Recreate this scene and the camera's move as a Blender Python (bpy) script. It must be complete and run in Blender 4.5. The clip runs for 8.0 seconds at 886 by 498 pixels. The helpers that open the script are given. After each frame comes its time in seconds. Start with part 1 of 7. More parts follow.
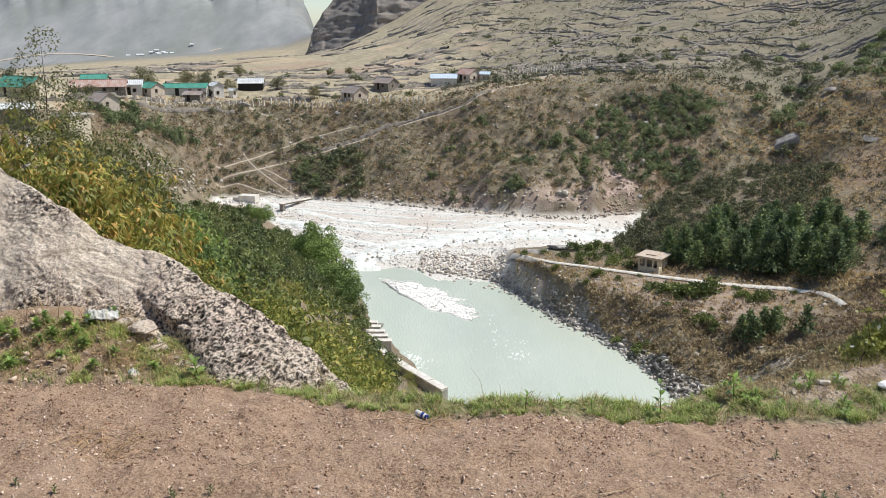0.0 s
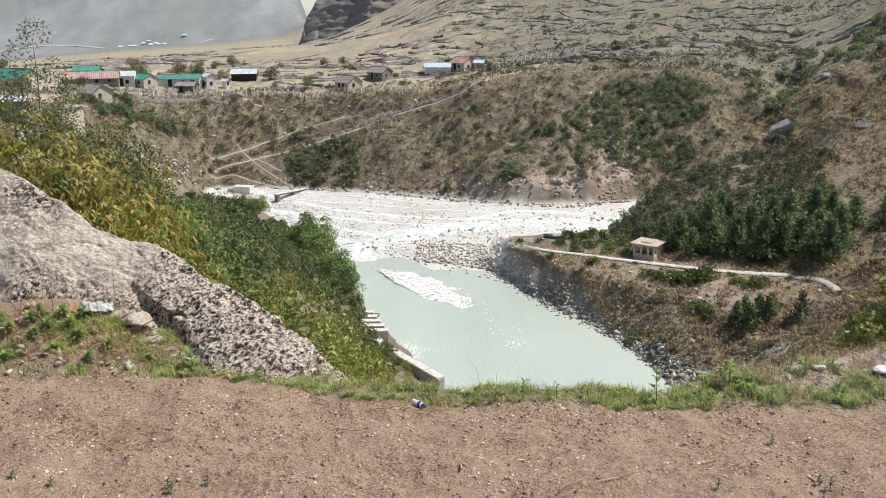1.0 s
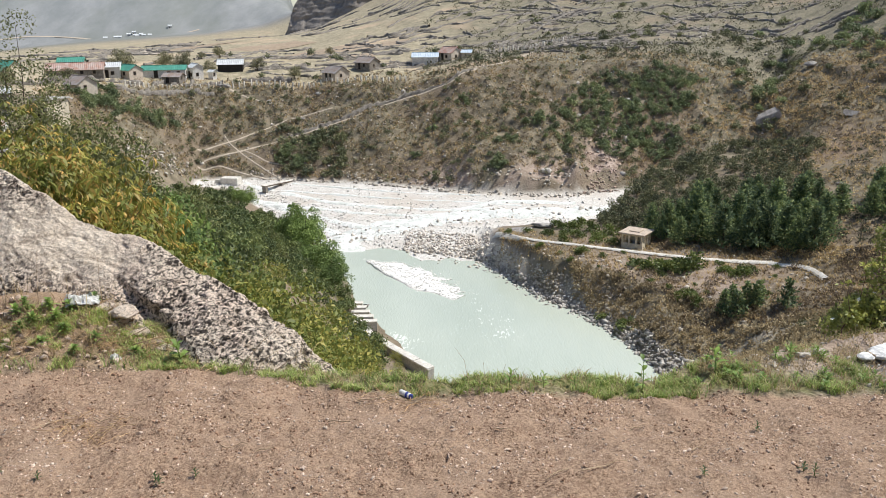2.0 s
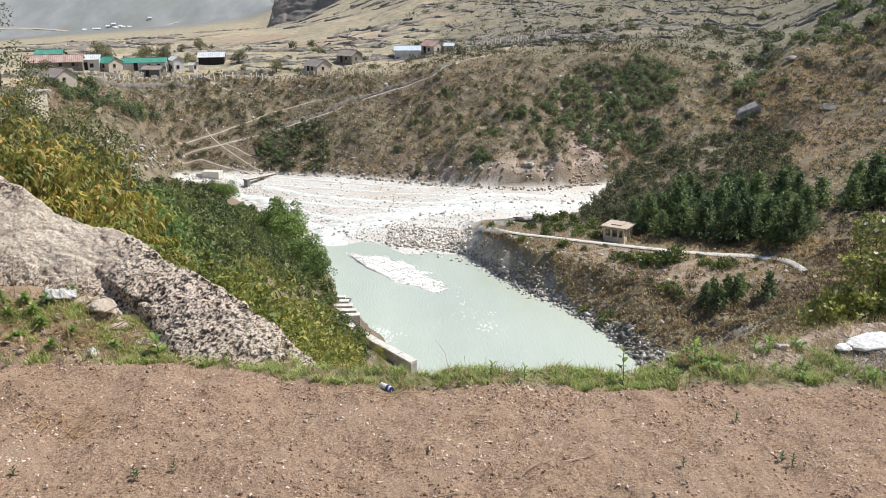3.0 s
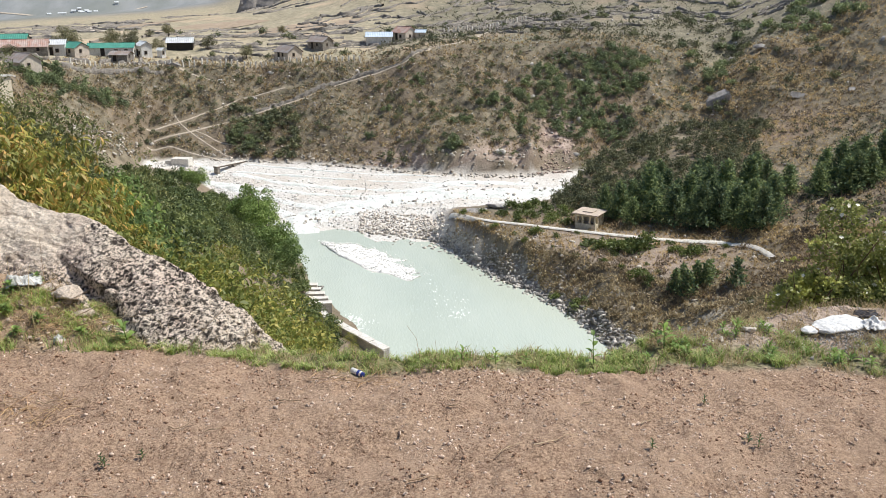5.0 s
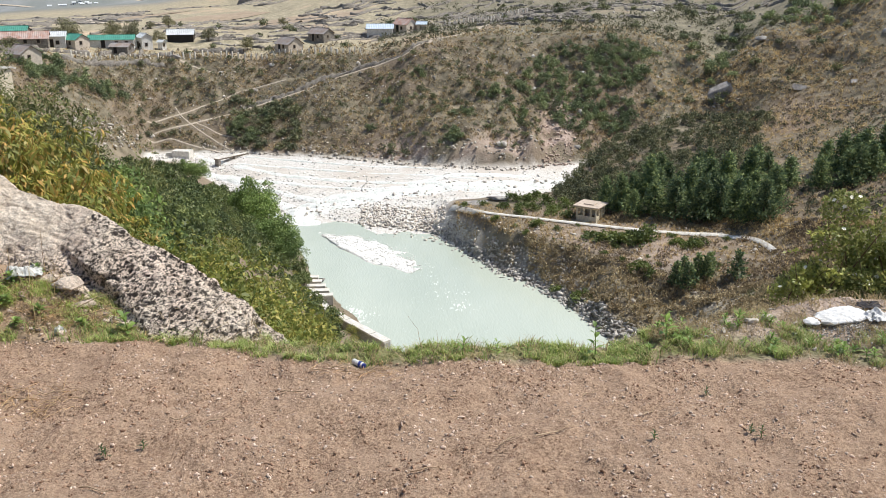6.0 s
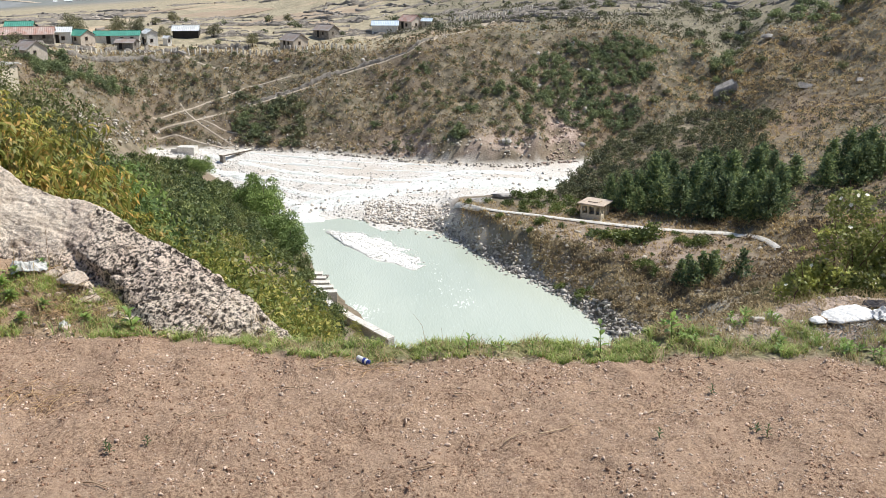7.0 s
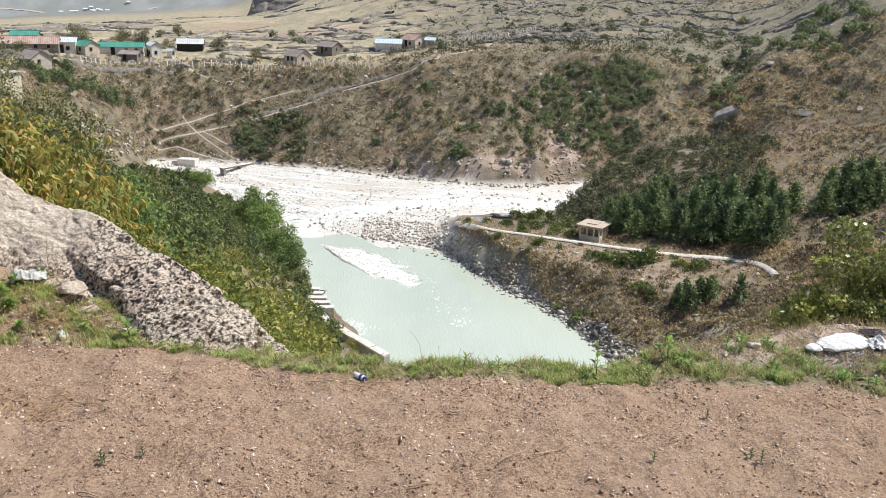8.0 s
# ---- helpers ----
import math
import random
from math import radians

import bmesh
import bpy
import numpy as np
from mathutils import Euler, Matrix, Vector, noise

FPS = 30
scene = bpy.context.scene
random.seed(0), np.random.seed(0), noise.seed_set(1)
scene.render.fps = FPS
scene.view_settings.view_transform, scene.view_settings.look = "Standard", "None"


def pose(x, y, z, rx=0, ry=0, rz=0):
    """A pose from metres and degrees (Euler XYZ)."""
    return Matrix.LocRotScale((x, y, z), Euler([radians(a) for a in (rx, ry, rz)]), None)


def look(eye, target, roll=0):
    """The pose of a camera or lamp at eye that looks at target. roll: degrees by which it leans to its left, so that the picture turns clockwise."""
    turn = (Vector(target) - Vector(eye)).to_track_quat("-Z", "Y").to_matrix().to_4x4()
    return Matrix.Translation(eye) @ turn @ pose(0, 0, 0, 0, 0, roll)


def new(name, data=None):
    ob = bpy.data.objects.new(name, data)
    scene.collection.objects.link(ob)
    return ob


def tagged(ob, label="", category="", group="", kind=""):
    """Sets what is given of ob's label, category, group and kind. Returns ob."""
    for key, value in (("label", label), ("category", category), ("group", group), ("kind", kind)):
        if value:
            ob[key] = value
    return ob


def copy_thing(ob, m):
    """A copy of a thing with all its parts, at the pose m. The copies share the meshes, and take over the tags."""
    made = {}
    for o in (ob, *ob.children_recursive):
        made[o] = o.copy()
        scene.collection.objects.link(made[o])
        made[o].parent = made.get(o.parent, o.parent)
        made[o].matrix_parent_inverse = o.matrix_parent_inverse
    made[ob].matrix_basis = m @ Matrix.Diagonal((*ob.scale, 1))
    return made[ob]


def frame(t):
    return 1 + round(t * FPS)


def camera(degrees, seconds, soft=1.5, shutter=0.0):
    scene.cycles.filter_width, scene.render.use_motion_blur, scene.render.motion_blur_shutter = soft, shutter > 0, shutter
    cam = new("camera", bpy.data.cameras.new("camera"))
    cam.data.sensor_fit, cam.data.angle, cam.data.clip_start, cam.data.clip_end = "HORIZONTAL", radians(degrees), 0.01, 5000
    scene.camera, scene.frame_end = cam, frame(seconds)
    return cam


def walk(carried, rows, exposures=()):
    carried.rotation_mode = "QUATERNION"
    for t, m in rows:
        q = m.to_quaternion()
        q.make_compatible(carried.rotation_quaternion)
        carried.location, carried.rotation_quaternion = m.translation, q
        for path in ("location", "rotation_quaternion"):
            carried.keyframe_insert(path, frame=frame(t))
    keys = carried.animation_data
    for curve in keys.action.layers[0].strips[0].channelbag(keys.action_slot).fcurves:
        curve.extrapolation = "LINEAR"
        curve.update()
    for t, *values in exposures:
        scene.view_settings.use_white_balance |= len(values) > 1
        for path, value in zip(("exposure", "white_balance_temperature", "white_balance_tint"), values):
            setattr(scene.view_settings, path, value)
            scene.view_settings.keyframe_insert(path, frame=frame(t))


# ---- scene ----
cam = camera(54.57, 8.0, soft=0.9)
PATH = [
    (0, pose(-0.000, 0.000, 1.600, 75.196, -0.000, -0.007)),
    (0.5, pose(0.001, 0.003, 1.597, 74.832, 0.240, -0.178)),
    (1, pose(0.002, 0.006, 1.596, 74.483, 0.421, -0.430)),
    (1.5, pose(0.006, 0.006, 1.597, 74.122, 0.564, -0.795)),
    (3, pose(0.020, 0.013, 1.590, 73.397, 0.347, -2.381)),
    (3.5, pose(0.024, 0.021, 1.582, 73.188, 0.192, -3.001)),
    (4, pose(0.027, 0.022, 1.579, 73.008, 0.071, -3.592)),
    (4.5, pose(0.027, 0.017, 1.579, 72.773, -0.044, -4.193)),
    (6, pose(0.025, 0.027, 1.567, 72.051, -0.053, -4.125)),
    (6.5, pose(0.023, 0.035, 1.564, 71.805, -0.052, -3.948)),
    (7, pose(0.022, 0.037, 1.562, 71.856, -0.203, -3.785)),
    (7.5, pose(0.018, 0.034, 1.563, 72.456, -0.856, -3.629)),
    (8, pose(0.016, 0.021, 1.569, 73.066, -1.562, -3.489)),
]
EXPOSURES = [(0.0, 0.22, 6500, 8), (3.5, 0.30, 6500, 8), (6.5, 0.35, 6500, 8), (8.0, 0.38, 6500, 8)]
walk(cam, PATH, EXPOSURES)

# ---- world and sun: high sun ahead and to the right, hazy mountain sky ----
SUN_AZIMUTH, SUN_ELEVATION = radians(78), radians(58)   # azimuth clockwise from +Y
world = bpy.data.worlds.new("sky")
scene.world = world
world.use_nodes = True
wn = world.node_tree.nodes
sky = wn.new("ShaderNodeTexSky")
sky.sky_type, sky.sun_disc = "NISHITA", False
sky.sun_elevation, sky.sun_rotation = SUN_ELEVATION, SUN_AZIMUTH
sky.altitude, sky.air_density, sky.dust_density = 2500, 1.0, 2.5
wn["Background"].inputs["Strength"].default_value = 0.11
world.node_tree.links.new(sky.outputs[0], wn["Background"].inputs["Color"])
sun_data = bpy.data.lights.new("sun", "SUN")
sun_data.energy, sun_data.angle, sun_data.color = 4.0, radians(0.55), (1.0, 0.95, 0.88)
sun_lamp = new("sun", sun_data)
sun_way = Vector((math.sin(SUN_AZIMUTH) * math.cos(SUN_ELEVATION), math.cos(SUN_AZIMUTH) * math.cos(SUN_ELEVATION),
                  math.sin(SUN_ELEVATION)))
sun_lamp.matrix_world = look(sun_way * 50, (0, 0, 0))


# ---- materials ----
def shader(name, rough=0.9, metal=0.0, specular=0.3):
    m = bpy.data.materials.new(name)
    m.use_nodes = True
    b = m.node_tree.nodes["Principled BSDF"]
    b.inputs["Roughness"].default_value = rough
    b.inputs["Metallic"].default_value = metal
    b.inputs["Specular IOR Level"].default_value = specular
    return m, m.node_tree.nodes, m.node_tree.links, b


def noise_node(n, l, coords, scale, detail=4.0, rough=0.55):
    t = n.new("ShaderNodeTexNoise")
    t.inputs["Scale"].default_value, t.inputs["Detail"].default_value = scale, detail
    t.inputs["Roughness"].default_value = rough
    l.new(coords, t.inputs["Vector"])
    return t.outputs["Fac"]


def ramp(n, l, fac, low, high, lo=(0, 0, 0, 1), hi=(1, 1, 1, 1)):
    r = n.new("ShaderNodeValToRGB")
    r.color_ramp.elements[0].position, r.color_ramp.elements[1].position = low, high
    r.color_ramp.elements[0].color, r.color_ramp.elements[1].color = lo, hi
    l.new(fac, r.inputs["Fac"])
    return r.outputs["Color"]


def mixed(n, l, fac, a, b, kind="MIX"):
    x = n.new("ShaderNodeMix")
    x.data_type, x.blend_type = "RGBA", kind
    for value, key in ((fac, 0), (a, 6), (b, 7)):
        if isinstance(value, (int, float)):
            x.inputs[key].default_value = value
        elif isinstance(value, tuple):
            x.inputs[key].default_value = (*value[:3], 1)
        else:
            l.new(value, x.inputs[key])
    return x.outputs[2]


def bumped(n, l, b, height, strength, distance):
    k = n.new("ShaderNodeBump")
    k.inputs["Strength"].default_value, k.inputs["Distance"].default_value = strength, distance
    l.new(height, k.inputs["Height"])
    l.new(k.outputs["Normal"], b.inputs["Normal"])


def surface(name, base, dark, scale, rough=0.9, bump=0.4, distance=0.02, fine=7.0, island=0.0, piece=0.0, metal=0.0,
            low=0.35, high=0.65, grain=0.35, specular=0.3, world_coords=False):
    """A two-scale mottled surface; island / piece vary brightness by mesh island or by object."""
    m, n, l, b = shader(name, rough, metal, specular)
    coords = n.new("ShaderNodeNewGeometry").outputs["Position"] if world_coords else n.new("ShaderNodeTexCoord").outputs["Object"]
    big = noise_node(n, l, coords, scale, 5)
    small = noise_node(n, l, coords, scale * fine, 4, 0.65)
    col = mixed(n, l, ramp(n, l, big, low, high), dark, base)
    g = ramp(n, l, small, 0.25, 0.75, (1 - grain,) * 3 + (1,), (1 + grain,) * 3 + (1,))
    col = mixed(n, l, 1.0, col, g, "MULTIPLY")
    source = None
    if island:
        source, amount = n.new("ShaderNodeNewGeometry").outputs["Random Per Island"], island
    elif piece:
        source, amount = n.new("ShaderNodeObjectInfo").outputs["Random"], piece
    if source:
        col = mixed(n, l, 1.0, col, ramp(n, l, source, 0, 1, (1 - amount,) * 3 + (1,), (1 + amount,) * 3 + (1,)), "MULTIPLY")
    l.new(col, b.inputs["Base Color"])
    if bump:
        bumped(n, l, b, small, bump, distance)
    return m


def foliage(name, base, tips, deep, translucent=0.35, rough=0.55, scale=0.6, share=0.45):
    """Leaves: hue varies by leaf and by patch; some light passes through."""
    m, n, l, b = shader(name, rough, 0, 0.35)
    leaf = n.new("ShaderNodeNewGeometry").outputs["Random Per Island"]
    coords = n.new("ShaderNodeNewGeometry").outputs["Position"]
    patch = noise_node(n, l, coords, scale, 3)
    col = mixed(n, l, ramp(n, l, patch, 0.35, 0.65), deep, base)
    col = mixed(n, l, ramp(n, l, leaf, share, 1.0), col, tips)
    plant_shade = ramp(n, l, n.new("ShaderNodeObjectInfo").outputs["Random"], 0, 1, (0.72, 0.74, 0.8, 1), (1.3, 1.24, 1.15, 1))
    col = mixed(n, l, 1.0, col, plant_shade, "MULTIPLY")
    l.new(col, b.inputs["Base Color"])
    t = n.new("ShaderNodeBsdfTranslucent")
    l.new(col, t.inputs["Color"])
    s = n.new("ShaderNodeMixShader")
    s.inputs[0].default_value = translucent * 0.7
    l.new(b.outputs[0], s.inputs[1])
    l.new(t.outputs[0], s.inputs[2])
    l.new(s.outputs[0], n["Material Output"].inputs["Surface"])
    return m


def ground_material():
    """One sheet of ground: tilled soil, turf, river gravel, bare scree, dry fields and scrub slope, mixed by their mapped extent."""
    m, n, l, b = shader("ground_cover", 0.95, 0, 0.2)
    pos = n.new("ShaderNodeNewGeometry").outputs["Position"]

    def extent(name):
        a = n.new("ShaderNodeAttribute")
        a.attribute_name = name
        return a.outputs["Fac"]
    big, mid, small = noise_node(n, l, pos, 0.045, 5), noise_node(n, l, pos, 0.4, 5, 0.65), noise_node(n, l, pos, 2.2, 5, 0.7)
    col = mixed(n, l, ramp(n, l, mid, 0.38, 0.62), (0.135, 0.118, 0.082), (0.305, 0.26, 0.185))          # scrub slope
    col = mixed(n, l, ramp(n, l, big, 0.45, 0.7), col, (0.26, 0.195, 0.14))
    field = mixed(n, l, ramp(n, l, mid, 0.35, 0.65), (0.185, 0.172, 0.122), (0.315, 0.280, 0.205))
    field = mixed(n, l, ramp(n, l, big, 0.56, 0.68), field, (0.34, 0.275, 0.20))
    field = mixed(n, l, 1.0, field, ramp(n, l, small, 0.32, 0.68, (0.66, 0.66, 0.66, 1), (1.28, 1.27, 1.24, 1)), "MULTIPLY")
    # left fields paler: dry grass, plus valley haze painted into the colour
    field = mixed(n, l, extent("dry"), field, mixed(n, l, 1.0, field, (1.60, 1.55, 1.52), "MULTIPLY"))
    col = mixed(n, l, extent("field"), col, field)
    # distance: aerial haze painted in as a pale blue-grey base colour
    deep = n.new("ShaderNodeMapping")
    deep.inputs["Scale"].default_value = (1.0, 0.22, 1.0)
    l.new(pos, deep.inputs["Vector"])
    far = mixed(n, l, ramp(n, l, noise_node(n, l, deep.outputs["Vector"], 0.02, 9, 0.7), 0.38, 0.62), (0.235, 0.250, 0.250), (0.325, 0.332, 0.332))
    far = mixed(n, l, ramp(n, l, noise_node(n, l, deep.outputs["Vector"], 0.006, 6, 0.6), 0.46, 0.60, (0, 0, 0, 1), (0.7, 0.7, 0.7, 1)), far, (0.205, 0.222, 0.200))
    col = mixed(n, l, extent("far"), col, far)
    scree = mixed(n, l, ramp(n, l, small, 0.35, 0.65), (0.36, 0.26, 0.21), (0.66, 0.535, 0.46))
    col = mixed(n, l, extent("scree"), col, scree)
    gravel = mixed(n, l, ramp(n, l, small, 0.35, 0.62), (0.55, 0.52, 0.475), (0.80, 0.77, 0.72))
    gravel = mixed(n, l, ramp(n, l, noise_node(n, l, pos, 0.12, 5, 0.6), 0.48, 0.62), gravel, (0.62, 0.565, 0.50))
    col = mixed(n, l, extent("gravel"), col, gravel)
    turf = mixed(n, l, ramp(n, l, noise_node(n, l, pos, 9, 4), 0.4, 0.6), (0.17, 0.18, 0.068), (0.33, 0.275, 0.17))
    col = mixed(n, l, extent("turf"), col, turf)
    crumb, clod = noise_node(n, l, pos, 85, 6, 0.75), noise_node(n, l, pos, 3.0, 4, 0.6)
    soil = mixed(n, l, ramp(n, l, crumb, 0.39, 0.58), (0.225, 0.142, 0.095), (0.545, 0.382, 0.262))
    soil = mixed(n, l, ramp(n, l, clod, 0.46, 0.74), soil, (0.49, 0.345, 0.242))
    soil = mixed(n, l, ramp(n, l, noise_node(n, l, pos, 14, 5, 0.7), 0.54, 0.68, (0, 0, 0, 1), (0.7, 0.7, 0.7, 1)), soil, (0.265, 0.168, 0.118))
    soil = mixed(n, l, ramp(n, l, noise_node(n, l, pos, 130, 3, 0.6), 0.63, 0.67, (0, 0, 0, 1), (0.6, 0.6, 0.6, 1)), soil, (0.66, 0.54, 0.44))
    col = mixed(n, l, extent("soil"), col, soil)
    l.new(col, b.inputs["Base Color"])
    fine = n.new("ShaderNodeBump")
    fine.inputs["Strength"].default_value, fine.inputs["Distance"].default_value = 0.85, 0.018
    l.new(crumb, fine.inputs["Height"])
    coarse = n.new("ShaderNodeBump")
    coarse.inputs["Strength"].default_value, coarse.inputs["Distance"].default_value = 0.6, 0.35
    l.new(small, coarse.inputs["Height"])
    nm = n.new("ShaderNodeMix")
    nm.data_type = "VECTOR"
    l.new(extent("soil"), nm.inputs[0])
    l.new(coarse.outputs[0], nm.inputs[4])
    l.new(fine.outputs[0], nm.inputs[5])
    l.new(nm.outputs[1], b.inputs["Normal"])
    return m


def pool_material():
    m, n, l, b = shader("glacial_water", 0.16, 0, 0.5)
    pos = n.new("ShaderNodeNewGeometry").outputs["Position"]
    stretch = n.new("ShaderNodeMapping")
    stretch.inputs["Rotation"].default_value, stretch.inputs["Scale"].default_value = (0, 0, radians(-14)), (1.0, 0.35, 1)
    l.new(pos, stretch.inputs["Vector"])
    v = stretch.outputs["Vector"]
    big, mid, small = noise_node(n, l, v, 0.09, 4), noise_node(n, l, v, 0.7, 5, 0.6), noise_node(n, l, v, 3.2, 4, 0.6)
    col = mixed(n, l, ramp(n, l, big, 0.35, 0.65), (0.485, 0.538, 0.455), (0.553, 0.602, 0.515))
    flecks = mixed(n, l, ramp(n, l, big, 0.42, 0.6), ramp(n, l, small, 0.62, 0.74), (0, 0, 0))
    a = n.new("ShaderNodeAttribute")
    a.attribute_name = "foam"
    ripple = n.new("ShaderNodeMath")
    ripple.operation = "MULTIPLY_ADD"
    l.new(small, ripple.inputs[0])
    ripple.inputs[1].default_value = 0.52
    half = n.new("ShaderNodeMath")
    half.operation = "MULTIPLY"
    half.inputs[1].default_value = 0.26
    l.new(mid, half.inputs[0])
    l.new(half.outputs[0], ripple.inputs[2])
    thresh = n.new("ShaderNodeMath")
    thresh.operation = "MULTIPLY_ADD"
    l.new(a.outputs["Fac"], thresh.inputs[0])
    thresh.inputs[1].default_value = 0.19
    l.new(ripple.outputs[0], thresh.inputs[2])
    broken = mixed(n, l, 1.0, ramp(n, l, a.outputs["Fac"], 0.02, 0.25), ramp(n, l, thresh.outputs[0], 0.51, 0.60), "MULTIPLY")
    col = mixed(n, l, flecks, col, (0.66, 0.73, 0.67))
    col = mixed(n, l, broken, col, (0.82, 0.845, 0.82))
    l.new(col, b.inputs["Base Color"])
    l.new(mixed(n, l, broken, (0.18, 0.18, 0.18), (0.8, 0.8, 0.8)), b.inputs["Roughness"])
    bumped(n, l, b, small, 0.4, 0.15)
    return m


M_GROUND = ground_material()
M_POOL = pool_material()
M_FOAM = surface("white_water", (0.86, 0.865, 0.835), (0.66, 0.68, 0.63), 0.6, 0.6, 0.8, 0.2, 5, grain=0.2, world_coords=True)
M_RIVER_STONE = surface("river_stone", (0.82, 0.79, 0.745), (0.62, 0.59, 0.545), 1.2, 0.85, 0.3, 0.03, island=0.3)
M_BANK_STONE = surface("bank_stone", (0.54, 0.505, 0.46), (0.27, 0.25, 0.23), 1.0, 0.9, 0.5, 0.04, island=0.45)
M_PEBBLE = surface("pebble", (0.70, 0.57, 0.465), (0.54, 0.40, 0.31), 30, 0.9, 0.4, 0.004, island=0.32)
M_CLOD = surface("soil_clod", (0.46, 0.295, 0.20), (0.29, 0.175, 0.115), 30, 0.95, 0.7, 0.008, island=0.3)
M_BARK = surface("bark", (0.16, 0.125, 0.095), (0.08, 0.06, 0.05), 9, 0.95, 0.7, 0.02)
M_TWIG = surface("dry_twig", (0.52, 0.40, 0.27), (0.34, 0.24, 0.155), 12, 0.95, 0.4, 0.005, island=0.3)
M_YELLOW_LEAF = foliage("yellow_green_leaf", (0.39, 0.38, 0.090), (0.72, 0.45, 0.15), (0.20, 0.24, 0.058), 0.5, 0.5, 1.1, 0.62)
M_GREEN_LEAF = foliage("green_leaf", (0.155, 0.205, 0.075), (0.265, 0.305, 0.120), (0.088, 0.125, 0.050), 0.47, 0.5, 0.35)
M_DULL_LEAF = foliage("olive_leaf", (0.225, 0.245, 0.095), (0.33, 0.33, 0.14), (0.135, 0.160, 0.062), 0.45)
M_SCRUB_LEAF = foliage("scrub_leaf", (0.205, 0.228, 0.125), (0.310, 0.325, 0.180), (0.130, 0.150, 0.085), 0.35, 0.7)
M_CONIFER = foliage("young_conifer_needles", (0.165, 0.240, 0.118), (0.420, 0.490, 0.205), (0.088, 0.142, 0.078), 0.55, 0.6, 0.25)
M_BROWN_BUSH = foliage("brown_twiggy_bush", (0.225, 0.180, 0.130), (0.310, 0.250, 0.180), (0.140, 0.115, 0.088), 0.20, 0.9)
M_DRY_GRASS = foliage("dry_grass", (0.468, 0.358, 0.189), (0.598, 0.481, 0.260), (0.312, 0.234, 0.130), 0.40, 0.8, 0.1)
M_GRASS = foliage("green_grass", (0.330, 0.430, 0.125), (0.580, 0.570, 0.265), (0.205, 0.305, 0.080), 0.5, 0.6, 1.5)
M_PATH = surface("pale_concrete_path", (0.74, 0.71, 0.65), (0.60, 0.57, 0.52), 0.8, 0.9, 0.3, 0.02)
M_TRAIL = surface("trodden_earth", (0.60, 0.52, 0.42), (0.44, 0.37, 0.29), 0.5, 0.95, 0.4, 0.05)


def outcrop_material():
    """Pale grey limestone with pinkish stains, dark lichen blotches and pock marks whose shade is painted near-black.
    """
    m, n, l, b = shader("pitted_limestone", 0.92, 0, 0.25)
    pos = n.new("ShaderNodeNewGeometry").outputs["Position"]
    big, mid, small = noise_node(n, l, pos, 1.6, 5), noise_node(n, l, pos, 11, 6, 0.7), noise_node(n, l, pos, 75, 5, 0.7)
    col = mixed(n, l, ramp(n, l, mid, 0.36, 0.62), (0.58, 0.482, 0.380), (0.82, 0.715, 0.590))
    col = mixed(n, l, ramp(n, l, big, 0.50, 0.68), col, (0.76, 0.60, 0.49))
    col = mixed(n, l, mixed(n, l, 1.0, ramp(n, l, small, 0.50, 0.66), (0.32, 0.32, 0.32), "MULTIPLY"), col, (0.40, 0.335, 0.28))
    low = n.new("ShaderNodeAttribute")
    low.attribute_name = "lower"
    wobble = n.new("ShaderNodeVectorMath")
    wobble.operation = "ADD"
    l.new(pos, wobble.inputs[0])
    l.new(mixed(n, l, 1.0, ramp(n, l, small, 0.0, 1.0), (0.022, 0.022, 0.022), "MULTIPLY"), wobble.inputs[1])
    where = mixed(n, l, low.outputs["Fac"], (0.22, 0.22, 0.22), (1, 1, 1))
    for scale, low_end, high_end in ((44, 0.556, 0.576), (90, 0.545, 0.565)):
        lichen = ramp(n, l, noise_node(n, l, wobble.outputs[0], scale, 3, 0.6), low_end, high_end)
        col = mixed(n, l, mixed(n, l, 1.0, lichen, where, "MULTIPLY"), col, (0.085, 0.07, 0.058))
    # flat near-black dots paint in the shade of small holes
    for scale, reach in ((22, 0.26), (44, 0.27)):
        cell = n.new("ShaderNodeTexVoronoi")
        cell.inputs["Scale"].default_value = scale
        l.new(wobble.outputs[0], cell.inputs["Vector"])
        dots = ramp(n, l, cell.outputs["Distance"], reach, reach + 0.06, (1, 1, 1, 1), (0, 0, 0, 1))
        dots = mixed(n, l, 1.0, dots, ramp(n, l, noise_node(n, l, pos, 7, 4, 0.6), 0.47, 0.53), "MULTIPLY")
        col = mixed(n, l, mixed(n, l, 1.0, dots, where, "MULTIPLY"), col, (0.05, 0.04, 0.034))
    # shade inside the carved pits and cracks, painted near-black
    pit_shade = n.new("ShaderNodeAttribute")
    pit_shade.attribute_name = "pit_shade"
    col = mixed(n, l, pit_shade.outputs["Fac"], col, (0.065, 0.052, 0.043))
    l.new(col, b.inputs["Base Color"])
    bumped(n, l, b, small, 0.9, 0.014)
    return m


M_OUTCROP = outcrop_material()
M_ROCK = surface("grey_rock", (0.44, 0.41, 0.38), (0.23, 0.213, 0.197), 0.6, 0.92, 0.7, 0.05, 8)
M_OLIVE_LEAF = foliage("olive_yellow_leaf", (0.28, 0.315, 0.075), (0.47, 0.42, 0.12), (0.13, 0.18, 0.045), 0.5, 0.5, 0.9)
M_BUSH_LEAF = foliage("terrace_bush_leaf", (0.15, 0.20, 0.06), (0.24, 0.28, 0.09), (0.09, 0.13, 0.04), 0.42)
M_DARK_SCRUB = foliage("dark_scrub_leaf", (0.172, 0.190, 0.105), (0.255, 0.258, 0.148), (0.108, 0.122, 0.072), 0.3, 0.8)
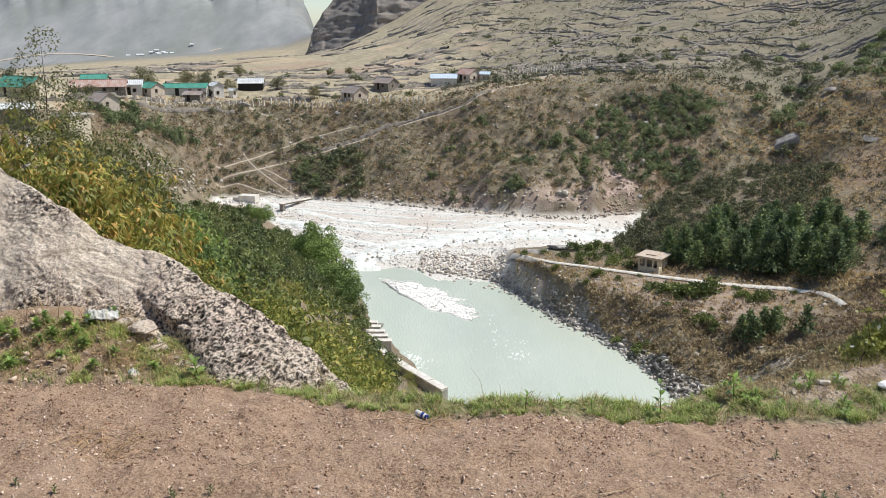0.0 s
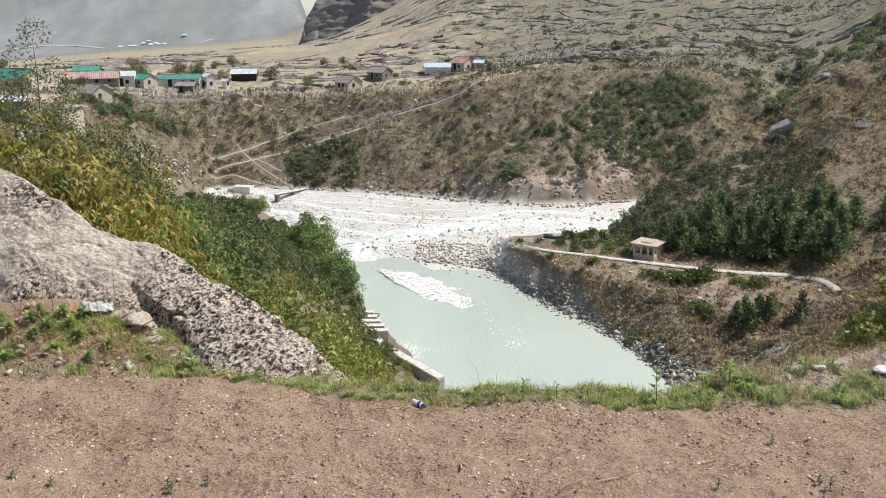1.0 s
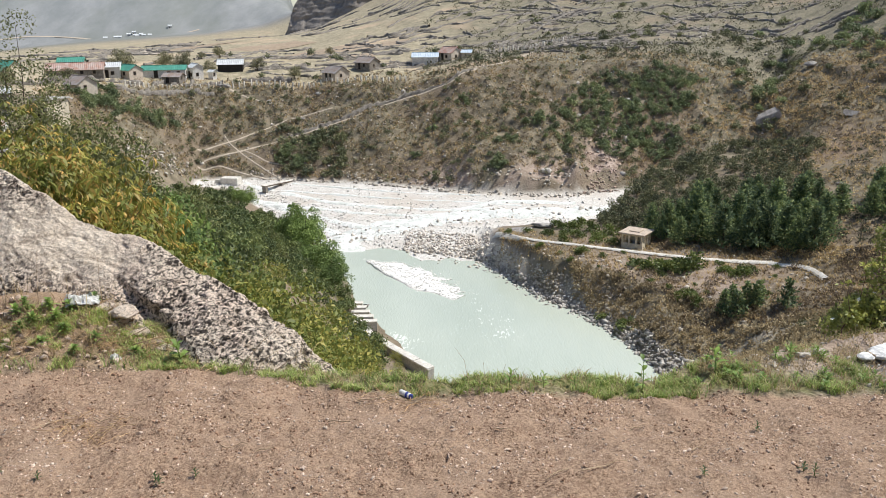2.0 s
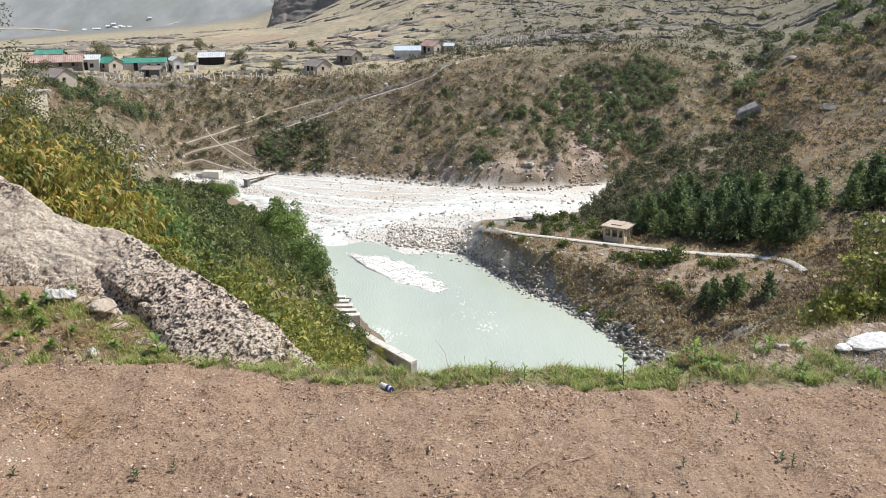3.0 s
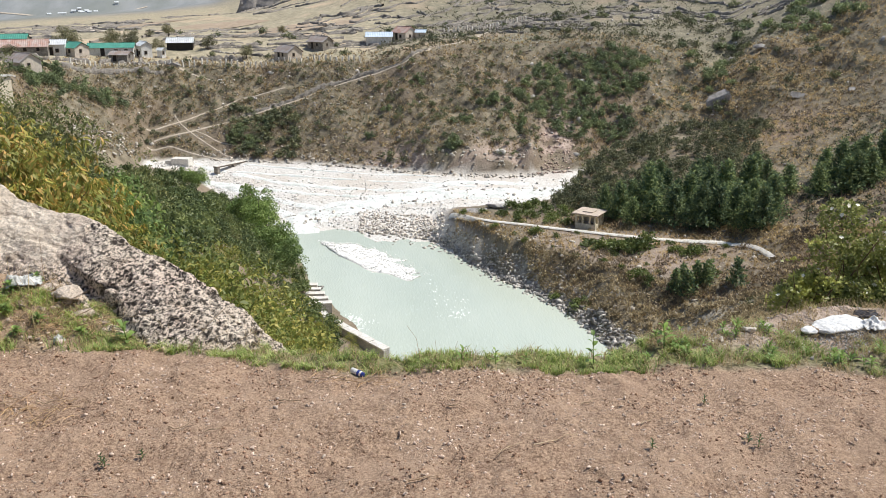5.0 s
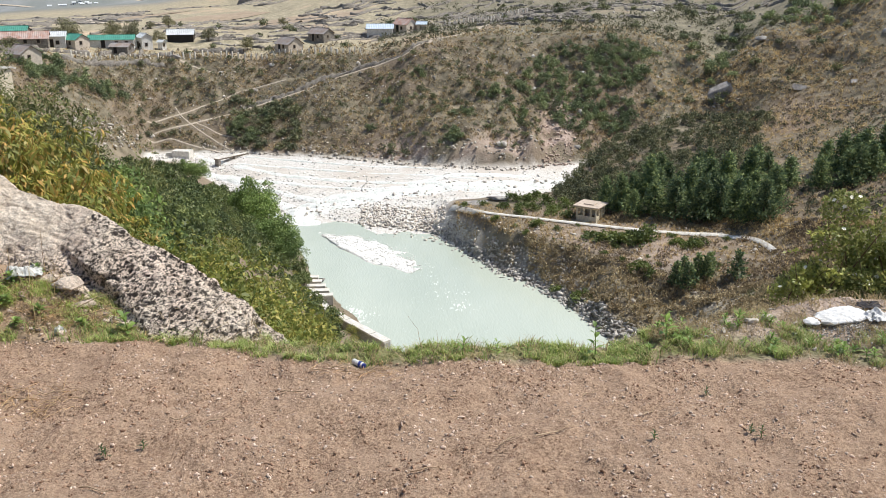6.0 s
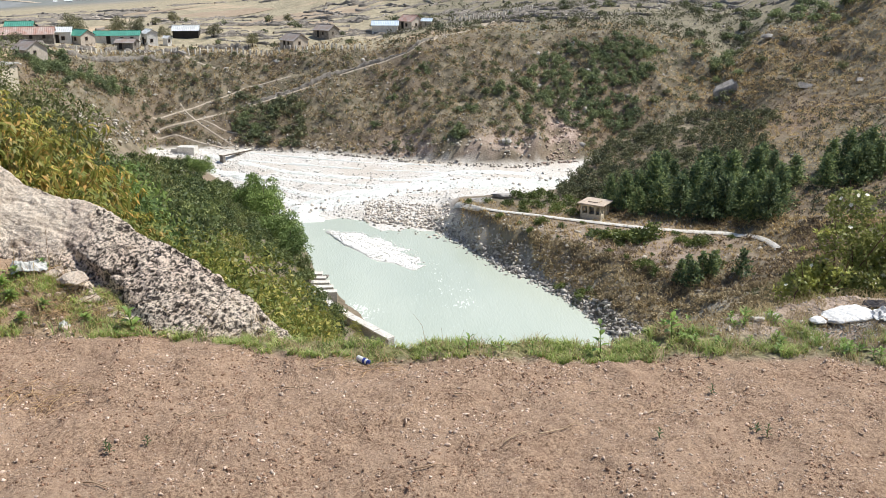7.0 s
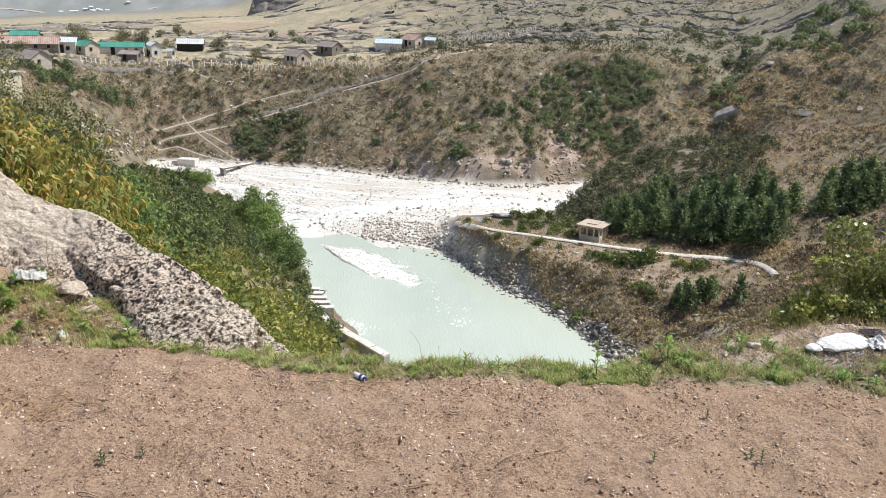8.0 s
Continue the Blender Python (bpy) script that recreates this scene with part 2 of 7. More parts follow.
M_SCRUB_GREEN = foliage("scarp_bush_leaf", (0.240, 0.298, 0.145), (0.370, 0.425, 0.225), (0.150, 0.198, 0.100), 0.4, 0.65)
M_CONCRETE = surface("weathered_concrete", (0.56, 0.54, 0.50), (0.40, 0.38, 0.35), 0.7, 0.9, 0.4, 0.03)
M_CREAM = surface("cream_plaster", (0.74, 0.67, 0.52), (0.60, 0.53, 0.41), 1.2, 0.9, 0.3, 0.02)
M_TAN_WALL = surface("tan_mud_plaster", (0.72, 0.63, 0.53), (0.60, 0.52, 0.43), 1.5, 0.95, 0.5, 0.03, piece=0.12)
M_STONE_WALL = surface("rubble_masonry", (0.34, 0.31, 0.27), (0.17, 0.15, 0.13), 2.6, 0.95, 0.8, 0.06)
M_WHITEWASH = surface("whitewash", (0.78, 0.77, 0.74), (0.60, 0.58, 0.54), 1.0, 0.9, 0.3, 0.02)
M_PALE_BLUE = surface("pale_blue_sheet", (0.66, 0.75, 0.84), (0.56, 0.66, 0.75), 0.8, 0.45, 0.2, 0.02, metal=0.1)
M_WHITE_SHEET = surface("white_metal_sheet", (0.78, 0.80, 0.80), (0.62, 0.64, 0.64), 0.6, 0.45, 0.2, 0.02, metal=0.1)
M_GREEN_SHEET = surface("green_metal_sheet", (0.10, 0.34, 0.26), (0.075, 0.26, 0.20), 0.7, 0.5, 0.2, 0.02)
M_RUST_SHEET = surface("rusted_sheet", (0.42, 0.24, 0.19), (0.50, 0.42, 0.38), 0.7, 0.8, 0.3, 0.02)
M_GREY_SHEET = surface("grey_sheet", (0.36, 0.34, 0.33), (0.30, 0.23, 0.19), 0.6, 0.7, 0.3, 0.02)
# near-black stands in for the unlit inside of windows, doors and sheds
M_DARK_OPENING = surface("dark_interior", (0.035, 0.03, 0.028), (0.02, 0.018, 0.016), 1.0, 0.6, 0.0)
M_TIMBER = surface("grey_timber", (0.36, 0.30, 0.23), (0.22, 0.17, 0.13), 4, 0.9, 0.5, 0.02, piece=0.25)
M_POST = surface("pale_post", (0.84, 0.80, 0.72), (0.68, 0.63, 0.55), 4, 0.9, 0.4, 0.02, piece=0.15)
M_CLIFF = surface("shaded_cliff_rock", (0.30, 0.265, 0.235), (0.215, 0.20, 0.185), 0.035, 0.95, 0.6, 1.0, 9, world_coords=True)
M_WHITE_CLOTH = surface("white_woven_sack", (0.80, 0.80, 0.79), (0.68, 0.67, 0.65), 9, 0.75, 0.3, 0.004)
M_WHITE_PLASTIC = surface("white_plastic", (0.78, 0.77, 0.74), (0.66, 0.65, 0.62), 20, 0.35, 0.1, 0.002)
M_BLUE_PLASTIC = surface("blue_plastic", (0.045, 0.075, 0.33), (0.03, 0.05, 0.25), 20, 0.35, 0.1, 0.002)
M_WEED = foliage("weed_leaf", (0.218, 0.346, 0.081), (0.382, 0.491, 0.146), (0.137, 0.237, 0.055), 0.40, 0.45, 6)
M_PETAL = surface("white_petal", (0.90, 0.87, 0.74), (0.82, 0.79, 0.64), 30, 0.7, 0.0)
M_ROSE_LEAF = foliage("rose_leaf", (0.335, 0.375, 0.105), (0.56, 0.56, 0.20), (0.185, 0.225, 0.065), 0.5, 0.45, 2.5)
M_VILLAGE_LEAF = foliage("dusty_tree_leaf", (0.235, 0.232, 0.135), (0.320, 0.305, 0.190), (0.165, 0.168, 0.10), 0.30, 0.8)
M_PALE_STONE = surface("pale_stone", (0.54, 0.50, 0.45), (0.38, 0.35, 0.31), 9, 0.9, 0.5, 0.008, island=0.15)
M_PLOUGHED = surface("ploughed_field", (0.42, 0.33, 0.24), (0.35, 0.27, 0.19), 0.3, 0.95, 0.5, 0.1)
M_ROOF_SLAB = surface("pinkish_roof_slab", (0.60, 0.50, 0.40), (0.46, 0.38, 0.31), 1.5, 0.9, 0.3, 0.02)
M_GREY_GRAVEL = surface("grey_gravel", (0.50, 0.50, 0.49), (0.26, 0.26, 0.265), 30, 0.85, 0.3, 0.003, island=0.4)
M_SPOIL_STONE = surface("earthy_stone", (0.40, 0.32, 0.25), (0.26, 0.20, 0.16), 7, 0.95, 0.6, 0.01)
M_SEEDLING = foliage("seedling_leaf", (0.07, 0.105, 0.04), (0.11, 0.15, 0.06), (0.045, 0.075, 0.03), 0.3, 0.5, 8)
M_STRAW = surface("straw", (0.60, 0.43, 0.24), (0.44, 0.27, 0.14), 20, 0.9, 0.0, island=0.3)
M_DARK_CLOTH = surface("dark_cloth", (0.06, 0.055, 0.06), (0.035, 0.032, 0.035), 12, 0.9, 0.3, 0.004)
M_STEM = surface("brown_cane", (0.20, 0.12, 0.08), (0.12, 0.07, 0.05), 12, 0.85, 0.3, 0.004)
M_TREE_LEAF = foliage("fresh_tree_leaf", (0.245, 0.345, 0.105), (0.395, 0.495, 0.170), (0.145, 0.225, 0.070), 0.5)
M_BAR_STONE = surface("brown_river_stone", (0.74, 0.68, 0.60), (0.50, 0.44, 0.38), 1.0, 0.85, 0.3, 0.03, island=0.4)
M_PAPER = surface("weathered_paper", (0.66, 0.66, 0.63), (0.48, 0.48, 0.45), 14, 0.9, 0.3, 0.004)
M_SCARP_STONE = surface("pale_scarp_stone", (0.58, 0.53, 0.46), (0.40, 0.36, 0.31), 1.0, 0.9, 0.4, 0.03, island=0.35)
M_SCAR_STONE = surface("pinkish_scree_stone", (0.56, 0.44, 0.37), (0.36, 0.27, 0.22), 1.0, 0.95, 0.5, 0.03, island=0.35)
M_BAR_COBBLE = surface("white_river_cobble", (0.86, 0.845, 0.81), (0.74, 0.72, 0.68), 1.2, 0.85, 0.3, 0.03, island=0.15)
M_FIELD_SCRUB = foliage("field_scrub_leaf", (0.205, 0.205, 0.125), (0.28, 0.27, 0.17), (0.15, 0.155, 0.095), 0.3, 0.8, 0.05)
M_TUSSOCK = foliage("golden_tussock", (0.50, 0.40, 0.23), (0.66, 0.55, 0.33), (0.36, 0.28, 0.165), 0.45, 0.85, 0.15)


# ---- the land: breaklines round the terrace, each a list of (azimuth in degrees, distance, height) ----
TERRACE_LIP = [(-30.2, 5.40, 0.00), (-28.4, 5.00, 0.00), (-23.6, 4.70, 0.00), (-18.5, 4.40, 0.00),
    (-11.1, 3.99, 0.00), (-7.2, 3.66, -0.01), (0.0, 3.44, 0.00), (8.5, 3.47, 0.00), (16.0, 3.57, 0.00),
    (19.6, 3.80, 0.00), (23.0, 3.92, 0.00), (25.7, 4.10, 0.01), (29.4, 4.35, 0.02), (32.9, 4.50, 0.03)]
LIP_FOOT = [(-30.2, 11, -3.6), (-23.6, 10.5, -4.2), (-18.5, 10, -4.5), (-11.1, 9, -4.5), (-3.3, 8, -4.5),
    (19.6, 8, -4.0), (26.3, 8.5, -2.8), (32.9, 9, -2.6)]
GORGE_SLOPE = [(-30.2, 22, -3.6), (-28.4, 22, -3.7), (-23.6, 24, -5.4), (-18.5, 30, -9.6), (-14.8, 38, -12.8),
    (-11.1, 50, -17.3), (-7.2, 62, -24.8), (-3.3, 75, -34.0), (0.0, 75, -37.5), (8.5, 65, -39.0), (16.6, 70, -40.0),
    (19.6, 80, -40.0), (24.7, 85, -34.5), (29.4, 90, -32.5), (32.9, 90, -30.0)]
LEFT_BROW = [(-30.2, 95, -11.0), (-28.4, 90, -11.5), (-23.6, 85, -14.0), (-20.2, 85, -16.0), (-18.5, 90, -17.5),
    (-14.8, 140, -30.0), (-13.0, 150, -34.0), (-11.1, 152, -36.5), (-8.8, 135, -36.5), (-6.8, 118, -37.0),
    (-5.7, 106, -38.0), (-3.3, 96, -38.2), (0.0, 88.5, -38.8), (4.6, 85, -41.5), (16.6, 85, -41.5),
    (19.6, 84, -39.2), (24.7, 90, -34.0), (29.4, 95, -32.0), (32.9, 95, -30.0)]
LEFT_WATERLINE = [(-30.2, 125, -15.0), (-28.4, 125, -16.0), (-23.6, 150, -23.0), (-18.5, 168, -31.0),
    (-14.8, 190, -36.8), (-13.4, 188, -37.0), (-11.1, 174, -39.2), (-8.8, 158, -39.8), (-6.7, 144, -40.2),
    (-5.7, 132, -40.2), (-4.9, 118, -40.2), (0.2, 92, -40.2), (4.6, 90, -42.0), (16.0, 90, -42.0), (19.6, 88, -38.9),
    (24.7, 94, -33.7), (29.4, 100, -31.7), (32.9, 100, -29.7)]
RIGHT_WATERLINE = [(-30.2, 130, -15.2), (-28.4, 130, -16.2), (-23.6, 153, -23.5), (-18.5, 170, -31.3),
    (-14.8, 192, -36.9), (-13.4, 190, -37.0), (-11.1, 176, -39.0), (-8.8, 160, -39.6), (-6.7, 147, -39.6),
    (-3.7, 145, -39.6), (-0.9, 140, -39.6), (3.0, 136, -39.6), (4.2, 133, -39.6), (6.5, 122.3, -39.6),
    (8.5, 116, -39.6), (10.4, 112.5, -39.6), (12.3, 107, -39.6), (14.2, 101, -39.6), (16.6, 93, -39.6),
    (19.6, 90, -38.7), (24.7, 96, -33.5), (29.4, 102, -31.5), (32.9, 102, -29.5)]
BANK_EDGE = [(-30.2, 131, -15.2), (-28.4, 131, -16.2), (-23.6, 154, -23.5), (-18.5, 171, -31.3), (-14.8, 193, -36.8),
    (-13.4, 191, -36.9), (-11.1, 178, -38.8), (-8.8, 163, -39.2), (-3.7, 148, -39.2), (0.6, 140, -39.0),
    (3.0, 139, -38.8), (4.2, 136, -37.5), (5.0, 134, -35.5), (6.5, 129, -35.0), (8.5, 121, -34.9),
    (12.3, 116, -34.9), (16.0, 110, -34.9), (19.6, 105, -34.7), (24.7, 103, -33.4), (29.4, 108, -31.0),
    (32.9, 108, -29.0)]
FOOTPATH = [(-30.2, 132, -15.3), (-28.4, 132, -16.3), (-23.6, 155, -23.3), (-18.5, 172, -31.0), (-14.8, 194, -36.7),
    (-13.4, 192, -36.8), (-11.1, 182, -38.4), (-8.8, 166, -38.8), (-3.7, 152, -38.8), (0.6, 146, -38.6),
    (3.8, 142, -38.3), (4.8, 138, -35.0), (6.9, 127.5, -34.2), (9.6, 125, -34.0), (14.5, 123, -34.0),
    (17.8, 122, -34.0), (20.6, 121, -34.0), (23.7, 121, -33.9), (26.0, 113, -33.6), (29.4, 114, -30.5),
    (32.9, 112, -28.5)]
TERRACE_BACK = [(-30.2, 133, -15.3), (-28.4, 133, -16.3), (-23.6, 155.3, -23.2), (-18.5, 172.3, -30.9),
    (-14.8, 194.4, -36.7), (-13.4, 192.4, -36.7), (-11.1, 184, -38.2), (-8.8, 170, -38.5), (-3.7, 158, -38.4),
    (0.6, 152, -38.3), (3.8, 147, -38.2), (4.8, 143, -36.0), (6.9, 140, -34.6), (9.6, 138, -34.2),
    (12.3, 136, -34.0), (14.5, 132, -33.8), (17.8, 128, -33.0), (20.6, 126, -32.8), (23.7, 127, -32.8),
    (26.3, 124, -31.5), (29.4, 120, -30.0), (32.9, 118, -28.0)]
GROVE_RIDGE = [(-30.2, 133.3, -15.3), (-28.4, 133.3, -16.3), (-23.6, 155.6, -23.1), (-18.5, 172.6, -30.8),
    (-14.8, 195, -36.6), (-13.4, 193, -36.6), (-11.1, 186, -38.0), (-8.8, 174, -38.2), (-3.7, 165, -38.0),
    (0.6, 158, -38.0), (3.8, 150, -38.0), (4.8, 146, -37.2), (9.6, 148, -36.0), (11.9, 149, -35.5),
    (12.7, 150, -34.0), (15.3, 165, -29.5), (19.6, 175, -26.2), (23.0, 180, -25.5), (26.3, 180, -25.0),
    (29.4, 178, -23.0), (32.9, 175, -20.0)]
RIDGE_BACK = [(-30.2, 133.6, -15.4), (-28.4, 133.6, -16.4), (-23.6, 155.8, -23.1), (-18.5, 172.8, -30.7),
    (-14.8, 195.5, -36.5), (-13.4, 193.5, -36.5), (-11.1, 188, -37.6), (-8.8, 180, -37.7), (-3.7, 172, -37.6),
    (0.6, 165, -37.7), (3.8, 158, -37.8), (4.8, 150, -38.0), (11.9, 153, -38.3), (12.7, 157, -38.0),
    (15.3, 172, -36.0), (19.6, 182, -33.0), (22.4, 186, -29.0), (23.7, 187, -27.0), (26.3, 184, -24.5),
    (29.4, 182, -22.4), (32.9, 180, -19.3)]
SCARP_FOOT = [(-30.2, 134, -15.4), (-28.4, 134, -16.4), (-23.6, 156, -23.0), (-18.5, 173, -30.5),
    (-14.8, 196, -36.5), (-13.0, 194, -36.4), (-10.3, 192.3, -36.4), (-7.2, 187.6, -36.4), (-3.3, 182.3, -36.4),
    (0.6, 176.2, -36.4), (4.6, 172.3, -36.4), (8.5, 171, -36.4), (13.1, 176, -36.4), (15.3, 182, -35.5),
    (19.6, 190, -31.5), (22.4, 192, -27.5), (23.7, 192, -26.0), (26.3, 190, -24.0), (29.4, 187, -22.0),
    (32.9, 185, -18.8)]
SCARP_CREST = [(-28.8, 185, -13.8), (-27.1, 185, -14.0), (-24.1, 180, -15.1), (-22.2, 190, -15.7),
    (-19.2, 210, -16.8), (-17.5, 216, -17.6), (-12.3, 222, -19.0), (-8.3, 222, -19.3), (-3.1, 218, -18.4),
    (-0.1, 216, -17.5), (2.5, 212, -15.5), (6.1, 218, -14.1), (11.6, 222, -13.5), (16.8, 222, -13.8),
    (19.2, 222, -16.3), (21.3, 212, -17.8), (22.5, 215, -16.6), (24.3, 225, -12.6), (26.6, 228, -11.2),
    (30.9, 235, -1.0)]
BENCH = [(-28.7, 250, -15.0), (-26.9, 260, -14.5), (-22.3, 260, -15.1), (-17.4, 260, -14.8), (-8.2, 265, -14.9),
    (-3.1, 265, -13.4), (2.4, 270, -12.8), (7.9, 280, -9.7), (16.7, 275, -8.3), (20.0, 270, -8.7), (22.3, 262, -9.1),
    (24.6, 265, -5.2), (27.4, 265, 1.5), (30.6, 265, 7.1)]
TERRACED_HILL = [(-28.6, 420, -21.1), (-26.9, 420, -21.2), (-22.3, 420, -20.6), (-17.3, 420, -19.5),
    (-12.1, 420, -16.4), (-9.3, 430, -15.2), (-6.7, 440, -12.7), (-3.1, 440, -4.5), (0.6, 440, 9.0),
    (2.4, 440, 13.5), (7.8, 430, 15.7), (14.7, 420, 17.5), (21.1, 400, 19.6), (27.0, 380, 24.0), (30.2, 380, 27.2)]
UPPER_HILL = [(-28.6, 700, -34.3), (-26.8, 700, -34.1), (-22.2, 700, -31.8), (-17.3, 700, -29.4),
    (-12.1, 700, -25.4), (-9.3, 700, -24.8), (-6.7, 700, -15.9), (0.6, 700, 35.3), (7.7, 700, 51.6),
    (30.0, 700, 73.6)]
VALLEY_FLOOR = [(-28.6, 1500, -69.6), (-26.8, 1500, -68.2), (-23.8, 1500, -60.4), (-20.6, 1500, -54.8),
    (-13.8, 1500, -45.9), (-10.3, 1500, -33.7), (-6.7, 1500, 1.0), (0.6, 1500, 144.9), (29.7, 1500, 201.0)]
MOUNTAIN = [(-27.3, 2600, 355.4), (-16.5, 2600, 354.9), (-10.7, 2600, 245.7), (-8.9, 2600, 110.1),
    (-8.2, 2600, -70.0), (-7.2, 2600, -70.0), (-6.4, 2600, 79.4), (-3.0, 2600, 295.0), (29.4, 2600, 449.5)]
BREAKLINES = [TERRACE_LIP, LIP_FOOT, GORGE_SLOPE, LEFT_BROW, LEFT_WATERLINE, RIGHT_WATERLINE, BANK_EDGE, FOOTPATH, TERRACE_BACK, GROVE_RIDGE, RIDGE_BACK, SCARP_FOOT, SCARP_CREST, BENCH, TERRACED_HILL, UPPER_HILL, VALLEY_FLOOR, MOUNTAIN]


def smooth(a, lo, hi):
    t = np.clip((np.asarray(a, float) - lo) / (hi - lo), 0, 1)
    return t * t * (3 - 2 * t)


LATTICE = np.random.RandomState(7).rand(64, 64, 64)


def value_noise(x, y, z, scale):
    """Smooth random field from -1 to 1."""
    q = [np.asarray(v, float) / scale + 1000.37 for v in (x, y, z)]
    i = [np.floor(v).astype(int) for v in q]
    f = [v - k for v, k in zip(q, i)]
    f = [v * v * (3 - 2 * v) for v in f]
    out = 0.0
    for dx in (0, 1):
        for dy in (0, 1):
            for dz in (0, 1):
                w = (f[0] if dx else 1 - f[0]) * (f[1] if dy else 1 - f[1]) * (f[2] if dz else 1 - f[2])
                out = out + w * LATTICE[(i[0] + dx) % 64, (i[1] + dy) % 64, (i[2] + dz) % 64]
    return out * 2 - 1


def fbm(x, y, z, scale, octaves=4, gain=0.5):
    total, amp = 0.0, 1.0
    for o in range(octaves):
        total = total + amp * value_noise(x, y, z, scale / 2 ** o)
        amp *= gain
    return total


GULLY_LINE = [(71, 172), (74.5, 186), (77, 197), (83, 207), (88, 216)]
TRAILS = [
    ("straight pale trail slanting across the dry scarp", 0.36, [(-50.6, 193.6), (-49.0, 194.5), (-44.8, 196.1), (-40.0, 198.2), (-35.0, 200.0), (-29.9, 201.9), (-24.7, 203.5)]),
    ("pale earth trail climbing across the dry scarp", 0.32, [(-52.4, 195.6), (-50.1, 196.8), (-45.4, 199.4), (-40.7, 202.6), (-36.6, 204.9), (-32.6, 207.7)]),
    ("faint pale trail below the scarp edge", 0.3, [(-32.6, 207.7), (-28.0, 208.9), (-21.9, 210.6)]),
    ("pale earth trail along a stone wall up to the houses", 0.36, [(-24.7, 203.5), (-18.1, 205.5), (-12.8, 207.9), (-8.1, 209.1), (-3.3, 210.2), (1.5, 210.7), (6.3, 210.2), (12.3, 214.0)]),
    ("pale trodden trail zigzagging down to the gravel", 0.32, [(-47.1, 201.4), (-45.6, 199.2), (-41.5, 195.8), (-37.1, 192.5), (-32.5, 188.9)]),
    ("pale trodden trail branching down the scarp", 0.28, [(-41.8, 197.3), (-39.2, 196.2), (-36.1, 194.1), (-32.7, 193.0), (-29.4, 191.6)]),
    ("pale trodden trail above the gravel fan", 0.32, [(-51.5, 191.1), (-46.8, 192.8), (-42.5, 191.2), (-39.3, 190.2), (-36.0, 189.3), (-32.4, 188.4)]),
    ("short pale trail at the scarp edge", 0.5, [(-48.5, 216.2), (-44.0, 214.5), (-39.6, 213.2)])]
PATH_LINE = [(10.9, 137), (13.1, 131.9), (15.4, 128.1), (18.6, 125.6), (20.9, 124.3), (25.5, 121.6), (28.6, 120.2), (30.7, 119.1), (37.2, 115.9), (42.7, 113.5),
             (46.3, 112.6), (48.9, 111.3), (50.3, 108.8), (50.8, 106.0), (50.6, 102.0)]
AZ_TABLE = np.arange(-40, 40.01, 0.1)


def off_line(x, y, points):
    """Distance in plan from points to a polyline."""
    near = np.full_like(x, 1e6)
    for (ax, ay), (bx, by) in zip(points, points[1:]):
        t = np.clip(((x - ax) * (bx - ax) + (y - ay) * (by - ay)) / ((bx - ax) ** 2 + (by - ay) ** 2), 0, 1)
        near = np.minimum(near, np.hypot(x - ax - t * (bx - ax), y - ay - t * (by - ay)))
    return near


def tabulate(line):
    az, r, z = np.array(line).T
    kernel = np.ones(7) / 7
    pad = lambda v: np.convolve(np.pad(v, 3, "edge"), kernel, "valid")
    return pad(np.interp(AZ_TABLE, az, r)), pad(np.interp(AZ_TABLE, az, z))


TABLES = [tabulate(b) for b in BREAKLINES]


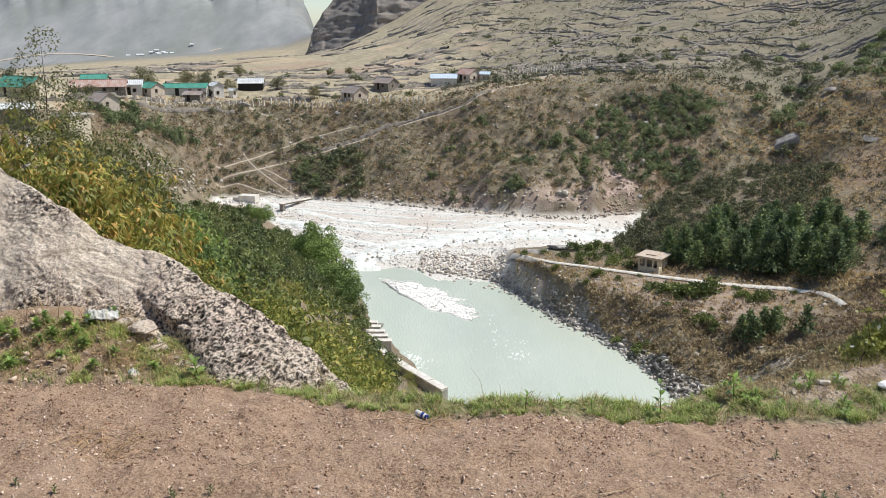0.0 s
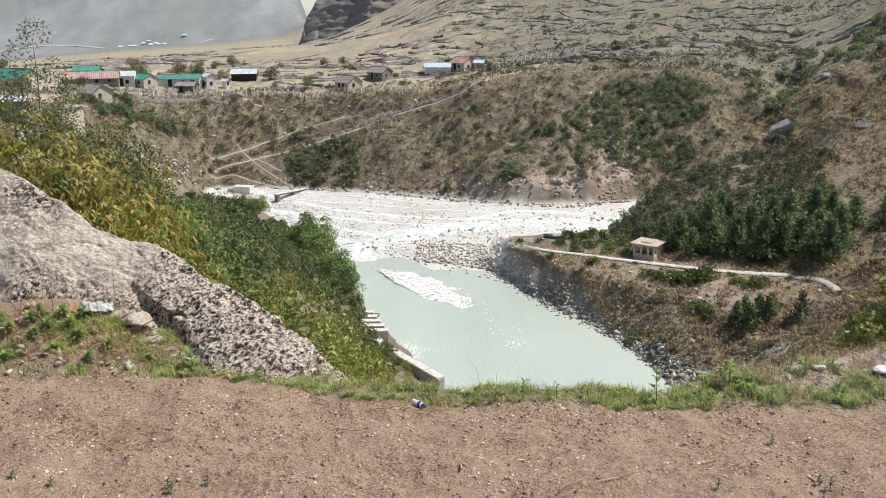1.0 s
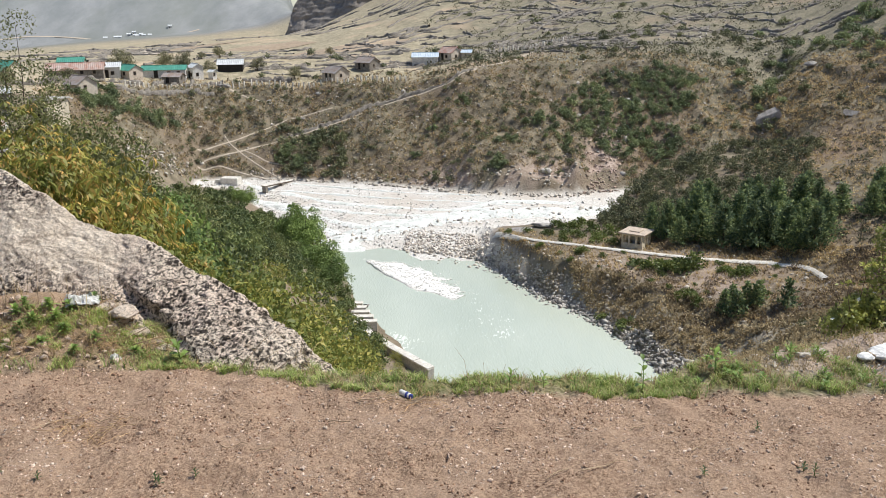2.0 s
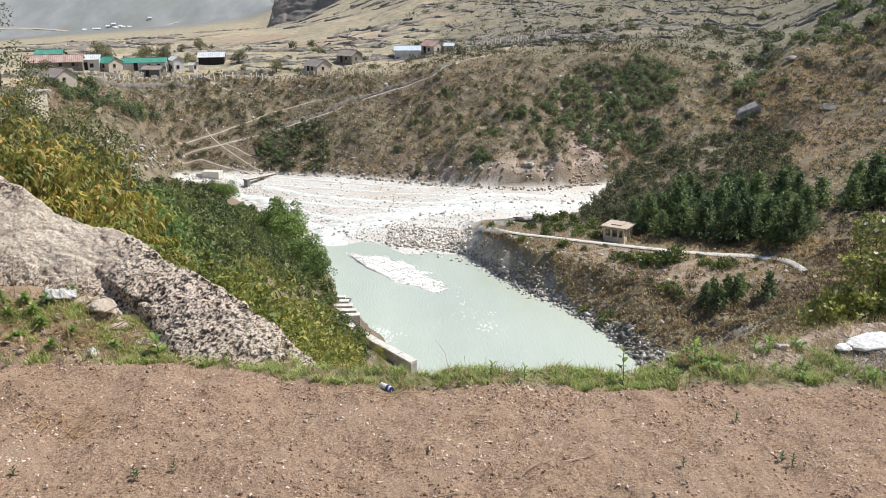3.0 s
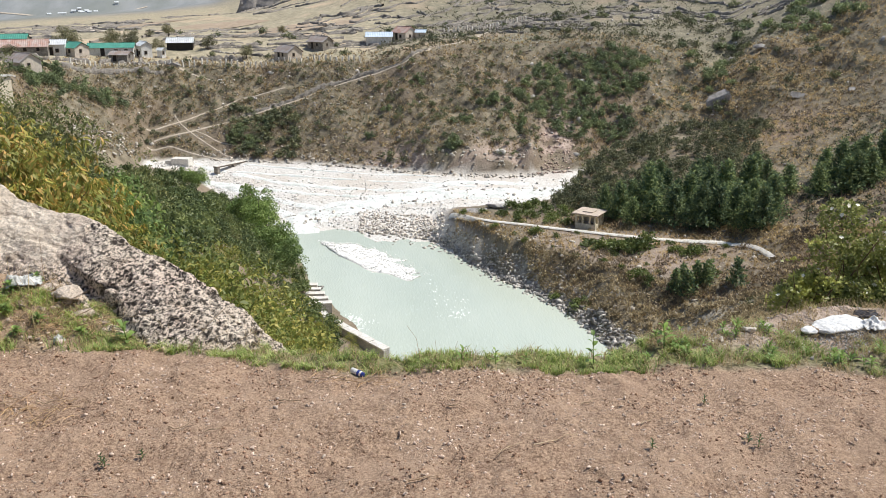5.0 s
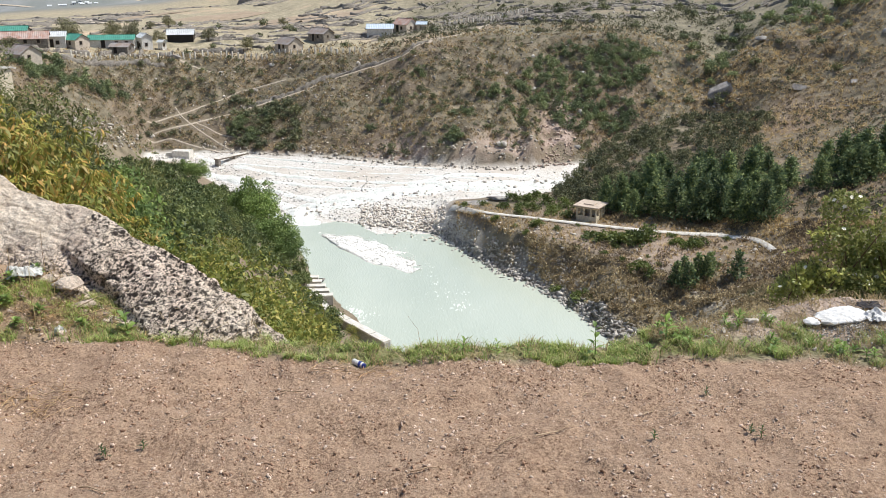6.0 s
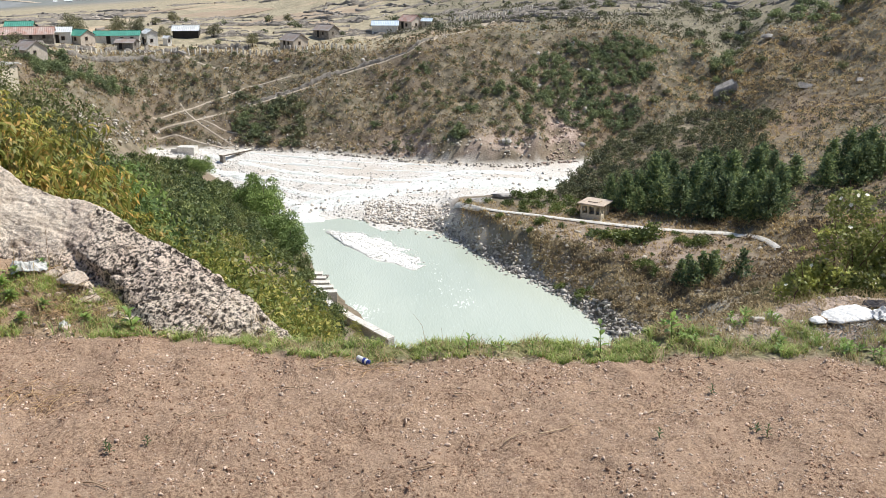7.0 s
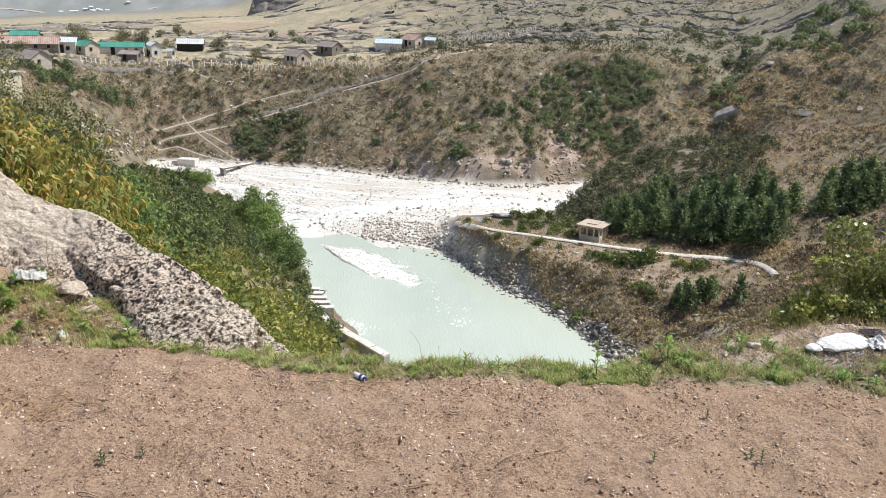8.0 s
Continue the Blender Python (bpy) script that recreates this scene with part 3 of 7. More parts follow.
def land(x, y):
    """Height of the ground at plan points, and which breaklines they lie between."""
    x, y = np.atleast_1d(np.asarray(x, float)), np.atleast_1d(np.asarray(y, float))
    r, az = np.hypot(x, y), np.degrees(np.arctan2(x, y))
    a = np.clip(az, -40, 40)
    z, s = np.zeros_like(r), np.zeros_like(r)
    r0, z0 = np.zeros_like(r), np.zeros_like(r)
    for i, (tr, tz) in enumerate(TABLES):
        r1, z1 = np.interp(a, AZ_TABLE, tr), np.interp(a, AZ_TABLE, tz)
        r1 = np.maximum(r1, r0 + 0.2)
        t = np.clip((r - r0) / (r1 - r0), 0, 1)
        inside = r >= r0
        z = np.where(inside, z0 + (z1 - z0) * t, z)
        s = np.where(inside, i + t, s)
        r0, z0 = r1, z1
    # the gully behind the boulder, and the cut bank at the foot of the scarp
    near_gully = off_line(x, y, GULLY_LINE)
    z = z - 3.4 * np.exp(-(near_gully / 5.0) ** 2)
    cut = smooth(s, 12.0, 12.045) * (1 - smooth(s, 12.16, 12.5)) * smooth(az, 1, 4.5) * (1 - smooth(az, 10, 11.2))
    z = z + 3.4 * cut * np.clip(0.75 + 0.6 * fbm(az * 2.0, 0 * z, 8 + 0 * z, 3.2, 3), 0, 1.2)
    # trails are benched into the slope
    rough = np.ones_like(z)
    beside = (s > 11.9) & (s < 13.2) & (x < 25)
    if beside.any():
        d = np.min([off_line(x[beside], y[beside], pts) for _, _, pts in TRAILS], 0)
        rough[beside] = 1 - np.exp(-(d / 1.5) ** 2)
    beside = (s > 5.9) & (s < 8.9) & (x > 8) & (x < 56)
    if beside.any():
        rough[beside] = 1 - np.exp(-(off_line(x[beside], y[beside], PATH_LINE) / 1.2) ** 2)
    # relief: crumbly soil near, gullied scarp, lumpy slopes
    scarp = smooth(s, 12.0, 12.35) * (1 - smooth(s, 12.75, 13.2))
    slope = smooth(s, 1.2, 2.5) * (1 - smooth(s, 17, 18))
    river = smooth(s, 5.0, 5.6) * (1 - smooth(s, 12.0, 12.4)) * (1 - smooth(z, -36.6, -35.4))
    hill = smooth(s, 13.0, 13.4)
    z = z + rough * scarp * (2.6 * (0.4 - np.abs(fbm(x * 0.9 + z * 0.5, y * 0.3, z * 0.35, 11, 3))) + 0.8 * fbm(x, y, z, 4.5, 4, 0.55))
    z = z + rough * (slope - river * 0.75) * (0.35 * fbm(x, y, 0 * z, 7, 4) + 0.12 * fbm(x, y, 5 + 0 * z, 1.6, 3))
    z = z + hill * (1 - smooth(s, 15, 16)) * 1.0 * fbm(x, y, 9 + 0 * z, 38, 3)
    z = z + smooth(s, 16.95, 17.5) * r * (0.008 * fbm(x, y, 3 + 0 * z, 420, 6, 0.58) - 0.05 * np.abs(fbm(az * 40 + 0.03 * r, 0.05 * r, 7 + 0 * z, 90, 4, 0.55)) * smooth(s, 17.1, 17.5))
    bank = rough * smooth(s, 5.95, 6.25) * (1 - smooth(s, 6.85, 7.05)) * smooth(az, 3.2, 5)
    z = z + bank * (0.9 * fbm(x, y, 4 + 0 * z, 5, 4, 0.55) - 0.5 * np.abs(fbm(x, y, 8 + 0 * z, 2.4, 3)))
    near = 1 - smooth(s, 0.9, 1.3)
    z = z + near * (0.022 * fbm(x, y, 2 + 0 * z, 0.7, 3) + 0.021 * fbm(x, y, 4 + 0 * z, 0.17, 3, 0.55) + 0.010 * smooth(fbm(x, y, 6 + 0 * z, 0.045, 3, 0.65), -0.1, 0.9))
    # spoil heap on the left of the terrace, low stony rise on the right
    z = z + 0.20 * np.exp(-(((x + 1.95) / 0.75) ** 2 + ((y - 4.15) / 0.38) ** 2))
    z = z + 0.02 * np.exp(-(((x - 2.3) / 0.6) ** 2 + ((y - 4.1) / 0.5) ** 2))
    back = smooth(np.abs(az), 45, 85)
    z = z * (1 - back) + back * np.clip(r - 12, 0, 900) * 0.28
    return z, s


def ground_z(x, y):
    return float(land(x, y)[0][0])


def soil_edge(x):
    """Where the tilled soil gives way to the grassy verge."""
    return np.interp(x, [-2.2, -1.0, -0.1, 0.4, 1.2, 1.8, 2.6], [3.58, 3.58, 3.33, 3.29, 3.29, 3.17, 2.88]) + 0.05 * value_noise(x, 0 * x, 0 * x, 0.25)


def spot(az, s):
    """The plan points at azimuths, s counting the breaklines outward."""
    az, s = np.asarray(az, float), np.asarray(s, float)
    rings = np.stack([0 * az] + [np.interp(az, AZ_TABLE, t[0]) for t in TABLES])
    rings = np.maximum.accumulate(rings, 0)
    i = np.floor(s).astype(int)
    r0, r1 = (np.take_along_axis(rings, k[None], 0)[0] for k in (i, i + 1))
    r = r0 + (r1 - r0) * (s - i)
    return r * np.sin(np.radians(az)), r * np.cos(np.radians(az))


def mesh_from(name, verts, faces, mat=None, smooth_shade=False):
    """A mesh from arrays: faces all with the same number of corners."""
    verts, faces = np.asarray(verts, np.float32), np.asarray(faces, np.int32)
    me = bpy.data.meshes.new(name)
    me.vertices.add(len(verts))
    me.vertices.foreach_set("co", verts.ravel())
    me.loops.add(faces.size)
    me.loops.foreach_set("vertex_index", faces.ravel())
    me.polygons.add(len(faces))
    me.polygons.foreach_set("loop_start", np.arange(len(faces), dtype=np.int32) * faces.shape[1])
    if smooth_shade:
        me.polygons.foreach_set("use_smooth", np.ones(len(faces), bool))
    me.update(calc_edges=True)
    if mat:
        me.materials.append(mat)
    return me


def grid_faces(rows, cols, closed=False):
    i, j = np.meshgrid(np.arange(rows - 1), np.arange(cols if closed else cols - 1), indexing="ij")
    k = (j + 1) % cols
    return np.stack([i * cols + j, i * cols + k, (i + 1) * cols + k, (i + 1) * cols + j], -1).reshape(-1, 4)


def build_ground():
    az = np.concatenate([np.arange(-32, 34.01, 0.195), np.linspace(36, 326, 40)])
    r = np.concatenate([[0.0005], np.arange(0.3, 1.8, 0.15), np.arange(1.9, 4.5, 0.014), np.geomspace(4.65, 60, 60), np.arange(61, 300, 0.95),
                        np.geomspace(302, 700, 50), np.geomspace(720, 4800, 60)])
    A, R = np.meshgrid(np.radians(az), r, indexing="xy")
    x, y = (np.sin(A) * R).ravel(), (np.cos(A) * R).ravel()
    z, s = land(x, y)
    rr, deg = np.hypot(x, y), np.degrees(np.arctan2(x, y))
    ob = new("ground", mesh_from("ground", np.stack([x, y, z], 1), grid_faces(len(r), len(az), True), M_GROUND, True))
    wob = fbm(x, y, 0 * z, 9, 4)
    edge = soil_edge(x)
    behind = smooth(np.abs(deg), 40, 60)
    soil = (1 - smooth(y, edge - 0.04, edge + 0.05)) * (1 - smooth(rr, 9, 12))
    soil = np.maximum(soil, 0.85 * np.exp(-(((x + 1.9) / 0.8) ** 4 + ((y - 3.95) / 0.42) ** 4)))
    turf = smooth(y, edge - 0.02, edge + 0.08) * (1 - smooth(s, 1.05, 1.5)) * (1 - 0.5 * smooth(np.abs(x), 1.2, 2.0)) * (1 - 0.8 * smooth(x, 1.3, 1.7) * smooth(y, edge + 0.15, edge + 0.3))
    river = smooth(s, 4.9, 5.2) * (1 - smooth(s, 12.0, 12.03)) * (1 - smooth(z + 0.4 * wob, -36.5, -35.3)) * (1 - smooth(rr, 205, 215)) * (1 - smooth(deg, 5, 7.5) * (1 - smooth(rr, 122, 132)))
    rocky = smooth(deg, 3, 5) * smooth(s, 5.5, 6.05) * (1 - smooth(s, 6.35, 6.9)) * smooth(wob, -0.45, 0.2)
    scars = smooth(fbm(x, y, z, 2.6, 4) + 0.5 * fbm(x * 3, y, z, 4, 3), -0.2, 0.3) * np.exp(-((deg - 11.8) / 1.0) ** 4) * smooth(s, 12.0, 12.05) * (1 - smooth(s, 12.35, 12.62))
    scars = np.maximum(scars, smooth(deg, -3, 0) * (1 - smooth(deg, 9, 11)) * smooth(s, 12.0, 12.03) * (1 - smooth(s, 12.12, 12.25)) * smooth(wob, -0.3, 0.2) * 0.75)
    bare = smooth(s, 6.9, 7.2) * (1 - smooth(s, 8.0, 8.6)) * smooth(deg, 8, 11) * (1 - smooth(deg, 24, 27)) * 0.42 * smooth(wob, -0.4, 0.4)
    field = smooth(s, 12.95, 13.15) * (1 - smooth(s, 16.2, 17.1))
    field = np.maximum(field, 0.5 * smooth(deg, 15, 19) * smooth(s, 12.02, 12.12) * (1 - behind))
    # extent of the painted haze colour, also used on the ground behind
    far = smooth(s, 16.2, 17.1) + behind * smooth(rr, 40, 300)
    # dry: extent of the pale grass and its painted-in haze
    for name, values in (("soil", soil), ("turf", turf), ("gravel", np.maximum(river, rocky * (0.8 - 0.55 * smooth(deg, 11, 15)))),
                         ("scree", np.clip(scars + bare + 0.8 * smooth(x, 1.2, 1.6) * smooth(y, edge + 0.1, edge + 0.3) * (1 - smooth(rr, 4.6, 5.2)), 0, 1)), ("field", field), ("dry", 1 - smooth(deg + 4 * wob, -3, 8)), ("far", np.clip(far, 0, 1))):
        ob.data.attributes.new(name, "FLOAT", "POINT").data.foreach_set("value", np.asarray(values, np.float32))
    return tagged(ob, "brown tilled soil, grassy verge and dry scrub valley slopes", "ground", kind="structure")


build_ground()


# ---- the river ----
POOL_Z = -39.6


def build_pool():
    """Milky pool below the rapids; its sheet runs under both banks."""
    x, y = np.meshgrid(np.arange(-34, 46, 1.0), np.arange(60, 162, 1.0))
    x, y = x.ravel(), y.ravel()
    z = POOL_Z + 0.05 * fbm(x, y * 0.5, 0 * x, 2.2, 3)
    ob = new("river_pool", mesh_from("river_pool", np.stack([x, y, z], 1), grid_faces(102, 80), M_POOL, True))
    foam = smooth(y + 0.35 * x + 3 * fbm(x, y, 0 * x, 6, 3), 137, 143) * (1 - smooth(x, 4, 9))
    tail = np.exp(-((x - 7 + (y - 112) * 0.25) / 3.2) ** 2) * smooth(y, 92, 104) * (1 - smooth(y, 116, 126)) * 0.6
    lee = np.exp(-(((x + 3.5) / 2.0) ** 2 + ((y - 101) / 4.5) ** 2)) * 0.75
    ob.data.attributes.new("foam", "FLOAT", "POINT").data.foreach_set("value", np.asarray(np.clip(foam + tail * (0.6 + 0.4 * value_noise(x, y, 0 * x, 4)) + lee + 0.22 * smooth(value_noise(x, y, 9 + 0 * x, 7), 0.2, 0.7), 0, 1), np.float32))
    return tagged(ob, "milky pale green glacial river pool with foam flecks", "river", kind="structure")


def ribbon(points, widths, step=0.6, across=9):
    """Plan strip along a polyline; returns x, y, along, side arrays on a grid."""
    p = np.array(points, float)
    d = np.r_[0, np.cumsum(np.hypot(*np.diff(p, axis=0).T))]
    t = np.arange(0, d[-1], step)
    kernel = np.ones(9) / 9
    soft = lambda v: np.convolve(np.pad(v, 4, "edge"), kernel, "valid")
    cx, cy = soft(np.interp(t, d, p[:, 0])), soft(np.interp(t, d, p[:, 1]))
    w = np.interp(t, d, widths) if np.ndim(widths) else np.full(len(t), float(widths))
    nx, ny = -np.gradient(cy), np.gradient(cx)
    ln = np.hypot(nx, ny)
    v = np.linspace(-1, 1, across)
    x = cx[:, None] + (nx / ln * w / 2)[:, None] * v
    y = cy[:, None] + (ny / ln * w / 2)[:, None] * v
    return x, y, np.repeat(t[:, None], across, 1), np.repeat(v[None], len(t), 0)


def build_rapids():
    x, y, t, v = ribbon([(58, 172), (44, 163), (32, 159), (20, 158), (8, 158), (-3, 155), (-11, 152), (-15, 147.5), (-14, 143), (-11, 138)],
                        [5.5, 6, 7, 8, 9, 9, 9.5, 8, 7.5, 6.5], 0.5, 23)
    shape = x.shape
    x, y, t, v = (a.ravel() for a in (x, y, t, v))
    edge = v * (1 + 0.25 * value_noise(t, v * 3, 0 * t, 3))
    z = np.maximum(land(x, y)[0], POOL_Z) + 0.30 - 0.55 * np.abs(edge) ** 2.5 + 0.28 * fbm(x, y, 0 * x, 1.5, 4)
    z = z - 0.75 * smooth(t + 1.5 * value_noise(x, y, 0 * t, 2.0), t.max() - 5, t.max())
    ob = new("river_rapids", mesh_from("river_rapids", np.stack([x, y, z], 1), grid_faces(*shape), M_FOAM, True))
    return tagged(ob, "white foaming rapids tumbling over boulders into the pool", "rapids", kind="structure"), [q.tolist() for q in np.stack([x, y, z], 1)]


def build_braid(points, width, seed):
    x, y, t, v = ribbon(points, width * 1.5, 0.7, 9)
    shape = x.shape
    x, y, t, v = (a.ravel() for a in (x, y, t, v))
    y = y + 0.6 * value_noise(t, 0 * t, seed + 0 * t, 5)
    z = land(x, y)[0] + 0.14 - 0.3 * v ** 2 + 0.17 * fbm(x, y, 0 * x, 2.6, 3)
    ob = new("river_braid", mesh_from("river_braid", np.stack([x, y, z], 1), grid_faces(*shape), M_FOAM, True))
    return tagged(ob, "thin white side stream braiding across the gravel", "stream", kind="structure")


build_pool()
RAPIDS = build_rapids()[1]
build_braid([(-41, 188), (-30, 180), (-20, 172), (-8, 166), (4, 163), (14, 161)], 1.6, 1)
build_braid([(-36, 184), (-20, 177), (-4, 171), (10, 166), (20, 162)], 0.9, 5)
build_braid([(-38, 178), (-30, 173), (-24, 164), (-19, 155), (-16, 150)], 2.4, 9)
build_braid([(-30, 186), (-14, 179), (0, 174), (12, 170)], 0.7, 21)
build_braid([(-34, 174), (-22, 168), (-12, 163), (-2, 160), (6, 159)], 1.4, 25)
build_braid([(-27, 168), (-20, 161), (-14, 156), (-8, 153)], 1.8, 29)
build_braid([(30, 164), (24, 164), (14, 166), (4, 161), (-4, 157)], 2.0, 13)


# ---- plant builders ----
def unit(v):
    return v / np.maximum(np.linalg.norm(v, axis=-1, keepdims=True), 1e-9)


def leaf_quads(rng, at, way, length, width, fold=0.25, facing=None):
    """Leaves as bent diamonds from points and growing directions."""
    n = len(at)
    way = unit(way)
    side = unit(np.cross(way, unit(rng.normal(size=(n, 3)) + (0, 0, 0.8)) if facing is None else facing + 0.35 * rng.normal(size=(n, 3))))
    up = np.cross(side, way)
    ln = (length * rng.uniform(0.6, 1.3, n))[:, None]
    wd = (width * rng.uniform(0.7, 1.25, n))[:, None]
    mid = at + way * ln * 0.5
    v = np.stack([at, mid + side * wd * 0.5 + up * wd * fold, at + way * ln - up * ln * 0.12, mid - side * wd * 0.5 + up * wd * fold], 1)
    return v.reshape(-1, 3), np.arange(n * 4).reshape(n, 4)


def tube(points, radii, sides=6):
    p, rr = np.array(points, float), np.array(radii, float)
    along = unit(np.gradient(p, axis=0))
    a = unit(np.cross(along, (0.31, 0.92, 0.17)))
    b = np.cross(along, a)
    th = np.linspace(0, 2 * np.pi, sides, endpoint=False)
    v = p[:, None] + rr[:, None, None] * (np.cos(th)[None, :, None] * a[:, None] + np.sin(th)[None, :, None] * b[:, None])
    return v.reshape(-1, 3), grid_faces(len(p), sides, True)


def joined(pieces):
    vs, fs, k = [], [], 0
    for v, f in pieces:
        vs.append(v)
        fs.append(f + k)
        k += len(v)
    return np.concatenate(vs), np.concatenate(fs)


def clump_points(rng, clumps, count, spread):
    """Points on the outer shells of leaf clumps, with their outward directions."""
    c, rad = clumps[:, :3], clumps[:, 3]
    k = rng.choice(len(c), count, p=rad ** 2 / np.sum(rad ** 2))
    out = unit(rng.normal(size=(count, 3)) + (0, 0, 0.35))
    at = c[k] + out * (rad[k] * (1.06 - 0.45 * rng.rand(count) ** 2))[:, None] * (1, 1, spread)
    return at, out


def dome_clumps(rng, number, radius, height, base=0.15):
    way = unit(rng.normal(size=(number, 3)))
    way[:, 2] = np.abs(way[:, 2])
    far = rng.uniform(0.3, 0.86, number)[:, None]
    c = way * far * (radius, radius, height * (1 - base)) + (0, 0, height * base)
    rad = rng.uniform(0.17, 0.34, number) * radius
    return np.c_[c, rad]


def crown_mesh(name, rng, clumps, leaves, length, width, mat, spread=0.85, droop=0.0):
    at, out = clump_points(rng, clumps, leaves, spread)
    way = out * 0.25 + rng.normal(size=out.shape) * 0.7 - np.array((0, 0, droop))
    return mesh_from(name, *leaf_quads(rng, at, way, length, width, 0.25, out), mat)


def stems(rng, number, radius, height, thick):
    out = []
    for _ in range(number):
        a, h = rng.uniform(0, 6.28), height * rng.uniform(0.55, 0.95)
        d = np.array((math.cos(a), math.sin(a), 0)) * radius * rng.uniform(0.2, 0.7)
        mid = d * 0.4 + (rng.normal() * 0.06 * radius, rng.normal() * 0.06 * radius, h * 0.55)
        out.append(tube([(0, 0, -0.15 * height), mid, d + (0, 0, h * 0.8)], [thick * 0.7, thick * 0.45, thick * 0.15], 4))
    return out


def plant(name, label, category, group, crown, wood, wood_name="stem"):
    """An Empty at the foot with its wood and its crown."""
    ob = tagged(new(name), label, category, group)
    if wood:
        new(wood_name, wood).parent = ob
    new("crown", crown).parent = ob
    return ob


def bush_kind(name, label, group, seed, radius, height, clumps, leaves, length, width, mat, droop=0.0):
    rng = np.random.RandomState(seed)
    crown = crown_mesh(name + "_crown", rng, dome_clumps(rng, clumps, radius, height), leaves, length, width, mat, 0.85, droop)
    wood = mesh_from(name + "_stem", *joined(stems(rng, 4, radius, height * 0.85, 0.018 * radius)), M_BARK)
    return plant(name, label, "bush", group, crown, wood, "stem")


def spray_bush(name, label, group, seed, radius, height, clumps, sprays, leaves, length, width, mat):
    """A shrub whose leaves hang in whorls from the twig tips."""
    rng = np.random.RandomState(seed)
    cl = dome_clumps(rng, clumps, radius, height)
    tip, out = clump_points(rng, cl, sprays, 0.85)
    n = sprays * leaves
    a = rng.uniform(0, 6.283, n)
    hang = np.stack([np.cos(a), np.sin(a), -rng.uniform(0.5, 1.7, n)], 1) + 0.5 * np.repeat(out, leaves, 0)
    at = np.repeat(tip, leaves, 0) + rng.normal(size=(n, 3)) * 0.03
    crown = mesh_from(name + "_crown", *leaf_quads(rng, at, hang, length, width, 0.2, np.repeat(out, leaves, 0) + (0, 0, 0.6)), mat)
    wood = mesh_from(name + "_stem", *joined(stems(rng, 7, radius, height * 0.85, 0.018 * radius)), M_BARK)
    return plant(name, label, "bush", group, crown, wood, "stem")


def tree_kind(name, label, group, seed, height, spread, clumps, leaves, length, width, mat, trunk=0.16):
    rng = np.random.RandomState(seed)
    cl = dome_clumps(rng, clumps, spread, height * 0.72, 0.05)
    cl[:, 2] += height * 0.26
    crown = crown_mesh(name + "_crown", rng, cl, leaves, length, width, mat)
    wood = [tube([(0, 0, -0.5), (0.03 * height, 0, height * 0.3), (0.01, 0.03 * height, height * 0.6), (0.04, 0.0, height * 0.85)],
                 [trunk, trunk * 0.75, trunk * 0.45, trunk * 0.12], 8)]
    for k in range(7):
        c = cl[rng.randint(len(cl)), :3]
        s0 = np.array((0.02 * height, 0.01 * height, height * rng.uniform(0.2, 0.5)))
        wood.append(tube([s0, (s0 + c) / 2 + (0, 0, -0.04 * height), c], [trunk * 0.4, trunk * 0.28, trunk * 0.08], 5))
    return plant(name, label, "tree", group, crown, mesh_from(name + "_trunk", *joined(wood), M_BARK), "trunk")


def conifer_kind(name, label, group, seed, height, spread, leaves, mat):
    rng = np.random.RandomState(seed)
    levels = 13
    at, way = [], []
    for k in range(levels):
        h = height * (0.08 + 0.86 * k / (levels - 1))
        reach = spread * (1 - k / (levels - 0.3)) * rng.uniform(0.85, 1.15) + 0.06
        arms = rng.randint(5, 8)
        for a in rng.uniform(0, 6.28) + np.arange(arms) * 6.283 / arms + rng.normal(size=arms) * 0.25:
            ln = reach * rng.uniform(0.5, 1.3)
            m = max(4, int(leaves / levels / arms * 1.6 * (ln / spread + 0.25)))
            t = rng.uniform(0.15, 1, m)
            d = np.array((math.cos(a), math.sin(a), 0))
            p = d * (t * ln)[:, None] + np.c_[np.zeros((m, 2)), h + 0.20 * ln * t ** 2 - 0.05 * ln] + rng.normal(size=(m, 3)) * 0.09 * spread
            at.append(p)
            way.append(d * 0.55 + rng.normal(size=(m, 3)) * 0.4 + (0, 0, 0.35))
    at, way = np.concatenate(at), np.concatenate(way)
    crown = mesh_from(name + "_crown", *leaf_quads(rng, at, way, 0.10 * height ** 0.6 + 0.20, 0.20, 0.25, unit(at * (1, 1, 0)) + (0, 0, 0.6)), mat)
    wood = mesh_from(name + "_trunk", *tube([(0, 0, -0.4), (0, 0, height * 0.5), (0.03, 0, height * 0.97)], [0.02 * height, 0.013 * height, 0.004], 7), M_BARK)
    return plant(name, label, "tree", group, crown, wood, "trunk")


def strew(kinds, places, seed, scale=(0.8, 1.25), sink=0.1):
    """Copies of the kinds at (x, y) or (x, y, scale) places; a kind that has no place yet takes the first."""
    rng = np.random.RandomState(seed)
    heights = land([p[0] for p in places], [p[1] for p in places])[0]
    for k, (x, y, *given) in enumerate(places):
        kind = kinds[k] if k < len(kinds) else kinds[rng.randint(len(kinds))]
        s = given[0] if given else rng.uniform(*scale)
        m = Matrix.LocRotScale((x, y, heights[k] - sink * s), Euler((0, 0, rng.uniform(0, 6.28))), (s, s, s * rng.uniform(0.85, 1.15)))
        ob = kind if kind.location.length == 0 else copy_thing(kind, m)
        ob.matrix_basis = m


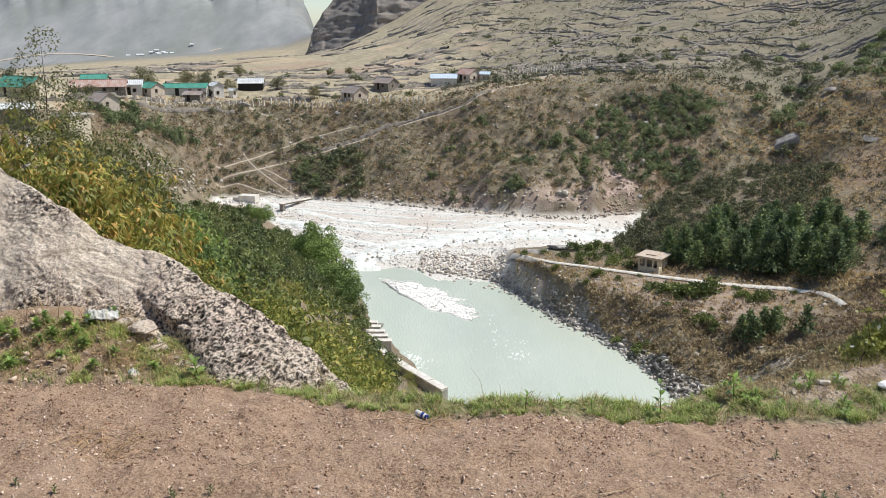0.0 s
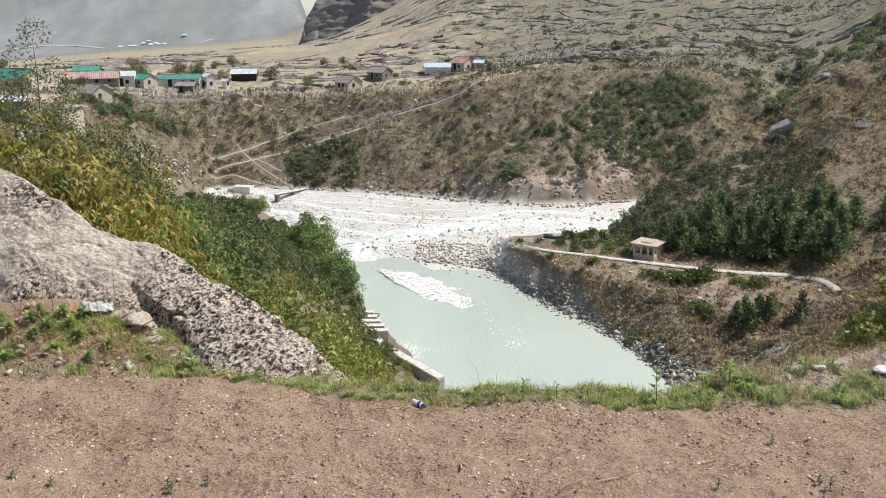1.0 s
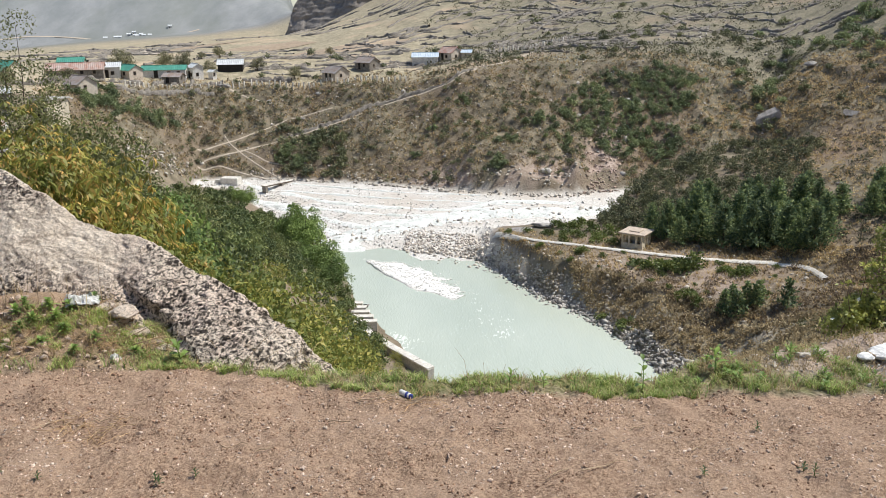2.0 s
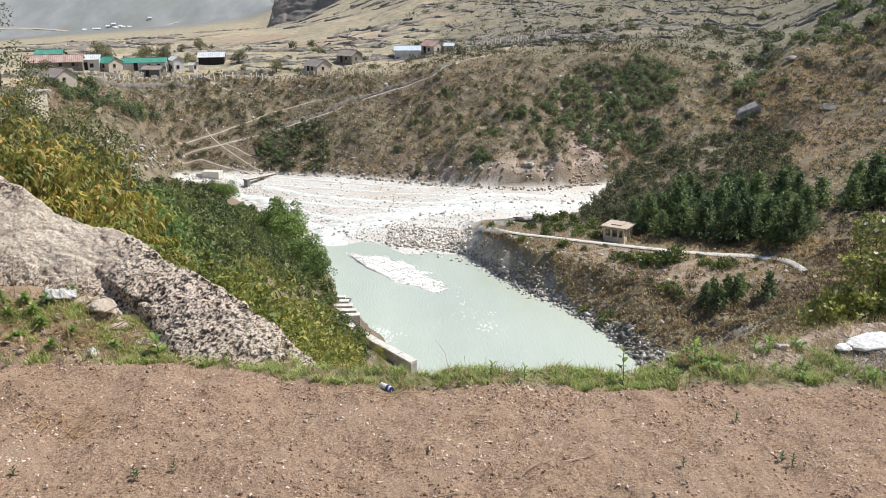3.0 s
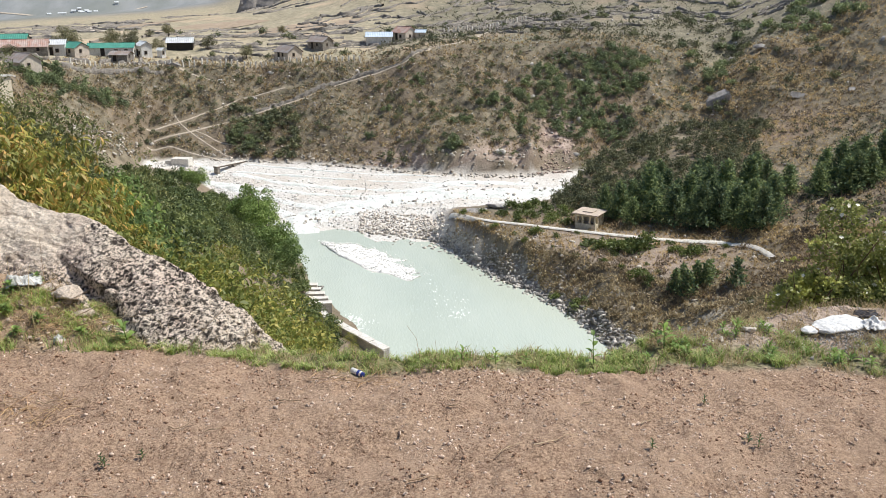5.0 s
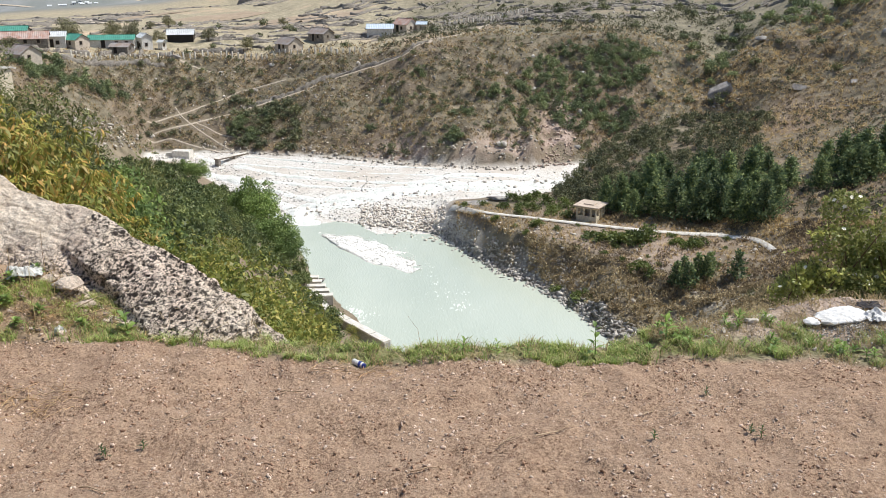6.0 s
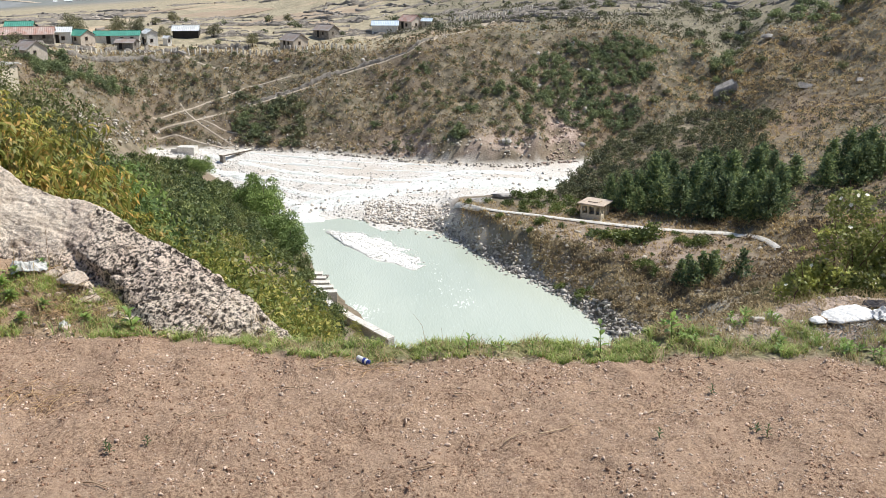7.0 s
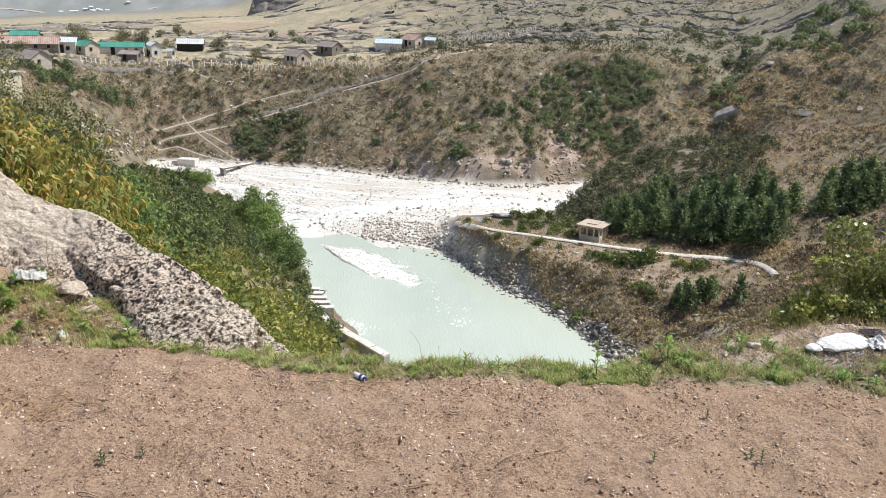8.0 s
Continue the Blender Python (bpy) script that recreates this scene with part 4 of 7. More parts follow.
def scattered(seed, count, az, s, keep=None, gap=0.0):
    """Random plan points between breaklines; keep takes and gives arrays."""
    rng = np.random.RandomState(seed)
    a, q = rng.uniform(*az, count * 12), rng.uniform(*s, count * 12)
    x, y = spot(a, q)
    if keep:
        ok = keep(x, y, a, q)
        x, y = x[ok], y[ok]
    if gap <= 0:
        return list(zip(x[:count].tolist(), y[:count].tolist()))
    out = []
    for u, v in zip(x.tolist(), y.tolist()):
        if all((u - g) ** 2 + (v - h) ** 2 > gap * gap for g, h in out):
            out.append((u, v))
            if len(out) == count:
                break
    return out


def tufts(name, label, places, height, blades, mat, seed, width=0.05, lean=0.5):
    """Tufts of grass blades, joined; nobody could count them."""
    rng = np.random.RandomState(seed)
    p = np.repeat(np.array(places, float), blades, 0)
    n = len(p)
    h = height * rng.uniform(0.5, 1.25, n)
    a = rng.uniform(0, 6.283, n)
    p[:, :2] += rng.normal(size=(n, 2)) * height * 0.35
    p[:, 2] = land(p[:, 0], p[:, 1])[0] - 0.02 * height
    way = np.stack([np.cos(a) * lean, np.sin(a) * lean, np.ones(n)], 1) * h[:, None]
    side = np.stack([-np.sin(a), np.cos(a), 0 * a], 1) * (width * rng.uniform(0.6, 1.3, n))[:, None]
    v = np.stack([p - side * 0.5, p + side * 0.5, p + way * (0.42, 0.42, 0.6) + side * 0.38, p + way * (0.42, 0.42, 0.6) - side * 0.38,
                  p + way * (1.25, 1.25, 0.9) + side * 0.06, p + way * (1.25, 1.25, 0.9) - side * 0.06], 1).reshape(-1, 3)
    k = np.arange(n)[:, None] * 6
    f = np.concatenate([k + (0, 1, 2, 3), k + (3, 2, 4, 5)])
    return tagged(new(name, mesh_from(name, v, f, mat)), label, "grass", kind="stuff")


# ---- stones ----
def rock_shape(seed, detail=1, rough=0.28, flat=0.7, cut=(0.55, 0.85)):
    bm = bmesh.new()
    bmesh.ops.create_icosphere(bm, subdivisions=detail, radius=1)
    v = np.array([q.co for q in bm.verts])
    f = np.array([[q.index for q in p.verts] for p in bm.faces])
    bm.free()
    rng = np.random.RandomState(seed)
    o = rng.uniform(0, 50, 3)
    v = v * (1 + rough * fbm(v[:, 0] + o[0], v[:, 1] + o[1], v[:, 2] + o[2], 1.1, 3))[:, None]
    if cut:
        for _ in range(6):
            d = unit(rng.normal(size=3))
            over = np.maximum(v @ d - rng.uniform(*cut), 0)
            v = v - over[:, None] * d
    return v * (1, rng.uniform(0.7, 1.0), flat), f


STONES = [rock_shape(k, 1, 0.5, 0.7, (0.25, 0.62)) for k in range(16)]
FINE_STONES = [rock_shape(40 + k, 2) for k in range(8)]
FLAT_STONES = [rock_shape(700 + k, 1, 0.6, 0.6, (0.3, 0.65)) for k in range(14)]
SHARP_STONES = [rock_shape(740 + k, 1, 0.5, 0.75, (0.25, 0.6)) for k in range(14)]


def stones(name, label, category, places, mat, seed, shapes=STONES, sink=0.3, heights=None):
    """Loose stones at (x, y, size), joined; nobody could count them."""
    rng = np.random.RandomState(seed)
    p = np.array(places, float)
    z = land(p[:, 0], p[:, 1])[0] if heights is None else heights
    pieces = []
    for (x, y, size), g in zip(p, z):
        v, f = shapes[rng.randint(len(shapes))]
        a = rng.uniform(0, 6.28)
        c, s = math.cos(a), math.sin(a)
        v = v * rng.uniform(0.6, 1.35, 3)
        w = np.stack([v[:, 0] * c - v[:, 1] * s, v[:, 0] * s + v[:, 1] * c, v[:, 2]], 1) * size * 0.5
        pieces.append((w + (x, y, g + size * 0.5 * (0.7 - 2 * sink * 0.7)), f))
    return tagged(new(name, mesh_from(name, *joined(pieces), mat)), label, category, kind="stuff")


def boulder(name, label, x, y, size, seed, mat, z=None, turn=0.0, stretch=(1, 1, 1), group=""):
    v, f = rock_shape(seed, 4, 0.35, 0.7, (0.32, 0.72))
    v = v * (1 + 0.05 * fbm(v[:, 0], v[:, 1], v[:, 2] + seed, 0.25, 3))[:, None]
    ob = new(name, mesh_from(name, v * np.array(stretch) * size * 0.5, f, mat))
    g = ground_z(x, y) if z is None else z
    ob.matrix_basis = pose(x, y, g + size * stretch[2] * 0.18, 0, 0, turn)
    return tagged(ob, label, "boulder", group)


# ---- big limestone outcrop beside the terrace ----
def build_outcrop():
    ridge = np.array([(-3.70, 5.3, 1.42), (-3.07, 5.04, 1.12), (-2.49, 4.79, 0.805), (-2.18, 4.64, 0.66), (-2.05, 4.59, 0.61), (-1.92, 4.54, 0.51), (-1.76, 4.50, 0.455), (-1.63, 4.46, 0.40),
                      (-1.51, 4.41, 0.415), (-1.39, 4.35, 0.375), (-1.24, 4.27, 0.29), (-1.05, 4.16, 0.25), (-0.89, 4.06, 0.19), (-0.77, 3.98, 0.12), (-0.64, 3.90, 0.05), (-0.46, 3.79, -0.06), (-0.36, 3.73, -0.22)])
    foot = np.array([(-3.3, 4.3, 0.0), (-2.8, 4.15, -0.02), (-2.35, 4.05, -0.02), (-2.1, 4.0, -0.02), (-1.8, 3.99, -0.02), (-1.5, 3.90, -0.02), (-1.3, 3.78, -0.02),
                     (-1.05, 3.63, -0.02), (-0.85, 3.58, -0.03), (-0.65, 3.60, -0.05), (-0.44, 3.64, -0.12), (-0.34, 3.68, -0.25)])
    nu, nv = 400, 215
    u, v = np.linspace(0, 1, nu), np.linspace(0, 1, nv)
    rg, ft = (np.stack([np.interp(u, (q[:, 0] - q[0, 0]) / (q[-1, 0] - q[0, 0]), q[:, i]) for i in range(3)], 1) for q in (ridge, foot))
    kernel = np.ones(9) / 9
    rg, ft = (np.stack([np.convolve(np.pad(q[:, i], 4, "edge"), kernel, "valid") for i in range(3)], 1) for q in (rg, ft))
    U, V = np.meshgrid(u, v, indexing="ij")
    out = rg - ft
    back = rg + np.stack([out[:, 0] * 0.3 - 0.2, np.abs(out[:, 1]) * 0.5 + 0.5, -2.4 + 0 * u], 1)
    front = np.clip(V / 0.78, 0, 1)[..., None]
    rise = front ** np.array((1.0, 1.0, 0.93))
    p = ft[:, None] + out[:, None] * rise
    rear = np.clip((V - 0.78) / 0.22, 0, 1)[..., None]
    p = p + (back - rg)[:, None] * rear ** np.array((0.9, 0.9, 1.5))
    p = p - np.array((0, 0, 0.25)) * np.exp(-(front / 0.03) ** 2)
    x, y, z = p[..., 0], p[..., 1], p[..., 2]
    nrm = unit(np.cross(np.gradient(p, axis=0), np.gradient(p, axis=1)))
    nrm = nrm * np.sign(nrm[..., 2:3] + 1e-6)
    body = 0.12 + 0.88 * np.exp(-((V - 0.32) / 0.22) ** 2)
    lump = body * (0.030 * fbm(x, y, z, 0.6, 3) + 0.022 * np.abs(fbm(x + 3, y, z * 1.6, 0.35, 3))) + 0.014 * fbm(x, y, z, 0.12, 5, 0.62)
    speck = smooth(0.6 * fbm(x - 5, y, z, 0.5, 2) + 1.0 * (x + 1.85) + 0.5 * (0.55 - V), -0.25, 0.35)
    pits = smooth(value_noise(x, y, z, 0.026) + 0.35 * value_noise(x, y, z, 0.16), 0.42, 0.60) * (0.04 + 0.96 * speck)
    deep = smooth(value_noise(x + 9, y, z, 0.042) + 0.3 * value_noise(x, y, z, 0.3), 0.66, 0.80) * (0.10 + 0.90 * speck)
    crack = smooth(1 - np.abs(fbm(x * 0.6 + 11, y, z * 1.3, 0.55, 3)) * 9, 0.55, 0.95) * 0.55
    hollow = (np.exp(-(((x + 1.36 + 0.8 * (z - 0.14)) / 0.11) ** 2 + ((z - 0.13 + 0.35 * (x + 1.36)) / 0.035) ** 4))) * (V < 0.6)
    p = p + nrm * (lump - 0.010 * pits - 0.020 * deep - 0.010 * crack - 0.07 * hollow)[..., None]
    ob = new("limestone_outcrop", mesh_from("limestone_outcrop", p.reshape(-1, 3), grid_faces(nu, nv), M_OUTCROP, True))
    # masks: painted shade of pits and cracks, and reach of the dark speckling
    for name, values in (("pit_shade", 0.8 * smooth(0.7 * pits + deep + crack * 0.3, 0.50, 0.85)), ("lower", speck)):
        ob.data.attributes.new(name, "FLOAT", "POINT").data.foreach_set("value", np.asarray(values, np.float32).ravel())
    for name, seed, at, size, turn in (("ledge_block", 801, (-1.47, 3.98, 0.155), (0.085, 0.06, 0.035), 12), ("ledge_block", 802, (-1.40, 3.90, 0.07), (0.07, 0.05, 0.04), -25), ("spall", 803, (-1.60, 4.04, 0.15), (0.06, 0.04, 0.03), 40)):
        v, f = rock_shape(seed, 4, 0.35, 0.8, (0.3, 0.7))
        v = v * (1 + 0.06 * fbm(v[:, 0], v[:, 1], v[:, 2] + seed, 0.25, 3))[:, None]
        block = new(name, mesh_from(name, v * size, f, M_OUTCROP))
        block.matrix_basis = pose(*at, 8, -10, turn)
        block.parent = ob
    return tagged(ob, "large pale limestone outcrop pitted with dark holes beside the soil", "rock")


build_outcrop()


# ---- plants: left gorge slope ----
YELLOW = [spray_bush("yellowing_bush", "tall shrub with drooping yellow-green and rusty leaves on the gorge slope", "bushes on the gorge slope",
                     60 + k, 1.9, 3.9, 60, 900, 9, 0.15, 0.048, M_YELLOW_LEAF) for k in range(3)]
strew(YELLOW, [(-10.4, 18.2, 0.92), (-8.6, 17.4, 1.18), (-7.1, 17.6, 1.35), (-12.6, 22.5, 0.95), (-10.3, 22.0, 1.22), (-8.2, 21.5, 1.35), (-9.2, 26, 1.28), (-11.5, 26.5, 1.25), (-13.8, 26.0, 1.0),
               (-9.3, 14.6, 0.95), (-7.6, 14.2, 1.05), (-9.5, 19.8, 1.15), (-11.4, 20.2, 0.95), (-8.8, 19.4, 1.2), (-9.9, 24.2, 1.2)], 3)
OLIVE = [bush_kind("olive_bush", "dense olive-yellow shrub on the steep gorge slope", "bushes on the gorge slope", 70 + k, 1.6, 2.6, 34, 780, 0.155, 0.08,
                   M_OLIVE_LEAF, 0.35) for k in range(3)]
OLIVE_NEAR = [bush_kind("leafy_bush", "dense olive-green shrub below the limestone outcrop", "bushes on the gorge slope", 75 + k, 1.6, 2.4, 46, 2300, 0.100, 0.050,
                        M_OLIVE_LEAF, 0.5) for k in range(3)]
strew(OLIVE, scattered(11, 70, (-22, -11), (2.05, 2.98), lambda x, y, a, q: np.hypot(x, y) > 14, 1.7), 5, (0.75, 1.3))
strew(OLIVE, scattered(12, 60, (-11.5, -3.2), (2.35, 3.45), None, 1.7), 26, (0.55, 0.9))
strew(OLIVE, scattered(14, 34, (-7.5, -0.6), (3.1, 3.97), None, 1.6), 34, (0.45, 0.7))
strew(OLIVE_NEAR, scattered(13, 68, (-25, -5), (1.6, 2.6), lambda x, y, a, q: (np.hypot(x, y) > np.interp(a, [-25, -13, -9, -5], [9.5, 9.5, 15, 26])), 1.3), 6, (0.75, 1.15))
strew(OLIVE_NEAR, [(-2.4, 15.8, 1.35), (-3.1, 19.8, 1.4), (-4.0, 25.7, 1.45), (-3.0, 25.8, 1.0), (-3.9, 33.8, 1.15), (-6.4, 20.2, 1.7), (-5.2, 18.6, 1.6), (-7.2, 25, 1.8), (-5.6, 24, 1.7), (-4.2, 21.5, 1.5), (-6.1, 15.0, 1.6), (-5.2, 33.6, 1.4)], 36)
LEFT_DEEP = [bush_kind("tall_green_bush", "tall fresh green bush on the gorge slope", "bushes on the gorge slope", 85, 1.8, 4.2, 26, 2200, 0.2, 0.11, M_TREE_LEAF)]
DULL = [bush_kind("grey_green_bush", "feathery grey-green shrub on the gorge slope", "bushes on the gorge slope", 80 + k, 2.1, 5.2, 34, 2400, 0.2, 0.07,
                  M_DULL_LEAF, -0.5) for k in range(2)]
strew(DULL, [(-12.5, 34), (-14.5, 36), (-12.8, 40), (-15.6, 43), (-14.5, 49), (-17.5, 50), (-13.4, 37), (-15.5, 40), (-17, 44), (-18.6, 51)], 7, (1.1, 1.4))
strew(DULL, [(-17.2, 41, 1.4), (-15.2, 38.5, 1.4)], 33)
AIRY = [tree_kind("feathery_tree", "tall feathery grey-green tree thinly leaved above the bushes", "trees on the gorge slope", 87, 10.5, 2.6, 26, 3400, 0.17, 0.08, M_DULL_LEAF, 0.06)]
strew(AIRY, [(-21.6, 47.5, 1.0), (-24.6, 50.0, 0.85), (-19.6, 46.0, 0.72)], 39)
strew(LEFT_DEEP, [(-13.2, 41.5, 1.5), (-14.2, 45, 1.5), (-12.2, 43.5, 1.2), (-12.9, 39.0, 1.4), (-11.3, 37.5, 1.3)], 27)
LEFT_GREEN = [bush_kind("green_bush", "dark green shrub on the gorge slope above the river", "bushes on the gorge slope", 90 + k, 1.7, 2.4, 20, 520, 0.34, 0.2,
                        M_GREEN_LEAF, 0.1) for k in range(3)]
strew(LEFT_GREEN, scattered(16, 44, (-9.5, -3.6), (3.3, 3.98), gap=1.9), 37, (0.55, 0.95))
strew(LEFT_GREEN, scattered(20, 34, (-12.5, -8.6), (3.38, 3.86), gap=1.7), 30, (0.55, 1.0))
strew(DULL, [(-17.2, 98, 0.42), (-19.8, 108, 0.45), (-15.6, 91, 0.4), (-21.5, 116, 0.5)], 31)
strew(LEFT_GREEN, scattered(21, 36, (-11.5, -6.5), (3.8, 4.5), gap=1.6), 29, (0.5, 0.95))
strew(LEFT_GREEN, scattered(18, 34, (-16.5, -5.5), (4.0, 4.75), gap=2.2), 28, (0.6, 1.1))
strew(LEFT_GREEN, scattered(17, 95, (-20.5, -7), (3.0, 3.98), lambda x, y, a, q: (y > 50) & ((a < -11.3) | (q > 3.85)) & (value_noise(x, y, 0 * x, 8) > -0.35), 2.1), 8, (0.7, 1.35))
BANK_TREE = [tree_kind("riverbank_tree", "leafy green tree on the riverbank", "trees on the riverbank", 100 + k, 8.5, 3.5, 44, 5200, 0.32, 0.21,
                       M_TREE_LEAF) for k in range(2)]
strew(BANK_TREE, [(-19.5, 127, 1.05), (-14.5, 113, 0.95), (-17.5, 120, 0.9), (-12.5, 107.5, 0.75), (-34.5, 160, 0.75), (-38, 166, 0.5)], 9, sink=0.3)

# ---- plants: grove and right bank ----
GROVE = [conifer_kind("young_conifer", "young green conifer in a dense grove", "conifers of the grove", 120 + k, 5.2, 2.2, 1250, M_CONIFER) for k in range(5)]
strew(GROVE, [p for p in scattered(19, 84, (14.6, 26.2), (8.35, 9.6),
              lambda x, y, a, q: (q < 9.0 + 0.36 * smooth(a, 15, 20) + 0.07 * np.sin(a * 2.1)) & (np.hypot(x - 31.2, y - 123) > 5.0) & (off_line(x, y, PATH_LINE) > 4.0) & (q > 8.35 + 0.25 * smooth(a, 21, 24)), 2.35)], 10, (0.65, 1.25))
strew(GROVE, [(61.7, 123.4, 1.05), (64.4, 119.2, 0.9), (66.8, 116.2, 1.1), (68.4, 116.4, 1.1), (69, 122.1, 1.15), (68.2, 125.2, 0.95), (71.2, 120.3, 1.2), (70.5, 117, 1.1), (73.5, 119, 1.2), (72, 124, 1.0)], 11)
SAPLING = [conifer_kind("conifer_sapling", "small bushy conifer sapling on the stony bank", "saplings on the bank", 130 + k, 2.6, 1.0, 260, M_CONIFER) for k in range(2)]
SAPLING_PLACES = [(35.7, 96.9), (36.7, 95.2), (38.2, 96.5), (40.2, 97.5), (42.5, 94.9), (39.2, 96.2), (36.9, 97.6)]
strew(SAPLING, SAPLING_PLACES, 20, (0.85, 1.25))
LOW_BUSH = [bush_kind("low_bush", "low rounded green bush on the stony terrace", "bushes on the terrace", 140 + k, 1.3, 1.2, 14, 380, 0.26, 0.16, M_BUSH_LEAF)
            for k in range(3)]
strew(LOW_BUSH, [(22.8, 120.4, 1.1), (17.2, 124.8, 0.8), (29.9, 113.9, 1.6), (31.6, 112.9, 1.8), (33.2, 111.7, 1.7), (35.1, 111.4, 1.9), (36.6, 112.7, 1.7), (41.5, 107.5, 1.3), (43.0, 109.0, 1.2), (40.0, 109.3, 1.0),
                 (32.7, 101.9, 1.3), (33.6, 100.0, 1.0), (25.5, 102.1, 1.3), (23.1, 106.3, 0.9), (20.8, 126.1, 1.0), (25.7, 124.9, 1.0), (28.0, 123.6, 1.1),
                 (23.3, 128.4, 1.2), (19.4, 131.8, 1.0), (21.2, 134.6, 1.3), (23.6, 133.4, 1.5), (26.2, 131.8, 1.3), (25.0, 135.2, 1.4), (16.2, 133.6, 0.8), (28.6, 129.6, 1.4), (13.2, 134.0, 0.7), (26.5, 127.5, 1.2), (22.0, 130.5, 1.1), (34.4, 113.6, 1.1)], 21)
DARK_SCRUB = [bush_kind("dark_scrub", "dark brown-green scrub on the shaded hillside", "scrub of the hillside", 150 + k, 1.3, 1.7, 10, 230, 0.28, 0.15,
                        M_DARK_SCRUB) for k in range(3)]
strew(DARK_SCRUB, scattered(23, 260, (12.0, 25), (9.0, 10.25), lambda x, y, a, q: q > 9.0 + 0.36 * smooth(a, 15, 20), 1.3), 12, (0.8, 1.5))

# ---- plants: far scarp ----
def off_scar(x, y, a, q):
    """False on the trails, the bare scar and the cut bank."""
    clear = np.min([off_line(x, y, pts) for _, _, pts in TRAILS], 0) > 0.8
    return clear & ((np.abs(a - 11.8) > 1.1) | (q > 12.32)) & ((a < 4.5) | (a > 11) | (q > 12.09))


def patchless(x, y, a, q):
    return off_scar(x, y, a, q) & (value_noise(x, y, 0 * x, 9) > -0.1)


GREEN_SCRUB = [bush_kind("scarp_bush", "green leafy bush massed on the far scarp", "bushes of the scarp", 160 + k, 1.35, 1.9, 9, 330, 0.27, 0.17, M_SCRUB_GREEN)
               for k in range(3)]
strew(GREEN_SCRUB, scattered(29, 150, (9.2, 18.6), (12.1, 13.0),
                             lambda x, y, a, q: ((a - 14.2) / 4.4) ** 2 + ((q - 12.52) / 0.42) ** 2 < 0.75 + 0.9 * value_noise(x, y, 0 * x, 6), 1.3), 13, (0.8, 1.5))
SCRUB = [bush_kind("scrub_bush", "low dark scrub bush on the dry scarp", "scrub of the scarp", 170 + k, 1.1, 1.35, 8, 210, 0.25, 0.14, M_SCRUB_LEAF)
         for k in range(4)]
strew(SCRUB, scattered(31, 170, (-24, 13), (12.03, 12.97), lambda x, y, a, q: (fbm(x, y, 0 * x, 14, 2) > -0.25) & off_scar(x, y, a, q), 1.8), 14, (0.5, 1.35))
strew(SCRUB, scattered(32, 90, (0, 14), (12.05, 12.75), patchless, 1.5), 35, (0.6, 1.4))
for seed, (bush_x, bush_y, reach, count) in enumerate([(-30.5, 195.5, 3.5, 16), (-24.5, 197, 3.0, 8), (-28.5, 191.8, 2.6, 10), (-2.4, 187.2, 1.6, 4), (17.8, 184.6, 2.4, 7), (14.5, 175.8, 2.6, 12), (26.5, 191.5, 3.2, 11),
                                                      (29.5, 185.8, 3.4, 11), (32.0, 195.5, 3.0, 9), (-66.5, 186, 6.0, 22), (-61, 193, 5.0, 12), (-70.5, 182, 5.0, 18), (-69, 191, 5.0, 12), (9.0, 203, 2.0, 4), (1.0, 197, 1.5, 3)]):
    r = np.random.RandomState(900 + seed)
    strew(GREEN_SCRUB, (r.normal(size=(count, 2)) * reach * (0.5, 0.4) + (bush_x, bush_y)).tolist(), 920 + seed, (0.8, 1.5) if bush_x < -60 else (0.55, 1.15))
SLOPE_BUSH = [bush_kind("slope_bush", "dark green bush on the dry slope", "bushes of the slope", 180 + k, 1.1, 1.1, 10, 190, 0.34, 0.18, M_SCRUB_LEAF) for k in range(2)]
strew(SLOPE_BUSH, scattered(37, 40, (-9.5, -5.5), (12.05, 12.5), gap=1.2) + scattered(38, 45, (17.5, 29), (12.2, 13.9), gap=2.0), 15, (0.9, 1.9))
tufts("dry_grass_tufts", "golden dry grass tufts over the scarp and hillside", [(*p, 0) for p in scattered(41, 3600, (-24, 30), (12.02, 13.25), off_scar)],
      0.6, 5, M_DRY_GRASS, 42, 0.15, 0.8)
tufts("bank_grass_tufts", "dry grass tufts on the stony river bank", [(*p, 0) for p in scattered(43, 2600, (5, 31), (6.35, 8.6))], 0.4, 5, M_DRY_GRASS, 44, 0.10, 0.8)

# ---- river stones ----
def sized(points, seed, lo, hi, power=2.2):
    rng = np.random.RandomState(seed)
    return [(x, y, lo + (hi - lo) * rng.rand() ** power) for x, y in points]


def low_ground(x, y, a, q):
    return land(x, y)[0] < -36.6


stones("river_cobbles", "pale grey boulders and cobbles of the gravel fan", "stones", sized(scattered(51, 5800, (-15, 14.5), (5.95, 12.02), low_ground), 52, 0.15, 0.85, 3.2), M_RIVER_STONE, 53, SHARP_STONES)
rapids_rng = np.random.RandomState(49)
in_rapids = np.array(RAPIDS)[rapids_rng.choice(len(RAPIDS), 420, replace=False)]
in_rapids = in_rapids[value_noise(in_rapids[:, 0] * 0.4, in_rapids[:, 1], 0 * in_rapids[:, 0], 3) > -0.05]
stones("rapids_boulders", "grey boulders breaking the white water", "stones", sized(in_rapids[:, :2].tolist(), 50, 0.3, 1.3, 2.2), M_BAR_STONE, 48, SHARP_STONES, heights=in_rapids[:, 2] - 0.05)
stones("bar_boulders", "heaped brownish boulders at the edge of the pool", "stones", sized(scattered(54, 1100, (-1.6, 4.3), (5.9, 8.6), low_ground), 55, 0.25, 1.15, 2.0), M_BAR_STONE, 56, SHARP_STONES)
